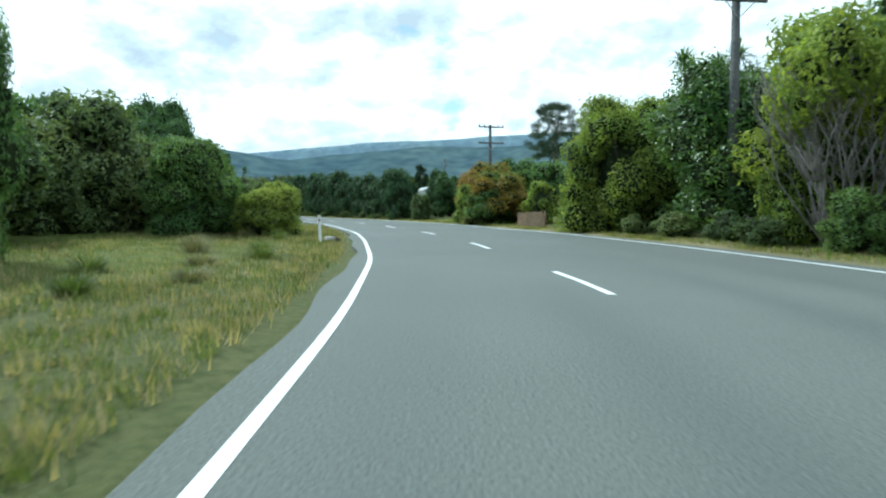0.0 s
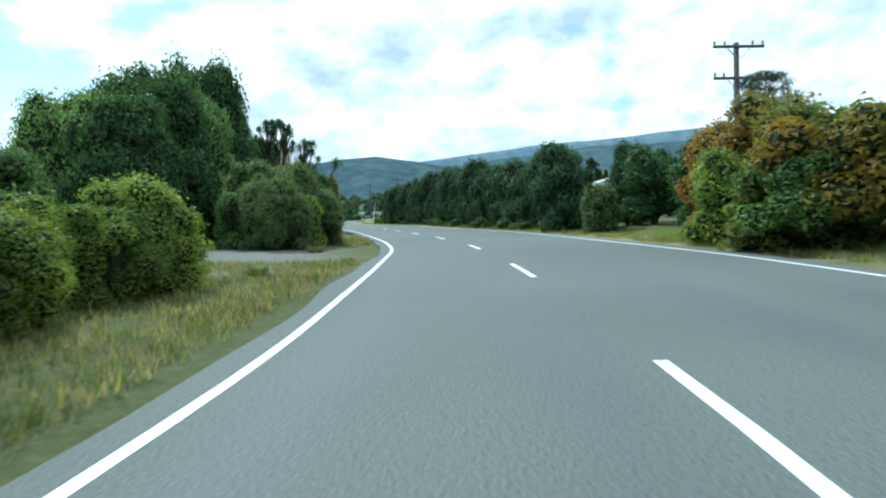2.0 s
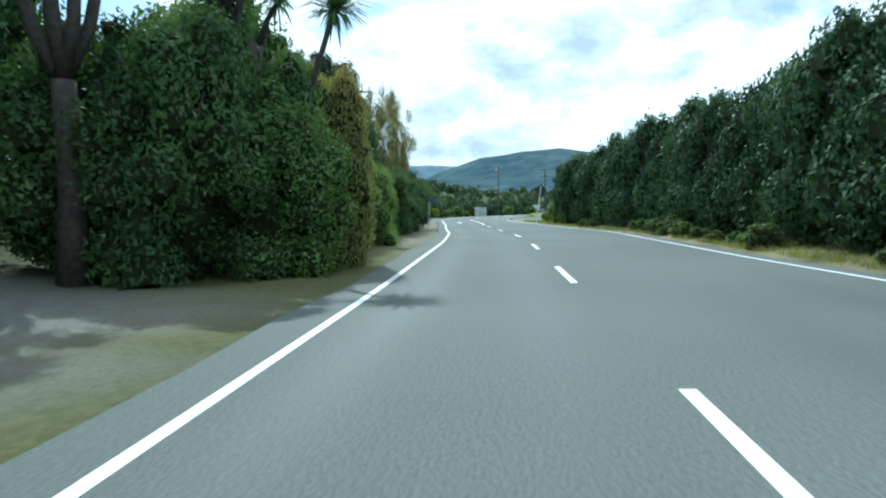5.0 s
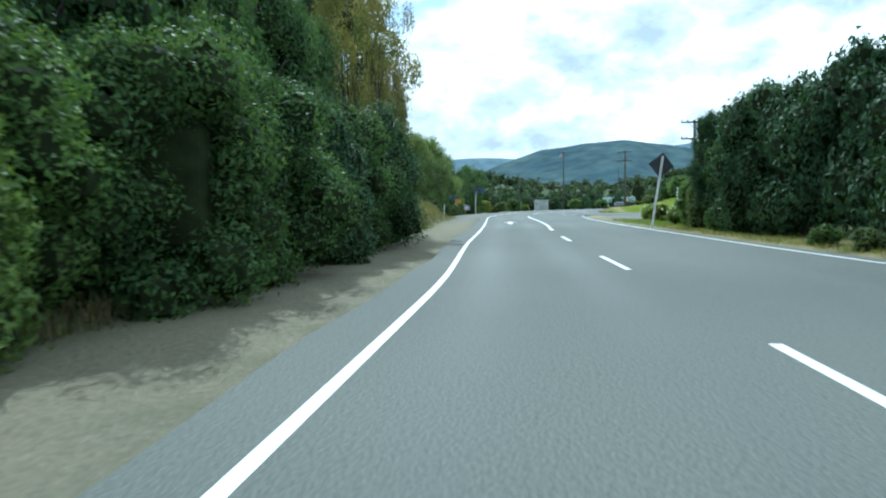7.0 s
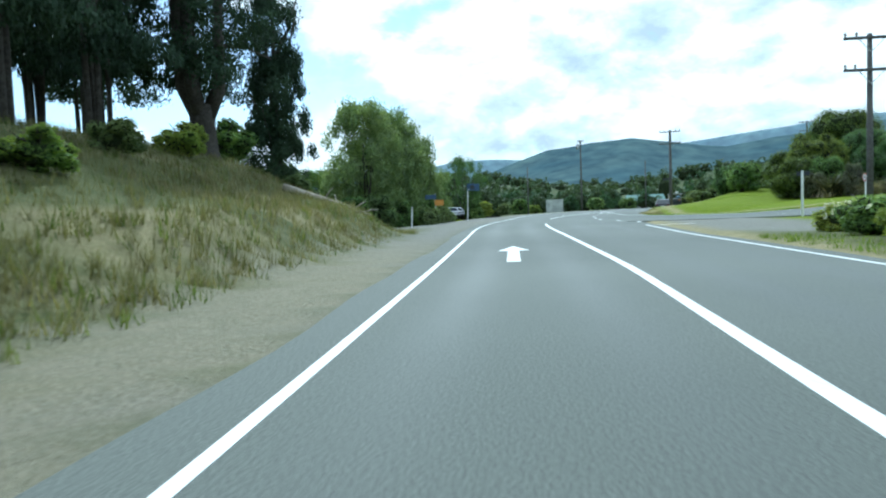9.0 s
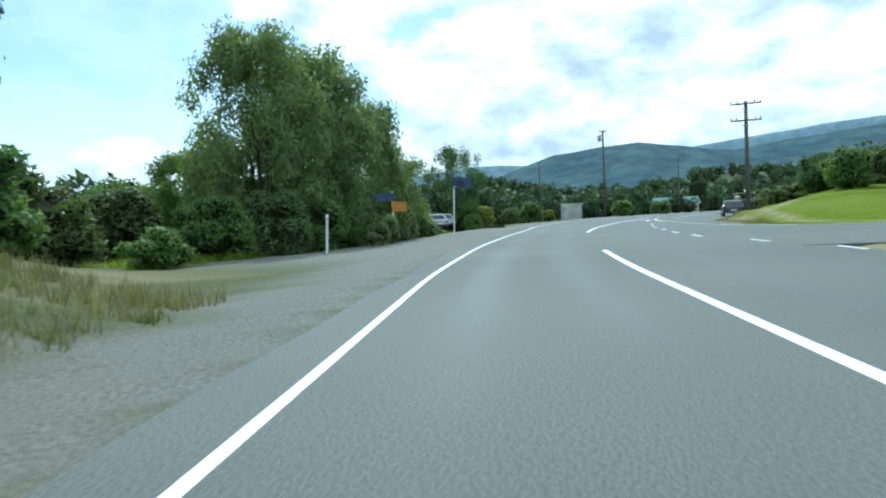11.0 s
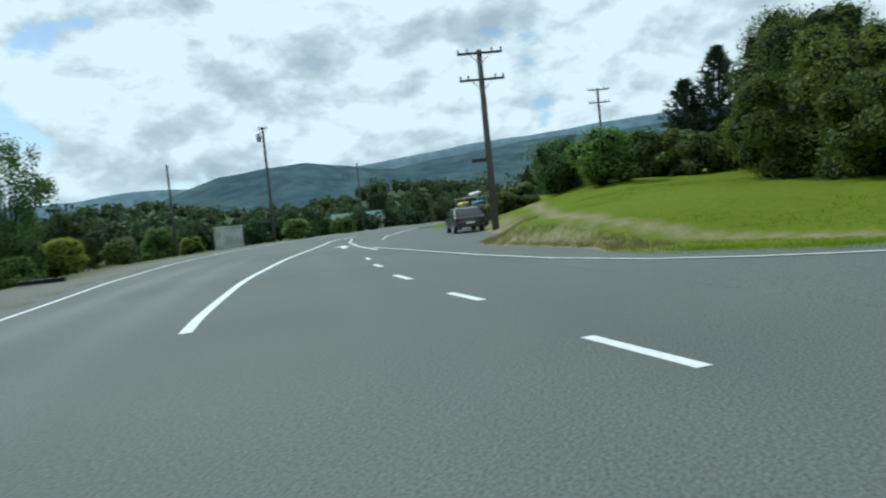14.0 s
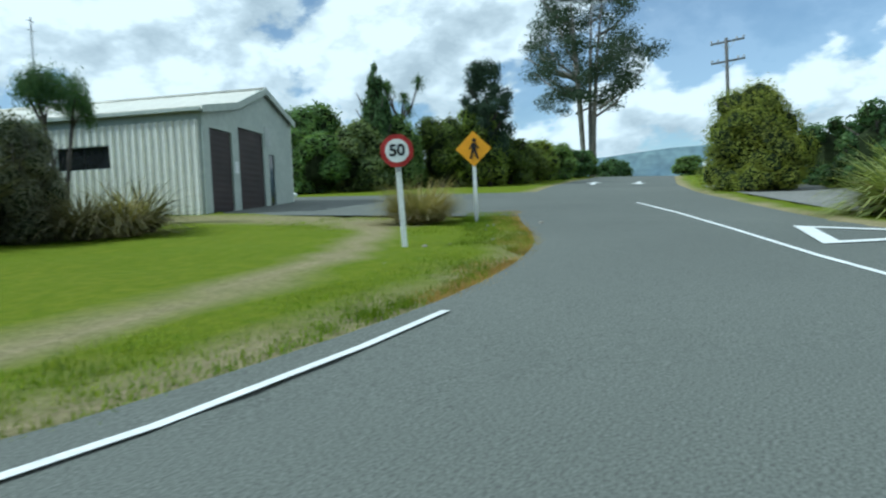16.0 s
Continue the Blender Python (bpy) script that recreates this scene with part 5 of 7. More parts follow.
for i, (x, y, w, h) in enumerate(((-73.6, 165.0, 1.6, 1.5), (-72.9, 163.6, 1.4, 1.2), (-74.6, 167.9, 1.5, 1.9))):
    plant("willow_scrub", x, y, w, h, "bush", "leaf_willow", i + 2, "low leafy scrub before the roadside board", "bush", group="scrub under the willows", **BROAD)
plant("half_bare_tree", -93.0, 200.5, 8.4, 9.3, "airy", "leaf_dark", 2, "small round tree with sparse dark leaves against the sky", "tree", 15000, 0.02, trunk="multi_dark", count=80, solid=0)

# the lawn by the junction, with its bushes
# sunlit lobes in olive leaves, shaded lobes in dark ones: light put into colour
plant("lawn_shrubbery", -46.2, 205.7, 10.0, 9.1, "bush", "leaf_lawnbush", 1, "large dense shrubbery on the lawn, leaves olive for its sunlit side", "bush", 42000, 0.015, count=100)
plant("lawn_shrubbery", -47.9, 204.4, 5.0, 6.6, "bush", "leaf_mid", 2, "large dense green shrubbery on the lawn", "bush", **NEAR)
plant("lawn_shrubbery", -43.6, 200.6, 7.4, 6.2, "bush", "leaf_dark", 3, "large dense green shrubbery on the lawn", "bush", **NEAR)
plant("lawn_shrubbery", -42.8, 195.4, 6.0, 4.3, "bush", "leaf_dark", 4, "shrubbery beside the shed, leaves dark green for its shaded side", "bush", **NEAR)
plant("round_shrub", -57.6, 209.5, 5.4, 4.6, "shrub", "leaf_mid", 2, "rounded silvery-green shrub at the lawn's end", "bush", **BROAD)
plant("round_shrub", -60.4, 214.0, 4.6, 4.6, "shrub", "leaf_dark", 3, "rounded dark shrub at the lawn's end", "bush", **BROAD)
for i, (x, y, w, h) in enumerate(((-54.5, 215, 5, 3.6), (-53.0, 214, 4.6, 3.4), (-56.5, 219, 5.5, 4.0), (-46.0, 216, 6, 5.0), (-51.2, 212.5, 4.4, 3.2), (-48.8, 211.5, 4.6, 3.4), (-63.5, 221, 4, 2.4), (-66.0, 214.0, 3, 1.6), (-65, 218, 3.6, 2.2), (-67.5, 226, 4, 2.6))):
    plant("hedge_bush", x, y, w, h, "bush", "leaf_lawnbush" if i % 2 else "leaf_olive", i, "clipped-looking green bush behind the lawn", "bush", group="bushes behind the lawn", **LIGHT)
def spire_conifer(x, y, h, r, seed, label):
    """A pointed conifer: whorls of upswept boughs with needle sprays, shorter towards the tip."""
    rnd = random.Random(seed)
    t = thing("lawn_conifer", pose(x, y, ground_at(x, y) - 0.05), label, "tree", "conifers behind the lawn")
    g = Geo()
    g.tube([(0, 0, 0), (0.02, 0, 0.5 * h), (0, 0.02, h)], [0.16, 0.09, 0.015], 8)
    needles = Geo()
    z = 0.10 * h
    while z < 0.99 * h:
        f = 1 - z / h
        reach = r * (f ** 0.85) * rnd.uniform(0.8, 1.15) + 0.05
        for k in range(9):
            a = rnd.uniform(0, 6.283)
            ln = reach * rnd.uniform(0.5, 1.15)
            d = Vector((math.cos(a), math.sin(a), 0))
            p0, p1, p2 = Vector((0, 0, z)), Vector((0, 0, z - 0.05 * ln)) + d * ln * 0.55, Vector((0, 0, z + 0.55 * ln)) + d * ln
            g.tube([p0, p1, p2], [0.025, 0.018, 0.006], 5)
            for q in range(int(20 + 46 * f)):
                u = rnd.uniform(0.1, 1.0)
                c = p0.lerp(p1, u * 2) if u < 0.5 else p1.lerp(p2, u * 2 - 1)
                v = Vector((rnd.gauss(0, 1), rnd.gauss(0, 1), rnd.gauss(0.3, 0.7))).normalized()
                w = v.cross(d).normalized() * 0.045
                n = rnd.uniform(0.18, 0.38)
                needles.add([c - w, c + w, c + (v + d * 0.8) * n], [(0, 1, 2)])
        z += 0.30 * (0.6 + 0.6 * f)
    part("trunk", g, "bark", t, smooth=True)
    part("crown", needles, "leaf_pine", t)


spire_conifer(-48.3, 217.2, 8.8, 3.6, 4, "dark pointed conifer rising behind the shrubbery")
spire_conifer(-50.8, 216.6, 6.7, 3.6, 9, "shorter dark pointed conifer rising behind the shrubbery")
plant("brown_shrub", -47.4, 189.2, 2.6, 2.5, "bush", "leaf_brown", 1, "scruffy brownish shrub before the shed wall", "bush", trunk="multi", leaves=17000, leaf=0.03, count=50)
plant("brown_shrub", -43.9, 188.9, 2.2, 2.2, "bush", "leaf_brown", 3, "scruffy brownish shrub before the shed wall", "bush", trunk="multi", leaves=17000, leaf=0.03, count=50)


def flax(x, y, mat, n, length, width, seed, label, spread=0.75, droop=0.8, name="flax_clump", base=0.3):
    t = thing(name, pose(x, y, ground_at(x, y) - 0.03, 0, 0, seed * 40), label, "flax" if "flax" in name else "grass clump")
    part("leaves", blades("leaves", mat, n, length, spread, width, seed, droop, base), mat, t)
    part("dead_leaves", blades("dead_leaves", "dead_leaf", max(12, n // 9), length * 0.75, min(1.25, spread + 0.25), width, seed + 50, 1.3, base * 1.1), "dead_leaf", t, "dry straw-coloured leaves hanging low")
    return t


flax(-46.0, 187.5, "leaf_flax_dark", 220, 3.2, 0.085, 1, "dark spiky flax clump with pale dead leaves below", 0.62, 0.7)
flax(-46.1, 187.0, "dry_grass", 60, 1.5, 0.08, 2, "dead straw-coloured flax leaves hanging to the ground", 0.9, 1.3)
flax(-45.5, 187.9, "leaf_flax_dark", 150, 2.4, 0.085, 7, "dark spiky flax clump with pale dead leaves below", 0.8, 0.7)
flax(-42.7, 185.9, "dry_grass", 520, 2.2, 0.022, 3, "drooping flax clump with dry straw-coloured leaves", 0.85, 1.45)
flax(-43.4, 186.3, "leaf_flax_dark", 260, 2.0, 0.04, 8, "low dull green flax clump before the shed wall", 0.8, 1.1)
flax(-41.6, 186.6, "leaf_flax_dark", 190, 1.9, 0.06, 4, "low dark flax clump before the shed wall", 1.0, 0.9)
flax(-33.2, 169.1, "leaf_flax", 1500, 2.6, 0.075, 5, "large pale yellow-green flax clump beside the side road", 1.1, 0.95, base=0.8)
flax(-37.3, 180.9, "dry_grass", 2200, 1.55, 0.016, 6, "tawny feathery tussock between the road signs", 0.95, 0.75, "tussock", 0.6)
plant("brown_shrub", -44.2, 187.2, 2.1, 2.9, "bush", "leaf_brown", 2, "upright scruffy brown-green shrub before the shed wall", "bush", trunk="multi", leaves=17000, leaf=0.03, count=50)
plant("lawn_shrubbery", -49.2, 191.4, 5.4, 4.1, "bush", "leaf_lawnbush", 5, "dark dense shrubbery at the lawn's edge", "bush", **NEAR)
plant("lawn_shrubbery", -46.6, 190.6, 4.2, 3.7, "bush", "leaf_mid", 6, "mid-green shrubbery with pale sunlit tips", "bush", **NEAR)
plant("lawn_shrubbery", -50.6, 197.5, 5.6, 5.0, "bush", "leaf_lawnbush", 7, "dark dense shrubbery at the lawn's edge", "bush", **NEAR)
plant("lawn_shrubbery", -48.0, 196.4, 7.0, 6.4, "bush", "leaf_lawnbush", 8, "large dense green shrubbery on the lawn", "bush", **NEAR)
for i, (x, y, s) in enumerate(((-40.6, 137.2, 1.0), (-41.8, 140.0, 1.1), (-40.2, 143.0, 1.2), (-39.0, 138.6, 1.3), (-42.8, 142.6, 0.8), (-38.4, 134.0, 0.95), (-37.4, 130.6, 0.9))):
    t = plant("low_garden_bush", x + 1.2, y, s * 2.2, s * 1.35, "shrub", "leaf_mid" if i % 2 else "leaf_yellow", i + 1, "low leafy bush with white flower heads on the junction's corner", "bush", group="low corner bushes", **BROAD)
    rf = np.random.default_rng(i)
    d = unit(np.abs(rf.normal(0, 1, (11, 3))) * np.array([1, 1, 0.8]) * rf.choice([-1, 1], (11, 3)) * np.array([1, 1, 1]))
    d[:, 2] = np.abs(d[:, 2])
    centres = d * np.array([0.9, 0.9, 0.62]) * s + np.array([0, 0, 0.62 * s])
    heads = np.repeat(centres, 7, axis=0) + rf.normal(0, 0.035, (77, 3))
    part("flowers", leaf_mesh("flowers", heads, np.repeat(d, 7, axis=0), 0.07, "flower_white", i, 1.2), "flower_white", t, "small heads of white flowers")
for i, (x, y, w, h) in enumerate(((-31.6, 121.0, 3.2, 4.0), (-31.0, 124.2, 3.6, 5.6), (-32.6, 128.4, 4.0, 5.0), (-30.4, 118.4, 3.6, 5.2), (-33.2, 131.6, 3.4, 3.2), (-29.6, 129.0, 5.0, 6.4))):
    plant("corner_tree", x, y, w, h, "bush", "leaf_conifer" if i % 2 else "leaf_dark", i, "dense dark tree at the end of the hedge", "tree", group="trees past the hedge", **BROAD)

# along the side road
plant("round_tree", -17.5, 173.8, 5.3, 5.1, "bush", "leaf_round", 2, "dense round yellow-green clipped tree", "tree", 36000, 0.022, count=110)
for i, (x, y, w, h) in enumerate(((-15.5, 168.5, 5, 4.2), (-20, 165.5, 5.5, 4.0), (-24.5, 163.0, 6, 4.4), (-11, 170.5, 4.6, 3.8), (-28, 160, 6, 4.6))):
    plant("garden_tree", x, y, w, h, "bush", "leaf_dark", i + 1, "dark green garden tree behind the round one", "tree", group="garden trees", **LIGHT)
plant("tall_gum_tree", 31.0, 195.4, 19.0, 24.5, "gum", "leaf_gum", 1, "very tall gum tree with many pale trunks and open crown", "tree", 42000, 0.012, trunk="gum", bark="bark_grey", count=110, solid=0, flat=0.42, blob=1.2)
plant("pine_tree", -6.0, 192.5, 5.2, 9.4, "airy", "leaf_pine", 2, "dark open pine rising above the bushes", "tree", 18000, 0.026, trunk="stem", count=80, solid=0, flat=0.6, blob=1.35)
plant("pine_tree", -3.0, 193.5, 4.4, 6.4, "cone", "leaf_pine", 1, "dark open pine rising above the bushes", "tree", 6000, 0.05, trunk="stem", count=50)
for i, (x, y, w, h, leaf) in enumerate(((-19.0, 199.0, 5, 4.2, "leaf_mid"), (-15.6, 197.5, 5, 4.6, "leaf_olive"), (-17.0, 202.0, 6, 5.6, "leaf_mid"), (-12.5, 196.5, 4.0, 5.2, "leaf_mid"), (-9.0, 195.0, 5.4, 5.4, "leaf_lawnbush"), (-5.4, 193.6, 5.6, 6.0, "leaf_yellow"), (-2.4, 192.4, 4.6, 4.2, "leaf_lawnbush"),
                                        (0.8, 192.2, 4.6, 3.4, "leaf_lawnbush"), (4.0, 192.4, 4.6, 3.8, "leaf_yellow"), (7.4, 191.8, 4.2, 3.4, "leaf_mid"), (16.5, 192.6, 4.2, 3.0, "leaf_dark"), (20.5, 193.4, 4.4, 3.0, "leaf_mid"), (25, 194.5, 4.4, 3.0, "leaf_dark"), (-8.0, 201, 6, 6.0, "leaf_dark"), (-13, 204, 7, 6.6, "leaf_mid"), (-23.0, 204.0, 6, 4.4, "leaf_mid"), (30, 183.4, 4, 2.6, "leaf_mid"), (58, 186.8, 6.5, 5.6, "leaf_dark"), (65, 188.6, 7, 6.0, "leaf_mid"), (52, 197.5, 7, 6, "leaf_dark"))):
    plant("bush_on_verge", x, y, w, h, "bush", leaf, i + 1, "leafy green bush along the side road", "bush", group="bushes along the side road", **BROAD)


def cabbage_tree(x, y, h, heads, seed, label, blades_each=130, slim=1.0):
    rnd = random.Random(seed)
    z = ground_at(x, y) - 0.05
    t = thing("cabbage_tree", pose(x, y, z), label, "tree")
    g = Geo()
    top = []
    g.tube([(0, 0, 0), (0.05, 0, h * 0.3), (0.0, 0.05, h * 0.55)], [0.17 * slim, 0.13 * slim, 0.11 * slim], 8)
    for i in range(heads):
        a = 6.283 * i / heads + rnd.uniform(-0.3, 0.3)
        r = rnd.uniform(0.10, 0.24) * h
        q = Vector((r * math.cos(a), r * math.sin(a), h * rnd.uniform(0.66, 0.93)))
        g.tube([(0, 0.05, h * 0.54), (q.x * 0.55, q.y * 0.55, h * 0.66), q], [0.09 * slim, 0.07 * slim, 0.05 * slim], 6)
        top.append(q)
    part("trunk", g, "bark", t, smooth=True)
    for i, q in enumerate(top):
        g = Geo()
        for k in range(blades_each):
            d = unit(np.array([[rnd.gauss(0, 1), rnd.gauss(0, 1), rnd.gauss(0.15, 0.8)]]))[0]
            d = Vector(d)
            s = d.cross(Vector((0, 0, 1))).normalized() * 0.025 * slim
            ln = rnd.uniform(0.5, 1.0) * min(1.0, h / 6) * (0.55 + 0.45 * slim)
            mid = q + d * ln * 0.55 + Vector((0, 0, 0.05))
            tip = q + d * ln - Vector((0, 0, 0.16 * ln))
            g.add([q - s * 0.6, q + s * 0.6, mid + s, mid - s, tip], [(0, 1, 2, 3), (3, 2, 4)])
        part("leaf_head", g, "leaf_dark", t)
    return t


def domed_cabbage_tree(x, y, h, r, heads, seed, label):
    """An old tree: one stout trunk that forks again and again into a dome of spiky heads."""
    rnd = random.Random(seed)
    t = thing("cabbage_tree", pose(x, y, ground_at(x, y) - 0.05), label, "tree")
    g = Geo()
    fork = Vector((0, 0, 0.42 * h))
    g.tube([(0, 0, -0.05), (0.06, 0.03, 0.2 * h), fork], [0.30, 0.24, 0.21], 10)
    limbs = []
    for k in range(6):
        a = 6.283 * k / 6 + rnd.uniform(-0.25, 0.25)
        q = Vector((0.45 * r * math.cos(a), 0.45 * r * math.sin(a), 0.66 * h + rnd.uniform(-0.2, 0.3)))
        g.tube([fork, fork.lerp(q, 0.5) + Vector((0.1 * math.cos(a), 0.1 * math.sin(a), -0.12)), q], [0.14, 0.12, 0.10], 7)
        limbs.append(q)
    tops = []
    for k in range(heads):
        u = (k + 0.5) / heads
        a = k * 2.39996 + rnd.uniform(-0.2, 0.2)
        d = r * math.sqrt(u) * rnd.uniform(0.9, 1.05)
        q = Vector((d * math.cos(a), d * math.sin(a), h * (0.93 - 0.22 * u * u) + rnd.uniform(-0.25, 0.2)))
        p0 = min(limbs, key=lambda w: (w - q).length)
        g.tube([p0, p0.lerp(q, 0.5) + Vector((0, 0, 0.12)), q], [0.08, 0.06, 0.05], 6)
        tops.append(q)
    part("trunk", g, "bark", t, smooth=True)
    for q in tops:
        g = Geo()
        for k in range(130):
            d = Vector((rnd.gauss(0, 1), rnd.gauss(0, 1), rnd.gauss(0.55, 0.7))).normalized()
            w = d.cross(Vector((0, 0, 1))).normalized() * 0.022
            ln = rnd.uniform(0.35, 0.66)
            mid = q + d * ln * 0.55 + Vector((0, 0, 0.04))
            tip = q + d * ln - Vector((0, 0, 0.2 * ln))
            g.add([q - w * 0.6, q + w * 0.6, mid + w, mid - w, tip], [(0, 1, 2, 3), (3, 2, 4)])
        part("leaf_head", g, "leaf_dark", t)
    return t


plant("tufted_tree", -41.4, 190.0, 2.2, 4.7, "topknot", "leaf_dark", 1, "small twin-stemmed tree with one bushy grey-green head", "tree", 11000, 0.04, trunk="twin", bark="bark", count=60, solid=0, long=5.0, turn=146, blob=1.25)
cabbage_tree(-11.6, 196.6, 8.6, 5, 2, "tall cabbage tree with tufted heads above the bushes")
plant("verge_conifer", -13.6, 197.4, 4.6, 8.8, "cone", "leaf_dark", 4, "dark pointed tree rising out of the green bushes", "tree", 15000, 0.03, count=90)
domed_cabbage_tree(-25.2, 73.9, 8.6, 1.55, 26, 3, "big domed cabbage tree with dozens of tufted heads on forking limbs")
domed_cabbage_tree(-24.3, 77.3, 7.6, 0.85, 9, 4, "smaller domed cabbage tree with tufted heads")
cabbage_tree(-23.5, 77.8, 6.2, 2, 5, "thin cabbage tree with two small tufted heads")
plant("tawny_bush", -23.5, 79.2, 2.3, 4.7, "bush", "leaf_tawny", 2, "upright tawny yellow-green bush at the end of the trees", "bush", **NEAR)
cabbage_tree(10.9, 28.4, 7.8, 7, 6, "cabbage tree rising behind the roadside bushes")


# ---------------------------------------------------------------- power poles
def power_pole(x, y, h, yaw, label, arms=2, lean=0.0, radius=0.17, spacing=1.4, wide=2.4):
    t = thing("power_pole", pose(x, y, ground_at(x, y) - 0.1, 0, lean, yaw), label, "power pole", "power poles")
    g = Geo()
    g.tube([(0, 0, 0), (0, 0, h * 0.5), (0, 0, h)], [radius, radius * 0.86, radius * 0.7], 12)
    part("pole", g, "pole_wood", t, smooth=True)
    for i in range(arms):
        z = h - 0.22 - i * spacing
        g = Geo()
        g.box(-wide / 2, -radius - 0.11, z - 0.06, wide / 2, -radius + 0.01, z + 0.06)
        arm = bevelled(part("crossarm", g, "pole_wood", t), 0.012)
        g = Geo()
        for s in (-1, 1):
            g.tube([(s * 0.55, -radius - 0.04, z - 0.05), (0, -radius + 0.03, z - 0.6)], [0.018, 0.018], 6)
        part("brace", g, "steel", t)
        for s in (-0.95, -0.55, 0.55, 0.95) if i == 0 else (-0.95, -0.6, 0.6, 0.95):
            g = Geo()
            g.tube([(s * wide / 2, -radius - 0.05, z + 0.06), (s * wide / 2, -radius - 0.05, z + 0.12), (s * wide / 2, -radius - 0.05, z + 0.2), (s * wide / 2, -radius - 0.05, z + 0.26)], [0.02, 0.055, 0.06, 0.03], 8)
            part("insulator", g, "ceramic", arm)
    return t


power_pole(10.2, 24.4, 8.4, 10, "dark wooden power pole standing among roadside bushes", 1, wide=2.0, radius=0.2)
power_pole(4.2, 61.5, 8.2, 20, "weathered wooden power pole with two crossarms", 2)
power_pole(-41.3, 153.6, 8.4, 30, "weathered wooden power pole with two crossarms on the lawn", 2, radius=0.15)
roadside_pole = power_pole(-64.2, 201.8, 9.8, 12, "weathered wooden power pole with two crossarms on the bank", 2, radius=0.2)
g = Geo()
g.box(-0.95, -0.08, 3.85, -0.14, -0.04, 4.05)
part("name_plate", g, "sign_back", roadside_pole)
power_pole(-54.4, 243.6, 10.8, 15, "weathered wooden power pole with two crossarms", 2)
t = power_pole(-93.6, 243.6, 14.0, 25, "tall wooden power pole with a short crossarm and a transformer can", 1, radius=0.2, wide=1.0)
g = Geo()
g.tube([(-0.55, -0.1, 12.3), (-0.55, -0.1, 12.35), (-0.55, -0.1, 13.2), (-0.55, -0.1, 13.3)], [0.22, 0.28, 0.28, 0.16], 12)
part("transformer", g, "steel", t, "grey transformer can near the top", smooth=True)
g = Geo()
g.box(-0.6, -0.06, 12.7, 0.0, 0.06, 12.82)
part("bracket", g, "steel", t)
power_pole(-93.0, 220.0, 8.0, 25, "plain weathered wooden power pole", 0, radius=0.12)
power_pole(-89.3, 269, 11, 25, "plain weathered wooden power pole", 0, radius=0.14)
power_pole(0.5, 176.4, 10.3, 75, "grey wooden power pole with two crossarms beside the side road", 2, radius=0.16)
power_pole(56.2, 178.0, 11.5, 75, "grey wooden power pole with two crossarms beside the side road", 2, radius=0.16)


# ---------------------------------------------------------------- road signs and posts
def sign_post(g, x, y, h, w=0.09):
    g.box(x - w / 2, y - w / 2, 0, x + w / 2, y + w / 2, h)


def facing(x, y, tx, ty, lean=0.0):
    """Stands on the ground with its front (-y) turned towards (tx, ty)."""
    return pose(x, y, ground_at(x, y) - 0.05, 0, lean, math.degrees(math.atan2(ty - y, tx - x)) + 90)


def disc(r, y0, y1, z, n=28, x=0.0):
    g = Geo()
    g.tube([(x, y0, z), (x, y1, z)], [r, r], n)
    return g


def text_part(body, size, z, y, mat, parent):
    cu = bpy.data.curves.new("numerals", "FONT")
    cu.body, cu.size, cu.align_x, cu.align_y, cu.extrude = body, size, "CENTER", "CENTER", 0.002
    cu.offset = 0.008
    tmp = new("numerals_curve", cu)
    dg = bpy.context.evaluated_depsgraph_get()
    me2 = bpy.data.meshes.new_from_object(tmp.evaluated_get(dg))
    bpy.data.objects.remove(tmp)
    me2.transform(pose(0, y, z, 90, 0, 0))
    me2.materials.clear()
    me2.materials.append(M[mat])
    ob = new("numerals", me2)
    ob.parent = parent
    return ob


t = tagged(thing("speed_sign", facing(-42.8, 178.13, -58, 168, -2), "red and white round speed sign reading 50 on a white post", "road sign"))
g = Geo()
sign_post(g, 0, 0.06, 1.6, 0.1)
part("post", g, "paint_white", t)
g = Geo()
g.prism([(0.315 * math.cos(a), 0.315 * math.sin(a)) for a in [math.pi / 8 + k * math.pi / 4 for k in range(8)]], -0.012, 0.0, pose(0, 0, 1.83, 90))
part("backing_plate", g, "sign_red", t)
part("red_ring", disc(0.30, -0.006, -0.012, 1.83, 40), "sign_red", t)
part("white_face", disc(0.215, -0.010, -0.018, 1.83, 40), "paint_white", t)
text_part("50", 0.29, 1.83, -0.022, "black", t)
g = Geo()
g.box(-0.03, 0.0, 1.45, 0.03, 0.02, 2.1)
part("bracket", g, "steel", t)

t = thing("crossing_sign", facing(-36.7, 179.5, -56, 170, 0), "yellow diamond walking-figure warning sign on a white post", "road sign")
g = Geo()
sign_post(g, 0, 0.06, 1.7, 0.1)
part("post", g, "paint_white", t)
g = Geo()
g.prism([(0.48, 0), (0, 0.48), (-0.48, 0), (0, -0.48)], -0.012, 0.0, pose(0, 0, 1.98, 90))
part("diamond", g, "sign_yellow", t)
g = Geo()
m0 = pose(0, -0.016, 1.98, 90)
g.prism([(0.055 * math.cos(a) + 0.02, 0.055 * math.sin(a) + 0.23) for a in [k * math.pi / 6 for k in range(12)]], 0, 0.006, m0)
g.prism([(-0.05, 0.16), (0.07, 0.16), (0.06, -0.03), (-0.05, -0.03)], 0, 0.006, m0)
g.prism([(-0.05, -0.03), (0.01, -0.03), (-0.06, -0.27), (-0.12, -0.27)], 0, 0.006, m0)
g.prism([(0.0, -0.03), (0.06, -0.03), (0.13, -0.27), (0.07, -0.27)], 0, 0.006, m0)
g.prism([(0.06, 0.15), (0.15, 0.02), (0.12, 0.0), (0.04, 0.10)], 0, 0.006, m0)
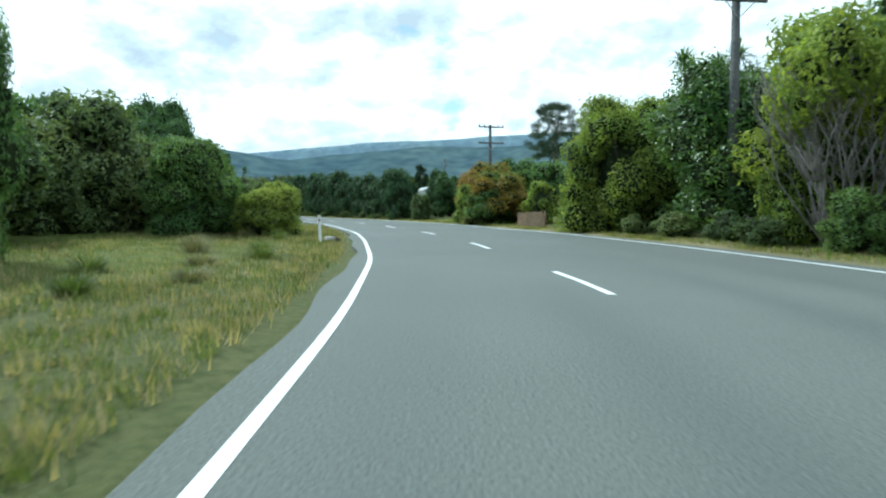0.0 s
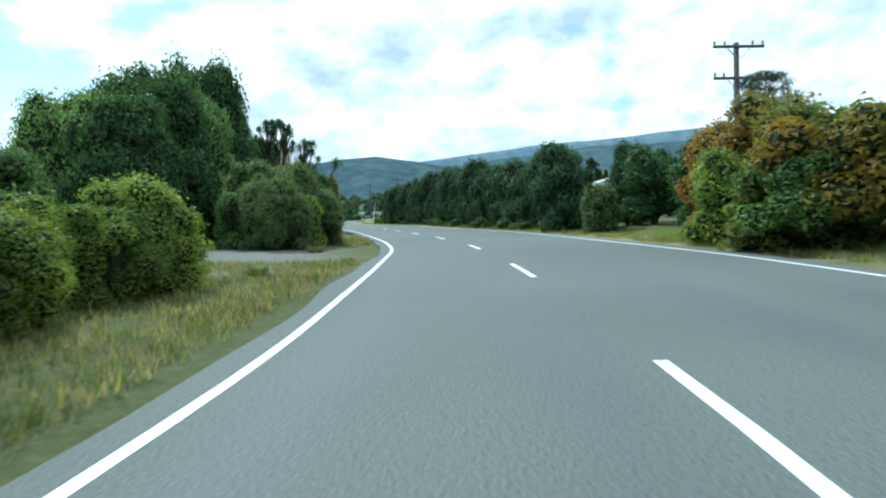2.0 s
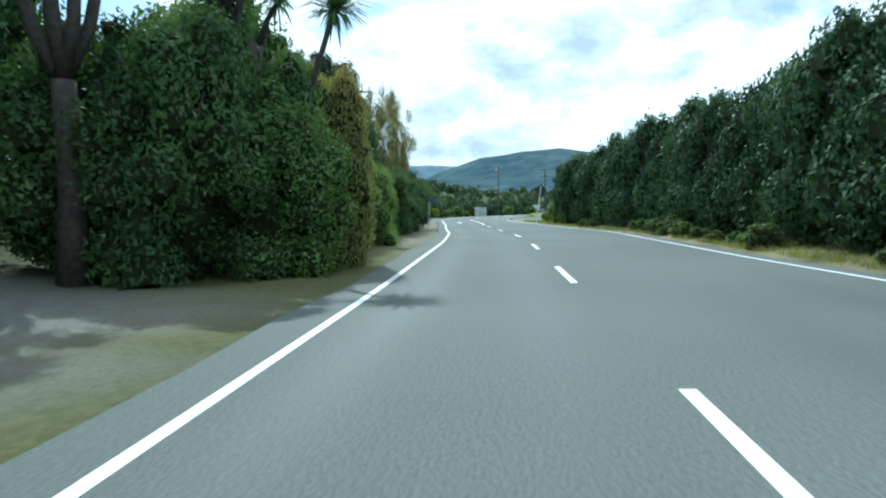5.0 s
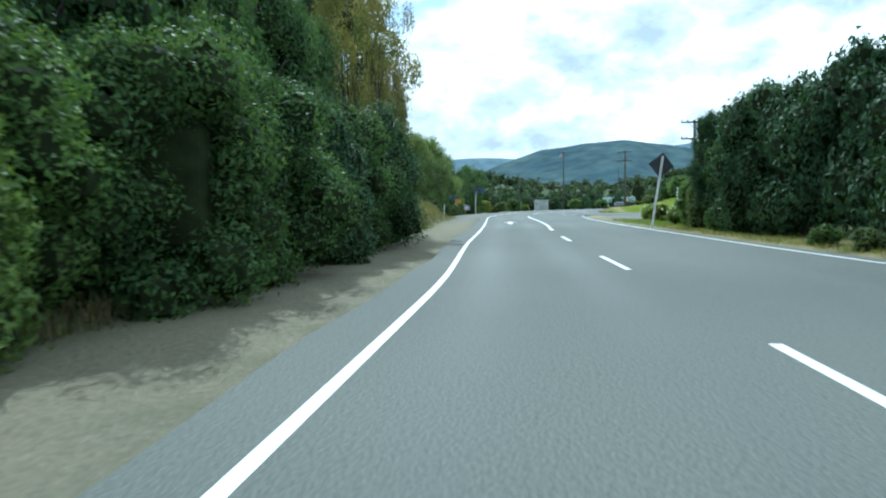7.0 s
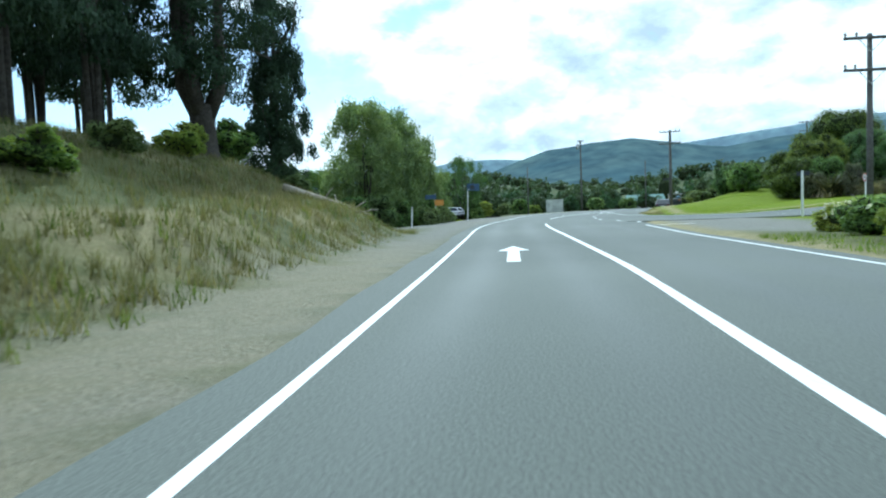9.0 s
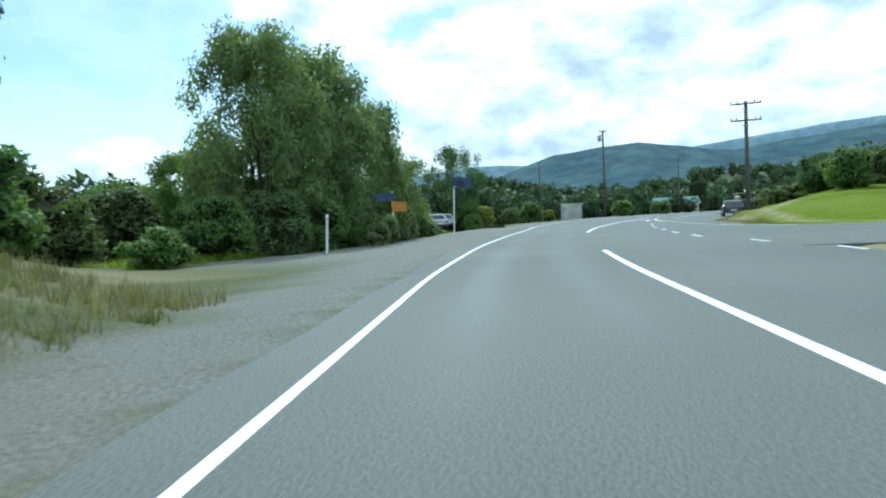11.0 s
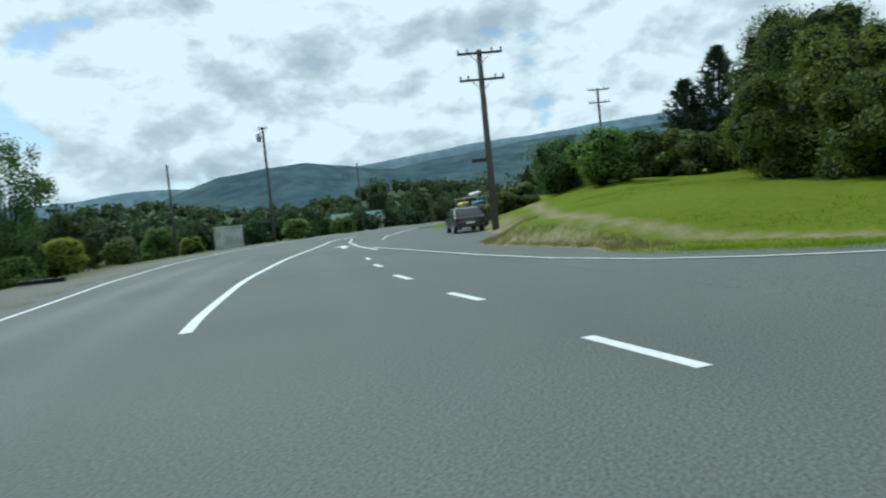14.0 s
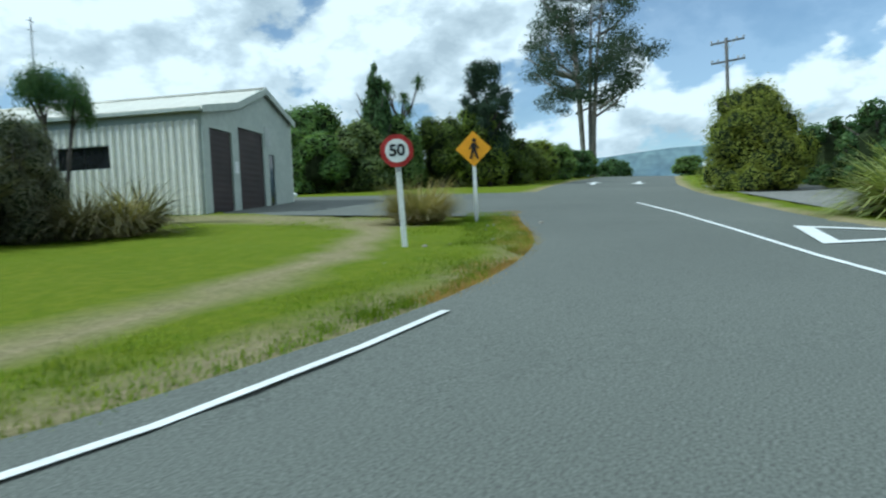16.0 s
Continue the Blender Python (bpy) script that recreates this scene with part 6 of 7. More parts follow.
g.prism([(-0.04, 0.15), (-0.13, 0.0), (-0.10, -0.02), (-0.03, 0.09)], 0, 0.006, m0)
part("walking_symbol", g, "black", t)

t = thing("warning_sign", facing(-35.7, 123.4, -60, 170, -8.5), "diamond warning sign seen from behind on a leaning post", "road sign")
g = Geo()
sign_post(g, 0, -0.08, 3.40, 0.09)
part("post", g, "paint_white", t)
g = Geo()
g.prism([(0.58, 0), (0, 0.58), (-0.58, 0), (0, -0.58)], -0.02, 0.0, pose(0, -0.14, 2.98, 90))
part("diamond", g, "sign_back", t)

t = thing("name_sign", facing(-45.1, 162.3, -30, 180, 0), "white post with a narrow road-name blade seen edge-on", "road sign")
g = Geo()
sign_post(g, 0, 0, 2.75, 0.1)
part("post", g, "paint_white", t)
g = Geo()
g.box(-0.5, -0.07, 2.45, 0.5, -0.05, 2.72)
part("name_blade", g, "sign_back", t)

t = thing("blue_sign", facing(-78.0, 177.5, -62, 160, 2), "blue rectangular services sign on a tall white post", "road sign")
g = Geo()
sign_post(g, 0, 0.06, 3.75, 0.09)
part("post", g, "paint_white", t)
g = Geo()
g.box(-0.1, -0.02, 3.1, 1.2, 0.01, 3.85)
part("panel", g, "sign_blue", t)
part("round_symbol", disc(0.24, -0.026, -0.03, 3.48, 24, 0.45), "sign_back", t)
g = Geo()
g.box(-0.04, -0.035, 3.2, 0.16, -0.03, 3.25)
part("bar", g, "paint_white", t)

t = thing("billboard", facing(-74.3, 166.5, -60, 152), "small roadside board in blue and orange half hidden by willows", "sign")
g = Geo()
sign_post(g, 0.0, 0.07, 2.7, 0.09)
part("post", g, "paint_white", t)
g = Geo()
g.box(-0.9, -0.02, 2.22, 0.06, 0.02, 2.62)
part("blue_panel", g, "sign_blue", t)
g = Geo()
g.box(-0.06, -0.02, 1.66, 0.72, 0.02, 2.16)
part("orange_panel", g, "sign_orange", t)


def marker_post(x, y, h=0.95):
    t = thing("marker_post", pose(x, y, ground_at(x, y) - 0.03, rng.uniform(-2, 2), rng.uniform(-3, 3), rng.uniform(0, 90)), "slim white roadside marker post", "marker post", "marker posts")
    g = Geo()
    g.box(-0.05, -0.025, 0, 0.05, 0.025, h)
    bevelled(part("post", g, "paint_white", t), 0.015)
    g = Geo()
    g.box(-0.025, -0.03, h - 0.2, 0.025, -0.026, h - 0.12)
    part("reflector", g, "sign_red", t)


marker_post(-4.15, 23.3, 0.95)
marker_post(-69.8, 157.0, 1.5)
x, yy = off_right(31.0, 1.5)
marker_post(x, yy, 0.9)

t = thing("culvert_pipe", pose(-3.85, 23.85, ground_at(-3.85, 23.85) + 0.05, 0, 0, 30), "short grey concrete culvert pipe end beside the marker post", "pipe")
ring = [(0.13 * math.cos(k * math.pi / 10), 0.13 * math.sin(k * math.pi / 10)) for k in range(20)]
g = Geo()
n = 20
g.add([(x * f, y, z * f) for y, f in ((-0.5, 1.0), (-0.5, 0.78), (0.5, 0.78), (0.5, 1.0)) for x, z in ring],
      [(a * n + k, a * n + (k + 1) % n, ((a + 1) % 4) * n + (k + 1) % n, ((a + 1) % 4) * n + k) for a in range(4) for k in range(n)])
part("barrel", g, "gravel", t, smooth=True)

# pale fallen trunk on the crest of the bank
a, b = Vector((-59.1, 139.9, ground_at(-59.1, 139.9) + 0.12)), Vector((-60.6, 136.4, ground_at(-60.6, 136.4) + 0.16))
t = thing("fallen_log", Matrix.Translation(a), "pale bare fallen trunk lying on the dry bank", "log")
g = Geo()
d = b - a
g.tube([(0, 0, 0), d * 0.35 + Vector((0.05, 0, 0.02)), d * 0.7, d], [0.06, 0.11, 0.14, 0.15], 10)
part("trunk", g, "bark_pale", t, smooth=True)
for f, v in ((0.2, (0.3, 0.5, 0.35)), (0.4, (-0.4, 0.3, 0.45)), (0.55, (0.35, 0.2, 0.5)), (0.1, (0.5, 0.5, 0.1))):
    g = Geo()
    q = d * f
    g.tube([q, q + Vector(v) * 0.6 + Vector((0, 0, 0.05)), q + Vector(v)], [0.04, 0.03, 0.012], 7)
    part("branch_stub", g, "bark_pale", t, smooth=True)

# leaning picket fence beside the autumn bushes
t = thing("picket_fence", pose(4.98, 39.2, ground_at(4.98, 39.2), 0, 0, 290.9), "old brown close-boarded paling fence sloping beside the road", "fence")
for i in range(20):
    g = Geo()
    h = 0.80 + 0.02 * math.sin(i * 2.7) + 0.006 * i
    g.box(-0.074, -0.012, -0.05, 0.074, 0.012, h, pose(0.16 * i - 1.55, 0, 0, 0, rng.uniform(-1.2, 1.2) + (9 if i == 19 else 0), 0))
    part("paling", g, "fence_wood", t)
for z in (0.2, 0.6):
    g = Geo()
    g.box(-1.62, 0.012, z - 0.04, 1.55, 0.06, z + 0.04)
    part("rail", g, "fence_wood", t)
for x in (-1.57, 0.0, 1.5):
    g = Geo()
    g.box(x - 0.05, 0.06, -0.1, x + 0.05, 0.16, 0.86)
    part("fence_post", g, "fence_wood", t)


# ---------------------------------------------------------------- the steel shed with its two roller doors
def shed():
    ax, ay = -36.3, 189.9
    turn = math.degrees(math.atan2(2.7, 8.1))
    t = thing("steel_shed", pose(ax, ay, 0, 0, 0, turn), "pale corrugated steel shed with brown roller doors and a lean-to bay", "shed")
    w, lean, apex, length, z0 = 8.1, 2.5, 5.25, 17.0, 1.35
    ze, zk, za, zr = 5.40, 5.92, 6.95, 6.0

    # ribbed long wall, in upright sheets
    def ribbed(u0, u1, za0, zb0, along):
        g = Geo()
        n = max(2, int(round((u1 - u0) / 0.28)))
        top, low = [], []
        for i in range(n):
            a = u0 + (u1 - u0) * i / n
            s = (u1 - u0) / n
            for f, d in ((0, 0.0), (0.44, 0.0), (0.54, 0.09), (0.9, 0.09)):
                top.append(along(a + f * s, d, zb0))
                low.append(along(a + f * s, d, za0))
        top.append(along(u1, 0, zb0))
        low.append(along(u1, 0, za0))
        k = len(top)
        g.add(low + top, [(i, i + 1, k + i + 1, k + i) for i in range(k - 1)])
        return g

    side = lambda u, d, z: (-d, u, z)
    for u0, u1, za0, zb0 in ((0.05, 3.5, z0, 5.02), (3.5, 5.6, z0, 3.52), (3.5, 5.6, 4.34, 5.02), (5.6, length, z0, 5.02)):
        part("wall_sheet", ribbed(u0, u1, za0, zb0, side), "shed_steel", t)
    # the eave's cast shade, built as a darker strip along the wall top
    g = Geo()
    g.box(-0.02, 0.05, 5.0, 0.05, length, 5.36)
    part("eave_band", g, "trim_green", t)
    g = Geo()
    g.box(-0.02, 3.46, 3.48, 0.02, 5.64, 3.54)
    g.box(-0.02, 3.46, 4.32, 0.02, 5.64, 4.38)
    g.box(-0.02, 3.46, 3.5, 0.02, 3.52, 4.36)
    g.box(-0.02, 5.58, 3.5, 0.02, 5.64, 4.36)
    win = part("window", g, "trim_green", t, "long narrow dark window in the corrugated wall")
    for u in (3.52, 4.56):
        g = Geo()
        g.box(0.04, u, 3.54, 0.06, u + 1.02, 4.32)
        part("pane", g, "window_dark", win)
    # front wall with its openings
    # gable panels darker than the side sheets: shade put into their colour
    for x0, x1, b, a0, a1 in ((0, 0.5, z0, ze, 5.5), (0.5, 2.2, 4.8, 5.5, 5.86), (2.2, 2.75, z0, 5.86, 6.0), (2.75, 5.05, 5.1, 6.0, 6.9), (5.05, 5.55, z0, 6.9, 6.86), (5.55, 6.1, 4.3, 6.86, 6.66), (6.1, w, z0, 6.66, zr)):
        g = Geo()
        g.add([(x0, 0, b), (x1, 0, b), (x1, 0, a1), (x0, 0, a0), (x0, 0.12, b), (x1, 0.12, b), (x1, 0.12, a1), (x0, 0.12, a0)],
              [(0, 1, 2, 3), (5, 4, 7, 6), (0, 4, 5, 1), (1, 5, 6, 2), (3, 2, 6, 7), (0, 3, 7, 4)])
        part("front_panel", g, "trim_green", t, "grey-green gable cladding, its shade put into the colour")
    for x0, x1, zt in ((0.5, 2.2, 4.8), (2.75, 5.05, 5.1)):
        g = Geo()
        rows = []
        for i in range(34):
            z = z0 + (zt - z0) * i / 33
            rows.append([(x0, 0.07 + 0.005 * (i % 2), z), (x1, 0.07 + 0.005 * (i % 2), z)])
        d = part("roller_door", ribbon(rows, 0), "door_brown", t, "closed dark brown slatted roller door")
        g.box(x0, 0.03, z0 + 0.45, x1, 0.06, z0 + 0.53)
        part("bottom_rail", g, "black", d)
    g = Geo()
    g.box(5.57, 0.04, z0, 6.08, 0.08, 4.28)
    d = part("side_door", g, "window_dark", t, "narrow dark personnel door")
    g = Geo()
    g.tube([(5.66, 0.0, 3.4), (5.66, 0.04, 3.4)], [0.03, 0.03], 8)
    part("handle", g, "steel", d)
    g = Geo()
    g.box(5.2, -0.02, 4.6, 5.75, 0.0, 5.4)
    part("notice", g, "tank_grey", t, "small pale notice board on the gable wall")
    g = Geo()
    g.box(2.32, -0.03, 3.3, 2.6, 0.0, 3.75)
    part("meter_box", g, "paint_white", t)
    g = Geo()
    g.box(w, 0, z0, w + 0.06, length, zr - 0.05)
    g.box(0, length, z0, w, length + 0.06, 5.3)
    part("rear_walls", g, "shed_steel", t)
    # roof sheets
    for (x0, za0), (x1, zb0) in (((-0.18, ze - 0.02), (lean, zk)), ((lean - 0.02, zk + 0.05), (apex, za)), ((apex, za), (w + 0.18, zr - 0.08))):
        g = Geo()
        n = 40
        rows = []
        for i in range(n + 1):
            y = -0.15 + (length + 0.3) * i / n
            d = 0.02 * (i % 2)
            rows.append([(x0, y, za0 + d), (x1, y, zb0 + d)])
        part("roof_sheet", ribbon(rows, 0.05), "roof_steel", t)
    g = Geo()
    g.tube([(apex, -0.15, za + 0.02), (apex, length + 0.15, za + 0.02)], [0.09, 0.09], 8)
    part("ridge_cap", g, "roof_steel", t, smooth=True)
    g = Geo()
    g.box(-0.3, -0.1, ze - 0.12, -0.16, length + 0.1, ze - 0.01)
    part("gutter", g, "trim_green", t)
    # barge boards
    for a, b in (((-0.18, ze), (lean, zk)), ((lean, zk), (apex, za)), ((apex, za), (w + 0.18, zr - 0.06))):
        g = Geo()
        g.add([(a[0], -0.19, a[1] - 0.2), (b[0], -0.19, b[1] - 0.2), (b[0], -0.19, b[1] + 0.06), (a[0], -0.19, a[1] + 0.06),
               (a[0], -0.14, a[1] - 0.2), (b[0], -0.14, b[1] - 0.2), (b[0], -0.14, b[1] + 0.06), (a[0], -0.14, a[1] + 0.06)],
              [(0, 1, 2, 3), (5, 4, 7, 6), (3, 2, 6, 7), (0, 4, 5, 1), (0, 3, 7, 4), (1, 5, 6, 2)])
        part("barge_board", g, "trim_green", t)
    g = Geo()
    g.tube([(1.5, 7.5, 5.6), (1.5, 7.5, 9.6)], [0.035, 0.03], 8)
    for z in (9.45, 9.1):
        g.tube([(1.3, 7.5, z), (1.7, 7.5, z)], [0.015, 0.015], 6)
    part("aerial", g, "steel", t, "tall thin radio aerial on the roof")
    g = Geo()
    g.tube([(1.5, 9.6, 5.6), (1.5, 9.6, 8.4)], [0.012, 0.008], 6)
    part("aerial", g, "steel", t)
    g = Geo()
    g.box(0, 0.05, 0.2, w, length, z0 + 0.3)
    part("slab", g, "concrete", t)


shed()
tagged(part("forecourt", apron(FORECOURT, 26), "asphalt"), "sealed grey forecourt before the shed", "forecourt", kind="structure")
tagged(part("entrance", apron(ENTRANCE, 20), "gravel"), "gravel entrance beside the side road", "driveway", kind="structure")

# give-way triangle and lane arrows on the side road
g = Geo()
tri_out = [(-37.0, 171.9), (-40.4, 171.4), (-37.9, 168.2)]
cx, cy = sum(p[0] for p in tri_out) / 3, sum(p[1] for p in tri_out) / 3
tri_in = [(cx + (x - cx) * 0.72, cy + (y - cy) * 0.72) for x, y in tri_out]
zt = [max(0.0, ground_at(*p)) + 0.03 for p in tri_out + tri_in]
v = [(*p, z) for p, z in zip(tri_out + tri_in, zt)]
g.add(v, [(0, 1, 4, 3), (1, 2, 5, 4), (2, 0, 3, 5)])
g.add([(x, y, z - 0.004) for x, y, z in v], [(3, 4, 1, 0), (4, 5, 2, 1), (5, 3, 0, 2)])
tagged(part("give_way_triangle", g, "paint_white"), "hollow white give-way triangle painted on the road", "road marking", "road markings", "structure")
arrow((-7.8, 184.3), (-1.8, 185.7), 0.55, 0.16, True)
arrow((-1.8, 182.4), (-7.7, 181.3), 0.55, 0.16, True)


# ---------------------------------------------------------------- vehicles
def car(x, y, yaw, paint, label, roof_load=False):
    t = thing("parked_car", pose(x, y, max(0.0, ground_at(x, y)) + 0.0, 0, 0, yaw), label, "car")
    prof = [(-2.05, 0.32), (-2.12, 0.55), (-2.05, 0.86), (-1.86, 0.95), (-1.3, 1.38), (-0.9, 1.44), (0.3, 1.43), (1.0, 0.98), (1.95, 0.82), (2.12, 0.6), (2.1, 0.3)]
    bm = bmesh.new()
    rows = []
    for k, s in ((-0.84, 0.94), (-0.80, 1.0), (0.80, 1.0), (0.84, 0.94)):
        row = []
        for px, pz in prof:
            inset = 1 - 0.16 * max(0, (pz - 0.95)) / 0.5
            row.append(bm.verts.new((k * inset, px * (0.99 if s < 1 else 1.0), pz * (0.995 if s < 1 else 1))))
        rows.append(row)
    n = len(prof)
    for a, b in zip(rows, rows[1:]):
        for i in range(n - 1):
            bm.faces.new((a[i], a[i + 1], b[i + 1], b[i]))
    for r in (rows[0], rows[-1]):
        bm.faces.new(r if r is rows[-1] else r[::-1])
    bm.faces.new([r[0] for r in rows][::-1] + [])
    bm.normal_update()
    me2 = bpy.data.meshes.new("body")
    bm.to_mesh(me2)
    bm.free()
    me2.materials.append(M[paint])
    ob = bevelled(part("body", me2, paint, t), 0.04)
    def glass(name, pts):
        g = Geo()
        g.add(pts + [(p[0], p[1], p[2] - 0.01) for p in pts], [tuple(range(len(pts))), tuple(range(2 * len(pts) - 1, len(pts) - 1, -1))])
        return part(name, g, "glass_dark", t)
    glass("rear_window", [(-0.62, -1.83, 0.99), (0.62, -1.83, 0.99), (0.56, -1.36, 1.36), (-0.56, -1.36, 1.36)])
    glass("windscreen", [(-0.64, 1.0, 1.0), (0.64, 1.0, 1.0), (0.56, 0.36, 1.42), (-0.56, 0.36, 1.42)])
    for s in (-1, 1):
        for a, b in ((-1.25, -0.35), (-0.28, 0.75)):
            glass("side_window", [(s * 0.832, a, 0.97), (s * 0.832, b, 0.97), (s * 0.745, min(b - 0.05, 0.3), 1.37), (s * 0.745, max(a, -1.0), 1.37)])
        g = Geo()
        g.box(s * 0.68 - 0.10, -2.13, 0.68, s * 0.68 + 0.10, -2.05, 0.82)
        part("tail_light", g, "tail_red", t)
        g = Geo()
        g.box(s * 0.92 - 0.08, 0.68, 0.95, s * 0.92 + 0.08, 0.8, 1.08)
        part("wing_mirror", g, paint, t)
        for wy in (-1.3, 1.32):
            g = Geo()
            g.tube([(s * 0.66, wy, 0.31), (s * 0.70, wy, 0.31), (s * 0.84, wy, 0.31), (s * 0.87, wy, 0.31)], [0.27, 0.31, 0.31, 0.27], 20)
            wheel = part("tyre", g, "black", t)
            g = Geo()
            g.tube([(s * 0.86, wy, 0.31), (s * 0.885, wy, 0.31)], [0.19, 0.17], 16)
            part("rim", g, "steel", wheel)
    g = Geo()
    g.box(-0.24, -2.14, 0.52, 0.24, -2.12, 0.63)
    part("number_plate", g, "paint_white", t)
    g = Geo()
    g.box(-0.82, -2.16, 0.34, 0.82, -2.04, 0.5)
    bevelled(part("bumper", g, "sign_back", t), 0.03)
    return t


car(-66.3, 205.4, 16, "car_dark", "dark hatchback parked on the roadside")
# trailer ahead of it, loaded with boats
t = thing("boat_trailer", pose(-66.3, 210.6, 0.0, 0, 0, 18), "loaded trailer with yellow and blue kayaks on a rack", "trailer")
g = Geo()
g.box(-0.8, -1.6, 0.45, 0.8, 1.6, 0.9)
bevelled(part("tray", g, "sign_back", t), 0.02)
for s in (-1, 1):
    g = Geo()
    g.tube([(s * 0.85, 0, 0.3), (s * 1.0, 0, 0.3)], [0.3, 0.3], 18)
    part("wheel", g, "black", t)
    for y in (-1.3, 1.3):
        g = Geo()
        g.tube([(s * 0.75, y, 0.9), (s * 0.75, y, 2.1)], [0.03, 0.03], 8)
        part("rack_post", g, "steel", t)
for y in (-1.3, 1.3):
    for z in (1.5, 2.1):
        g = Geo()
        g.tube([(-0.9, y, z), (0.9, y, z)], [0.03, 0.03], 8)
        part("rack_bar", g, "steel", t)
g = Geo()
g.box(-0.7, -1.5, 0.9, 0.75, 1.2, 1.4)
bevelled(part("cargo", g, "sign_back", t), 0.1)
for x, z, mat in ((-0.55, 1.72, "kayak_yellow"), (0.45, 1.72, "kayak_blue"), (0.3, 2.32, "paint_white"), (0.55, 1.25, "cargo_orange")):
    g = Geo()
    ks = (-1.9, -1.5, -0.8, 0, 0.8, 1.5, 1.9)
    g.tube([(x, k, z + 0.05 * abs(k)) for k in ks], [0.03, 0.11, 0.19, 0.21, 0.19, 0.11, 0.03], 14)
    g.v = [(px, py, z + (pz - z) * (0.6 if pz > z else 1.0)) for px, py, pz in g.v]
    part("kayak", g, mat, t, smooth=True)
car(-89.0, 190.0, 60, "car_silver", "silver car parked among the bushes")
car(-92.4, 196.4, 55, "car_silver", "silver car parked among the bushes")

# ---------------------------------------------------------------- small buildings far ahead
t = thing("water_tank", pose(-99.6, 244.0, ground_at(-99.6, 244) - 0.2, 0, 0, 25) @ Matrix.Diagonal((0.8, 0.8, 0.86, 1)), "pale grey squarish water tank beside the road", "tank")
g = Geo()
g.prism([(2.1 * math.copysign(abs(math.cos(a)) ** 0.35, math.cos(a)), 1.7 * math.copysign(abs(math.sin(a)) ** 0.35, math.sin(a))) for a in [k * math.pi / 16 for k in range(32)]], 0, 3.4)
part("shell", g, "tank_grey", t)
g = Geo()
g.prism([(2.2 * math.copysign(abs(math.cos(a)) ** 0.35, math.cos(a)), 1.8 * math.copysign(abs(math.sin(a)) ** 0.35, math.sin(a))) for a in [k * math.pi / 16 for k in range(32)]], 3.4, 3.55)
part("lid", g, "house_wall", t)


def house(x, y, yaw, w, d, h, label, roof="house_roof"):
    z = ground_at(x, y) - 0.2
    t = thing("house", pose(x, y, z, 0, 0, yaw), label, "house")
    g = Geo()
    g.box(-w / 2, -d / 2, 0, w / 2, d / 2, h)
    part("wall", g, "house_wall", t)
    g = Geo()
    e = 0.4
    g.add([(-w / 2 - e, -d / 2 - e, h), (w / 2 + e, -d / 2 - e, h), (w / 2 + e, d / 2 + e, h), (-w / 2 - e, d / 2 + e, h), (-w / 2 - e, 0, h + 1.5), (w / 2 + e, 0, h + 1.5)],
          [(0, 1, 5, 4), (2, 3, 4, 5), (0, 4, 3), (1, 2, 5), (0, 3, 2, 1)])
    part("roof", g, roof, t)
    for k in (-0.28, 0.22):
        g = Geo()
        g.box(k * w - 0.6, -d / 2 - 0.03, 0.9, k * w + 0.6, -d / 2 + 0.02, 2.0)
        win = part("window", g, "trim_green", t)
        g = Geo()
        g.box(k * w - 0.52, -d / 2 - 0.045, 0.98, k * w + 0.52, -d / 2 - 0.032, 1.92)
        part("pane", g, "window_dark", win)
    g = Geo()
    g.box(-0.45, -d / 2 - 0.04, 0, 0.45, -d / 2 + 0.02, 2.0)
    part("door", g, "sign_back", t)


house(-93.5, 281, 25, 8, 5, 2.2, "small white house with a teal roof among trees")
house(-2.4, 98, 100, 9, 6, 2.4, "white house glimpsed between the roadside trees", "tank_grey")
g = Geo()
g.box(-0.9, -0.14, 0, 0.9, 0.14, 0.18)
tagged(part("drain_kerb", g, "black", m=pose(-82.6, 190.6, 0.0, 0, 0, 25)), "dark drain edge on the gravel shoulder", "kerb")
t = thing("letter_box", pose(27, 181.3, ground_at(27, 181.3) - 0.05, 0, 0, 10), "small white letter box on a post", "letter box")
g = Geo()
g.box(-0.06, -0.06, 0, 0.06, 0.06, 1.1)
part("post", g, "fence_wood", t)
g = Geo()
g.box(-0.3, -0.2, 1.1, 0.3, 0.2, 1.6)
part("box", g, "paint_white", t)


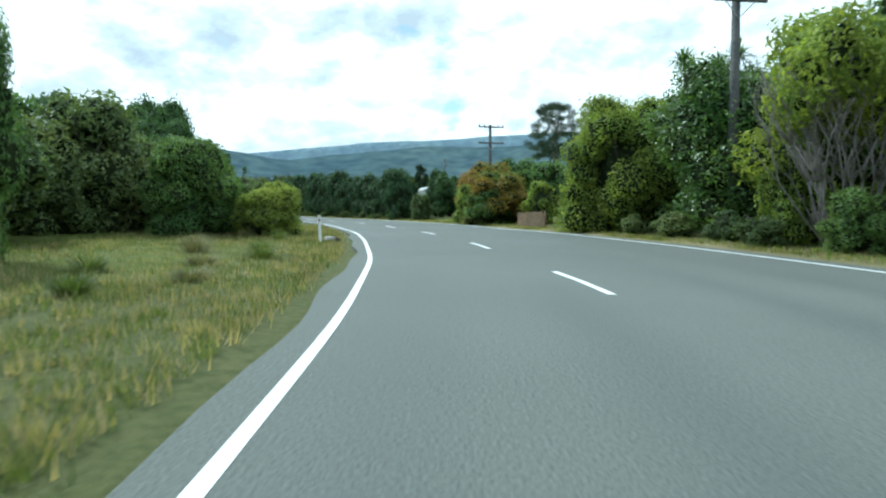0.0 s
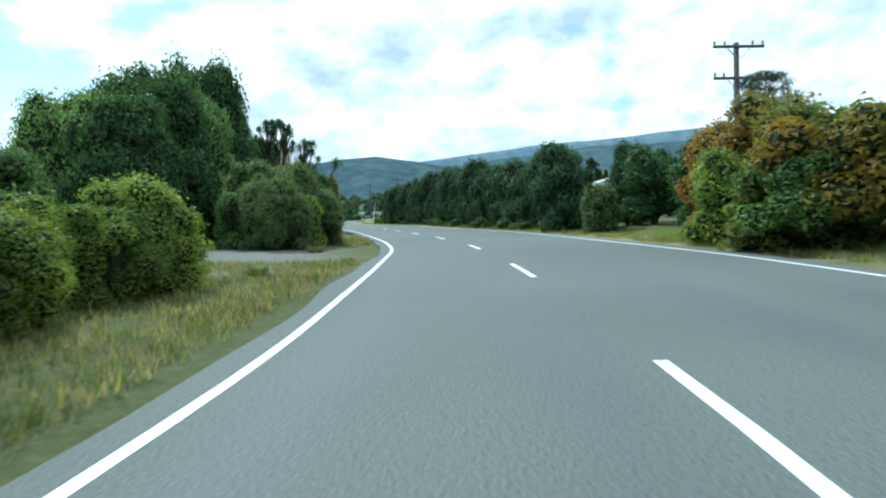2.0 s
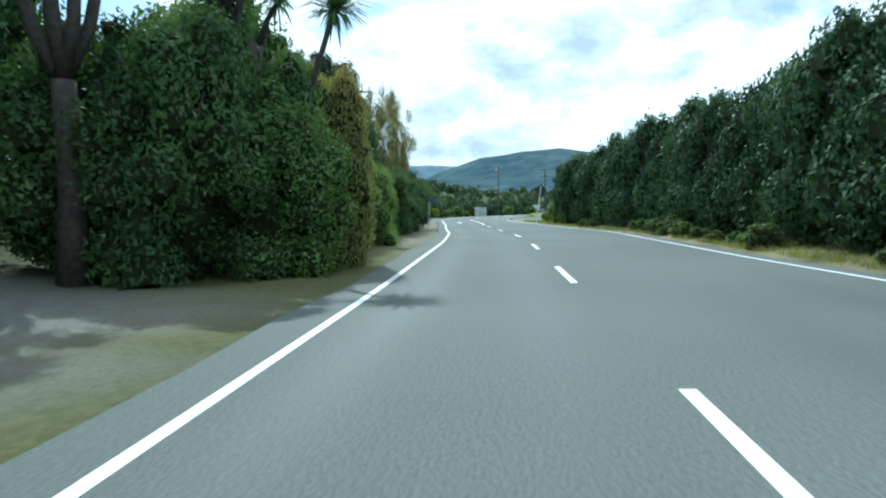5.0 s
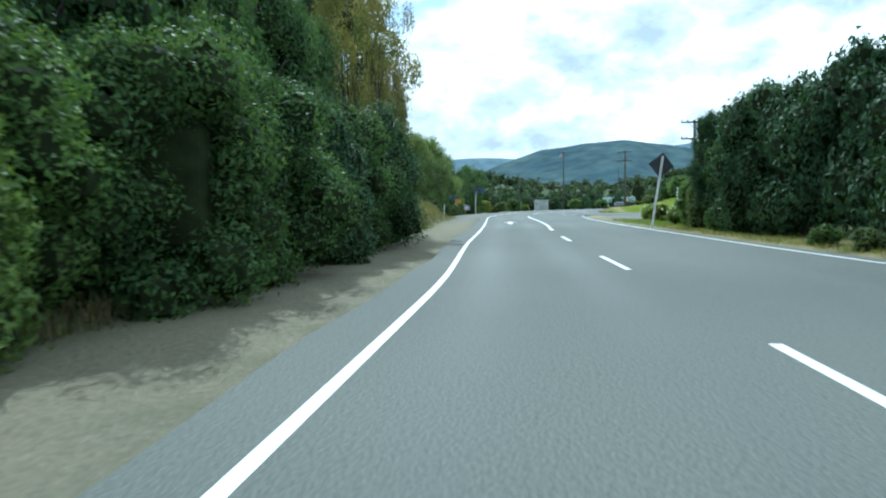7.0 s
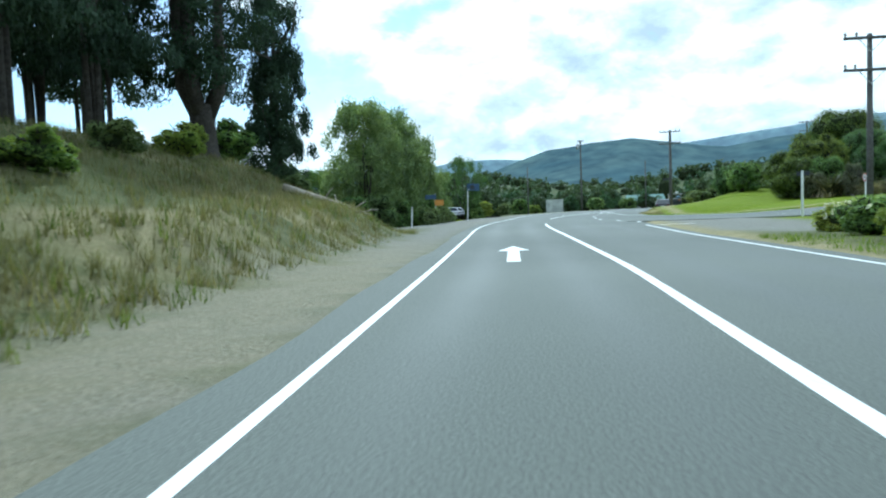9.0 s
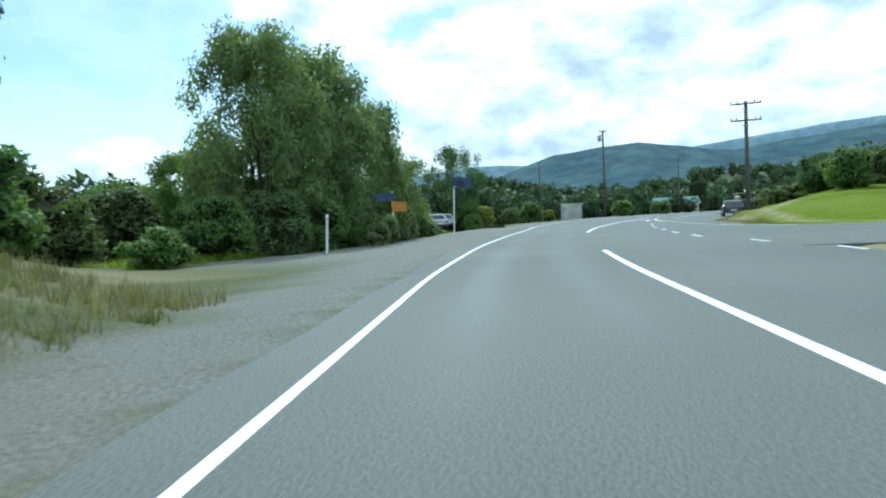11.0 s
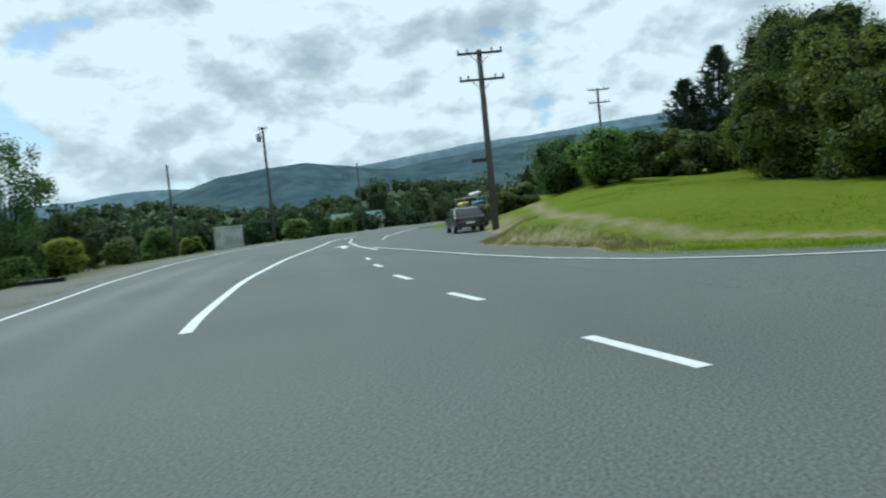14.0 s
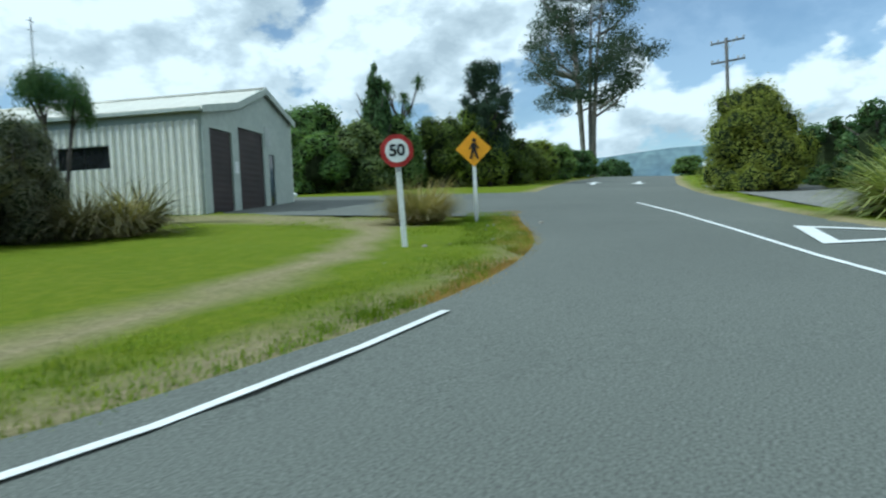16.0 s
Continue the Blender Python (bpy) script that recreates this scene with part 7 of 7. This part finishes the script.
# ---------------------------------------------------------------- woods that nobody could count
def woods(name, spots, mat, seed, label, leaf=0.5, per=200, low=1.0):
    """Many trees as one mesh: each a lumpy crown of leaves round a core coloured dark for shade."""
    rnd = np.random.default_rng(seed)
    pos, nrm, cores_v, cores_f = [], [], [], []
    shapes = [blobs_for("bush" if k % 3 else "round", seed + k, 16) for k in range(5)]
    for n, (x, y, w, h) in enumerate(spots):
        c, r = shapes[n % 5]
        foot, size = np.array([x, y, ground_at(x, y) - 0.1 * h]), np.array([w, w, h * low])
        a = rnd.uniform(0, 6.28)
        turn = np.array([[math.cos(a), -math.sin(a), 0], [math.sin(a), math.cos(a), 0], [0, 0, 1]])
        pick = rnd.integers(0, len(c), per)
        d = unit(rnd.normal(0, 1, (per, 3)) + np.array([0, 0, 0.35]))
        p = (c[pick] + d * r[pick][:, None] * rnd.uniform(0.8, 1.15, (per, 1))) @ turn.T
        pos.append(foot + p * size)
        nrm.append(d)
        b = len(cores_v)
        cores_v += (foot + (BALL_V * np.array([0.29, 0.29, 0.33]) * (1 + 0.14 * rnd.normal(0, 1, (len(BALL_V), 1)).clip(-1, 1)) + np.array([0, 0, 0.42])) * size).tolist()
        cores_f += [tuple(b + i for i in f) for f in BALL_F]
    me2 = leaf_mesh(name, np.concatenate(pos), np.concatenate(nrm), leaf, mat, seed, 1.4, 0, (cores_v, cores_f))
    return tagged(new(name, me2), label, "woods", kind="stuff")


rw = np.random.default_rng(21)


def scatter(n, x0, x1, y0, y1, w0, w1, ok):
    out = []
    while len(out) < n:
        x, y = rw.uniform(x0, x1), rw.uniform(y0, y1)
        if ok(x, y):
            w = rw.uniform(w0, w1)
            out.append((x, y, w, w * rw.uniform(0.75, 1.25)))
    return out


far_left = lambda x, y: x < float(edge_left(min(max(y, -60), 300))) - (16 if y < 190 else 12) and not (120 < y < 165 and x > -95)
far_right = lambda x, y: x > float(edge_right(min(max(y, -60), 300))) + 16
clear = lambda x, y: far_left(x, y) and math.hypot(x + 93.5, y - 281) > 8 and math.hypot(x + 87.4, y - 285) > 7 and math.hypot(x + 99.6, y - 244) > 5
woods("woodland", scatter(110, -130, -15, -40, 120, 5, 8, far_left), "leaf_mid", 1, "mixed native woodland behind the roadside trees", 0.55, 260)
woods("woodland", scatter(95, -128, -84, 158, 300, 3.5, 6, clear), "leaf_far", 2, "mixed woodland beyond the gravel shoulder", 0.45, 750, 1.05)
woods("woodland", scatter(70, -128, -84, 162, 300, 3, 5.5, clear), "leaf_conifer", 3, "dull green scrub and trees across the valley", 0.42, 700, 1.0)
woods("woodland", scatter(130, -200, -120, 120, 330, 5, 8, far_left), "leaf_far", 10, "dark trees further across the valley", 0.9, 170, 1.25)
woods("woodland", scatter(90, 16, 90, -30, 125, 5, 8, far_right), "leaf_dark", 4, "dark woodland behind the hedge", 0.8, 180)
woods("woodland", scatter(150, -95, 0, 290, 470, 5, 8, lambda x, y: True), "leaf_far", 5, "woodland across the valley floor", 0.6, 480, 1.3)
woods("woodland", scatter(80, -70, -10, 240, 300, 4, 7, lambda x, y: x > -62 + (y - 240) * 0.4), "leaf_far", 6, "dark trees behind the lawn", 0.5, 460, 0.9)
woods("woodland", scatter(60, -40, 60, 105, 160, 4, 6, lambda x, y: x > float(edge_right(y)) + 15 and y < 158), "leaf_dark", 8, "dark trees behind the houses' gardens", 0.7, 180)
woods("far_forest", scatter(900, -900, 300, 400, 1150, 12, 20, lambda x, y: True), "leaf_far", 7, "continuous dark forest on the foothills", 3.0, 90, 0.75)
woods("far_forest", scatter(260, -420, 60, 400, 800, 8, 14, lambda x, y: True), "leaf_conifer", 17, "dark green conifers on the foothills", 1.9, 110, 0.8)
woods("far_forest", scatter(230, -900, -200, -100, 430, 12, 22, lambda x, y: True), "leaf_far", 9, "continuous dark forest on the valley floor", 3.4, 90, 1.0)


# ---------------------------------------------------------------- grass
def tufts(name, spots, mat, label, seed, high=0.28, n=5, width=0.02):
    rnd = np.random.default_rng(seed)
    xy = np.repeat(np.array(spots), n, axis=0) + rnd.normal(0, 0.09, (len(spots) * n, 2))
    z = ground(xy[:, 0], xy[:, 1])
    a = rnd.uniform(0, 6.28, len(xy))
    hgt = high * rnd.uniform(0.5, 1.3, len(xy))
    lean = rnd.uniform(0.1, 0.8, len(xy)) * hgt
    base = np.stack([xy[:, 0], xy[:, 1], z - 0.03], 1)
    side = np.stack([-np.sin(a), np.cos(a), 0 * a], 1) * width
    tip = base + np.stack([lean * np.cos(a), lean * np.sin(a), hgt], 1)
    v = np.stack([base - side, base + side, tip], 1).reshape(-1, 3)
    tris = np.arange(len(v)).reshape(-1, 3).tolist()
    me2 = bpy.data.meshes.new(name)
    me2.from_pydata(v.tolist(), [], tris)
    me2.materials.append(M[mat])
    return tagged(new(name, me2), label, "grass", kind="stuff")


rg = np.random.default_rng(31)


def verge(n, y0, y1, d0, d1, left=True):
    y = rg.uniform(y0, y1, n)
    d = d0 + (d1 - d0) * rg.uniform(0, 1, n) ** 1.3
    x = edge_left(y) - d / 0.87 if left else edge_right(y) + d / 0.87
    keep = ~((y > 45) & (y < 55) & left) & ~((y > 67) & (y < 76) & left)
    return np.stack([x, y], 1)[keep]


tufts("verge_grass", verge(7500, 2, 64, 0.75, 9), "verge_blade", "rough dull green grass on the roadside verge", 1, 0.14, 9, 0.01)
tufts("verge_grass", verge(5200, 2, 64, 0.7, 8), "dry_grass", "dry grass on the roadside verge", 2, 0.16, 8, 0.01)
tufts("bank_grass", verge(7000, 76, 146, 3.0, 15), "bank_blade", "dry dull brown grass on the bank", 3, 0.32, 8, 0.012)
tufts("bank_grass", verge(1900, 76, 144, 2.8, 14), "verge_blade", "green grass on the bank", 4, 0.24, 8, 0.014)
tufts("verge_grass", verge(3600, 8, 125, 1.1, 2.6, False), "dry_grass", "dry grass along the road's edge", 5, 0.14, 7, 0.01)
tufts("verge_grass", verge(2600, 8, 140, 1.1, 3.2, False), "grass_blade", "green grass along the road's edge", 6, 0.15, 7, 0.01)
tufts("shoulder_grass", verge(2200, 150, 195, 8.5, 13), "grass_blade", "rough grass beyond the gravel", 7, 0.3, 7, 0.014)
t0 = rg.uniform(0, 1, 2600)
cx = np.interp(t0, np.linspace(0, 1, len(corner_line)), [p[0] for p in corner_line])
cy = np.interp(t0, np.linspace(0, 1, len(corner_line)), [p[1] for p in corner_line])
o = rg.uniform(0.7, 2.6, len(t0))
gpx, gpy = cx + 0.55 * o, cy + 0.83 * o
free = (gpx - edge_right(gpy)) * 0.87 > (1.5 * bump01(gpy, 177, 182) + 3.4 * bump01(gpy, 187, 198)) + 0.7
cby = rg.uniform(180.5, 199, 900)
cbx = edge_right(cby) + ((1.5 * bump01(cby, 177, 182) + 3.4 * bump01(cby, 187, 198)) + 0.75 + 1.1 * rg.uniform(0, 1, 900) ** 1.5) / 0.87
tufts("corner_grass", np.stack([cbx, cby], 1), "bank_blade", "dry rough grass and earth on the cut corner bank", 12, 0.15, 9, 0.01)
tufts("corner_grass", np.stack([gpx, gpy], 1)[free], "grass_blade", "rough grass on the corner bank", 8, 0.08, 9, 0.008)
lx, ly = rg.uniform(-60, -30, 16000), rg.uniform(177.5, 203, 16000)
keep = (ly > np.interp(lx, SIDE_X, SIDE_NORTH) + 0.9) & (lx < -36 + (203 - ly) * 0.0) & (dist_line(lx, ly, PATH_LINE) > 0.8)
tufts("lawn_grass", np.stack([lx, ly], 1)[keep], "grass_blade", "short mown lawn grass", 9, 0.05, 7, 0.008)
sx0 = rg.uniform(-48, -34, 1500)
tufts("sign_grass", np.stack([sx0, side_mid(sx0)[0] + side_mid(sx0)[1] + rg.uniform(0.2, 1.6, 1500)], 1), "grass_blade", "grass round the sign posts", 10, 0.1, 9, 0.008)

fx = rg.uniform(-47, -33, 2600)
fy = side_mid(fx)[0] + side_mid(fx)[1] + 0.05 + 0.75 * rg.uniform(0, 1, 2600) ** 1.6
tufts("dry_fringe", np.stack([fx, fy], 1), "dry_fringe", "short dry orange-brown grass along the road's edge", 11, 0.06, 9, 0.007)
stones = rg.uniform(0, 1, (9, 3))
for u, v, k in stones.tolist():
    x, y = -46 + 9 * u, 176.2 + 1.3 * u + 1.2 * v
    g = Geo()
    s = 0.03 + 0.04 * k
    g.tube([(0, 0, -0.01), (0, 0, s * 0.5), (0, 0, s)], [s, s * 0.9, s * 0.4], 7)
    part_ob = part("pebble", g, "stone", m=pose(x, y, ground_at(x, y), 0, 0, 360 * k))
    tagged(part_ob, "small pale pebble lying in the verge grass", "pebble", "verge pebbles")
g = Geo()
g.tube([(0, 0, -0.03), (0, 0, 0.12), (0, 0, 0.26)], [0.26, 0.28, 0.12], 9)
tagged(part("white_stone", g, "paint_white", m=pose(-23.0, 197.2, ground_at(-23.0, 197.2), 0, 0, 20)), "whitewashed stone marking the forecourt's edge", "stone")
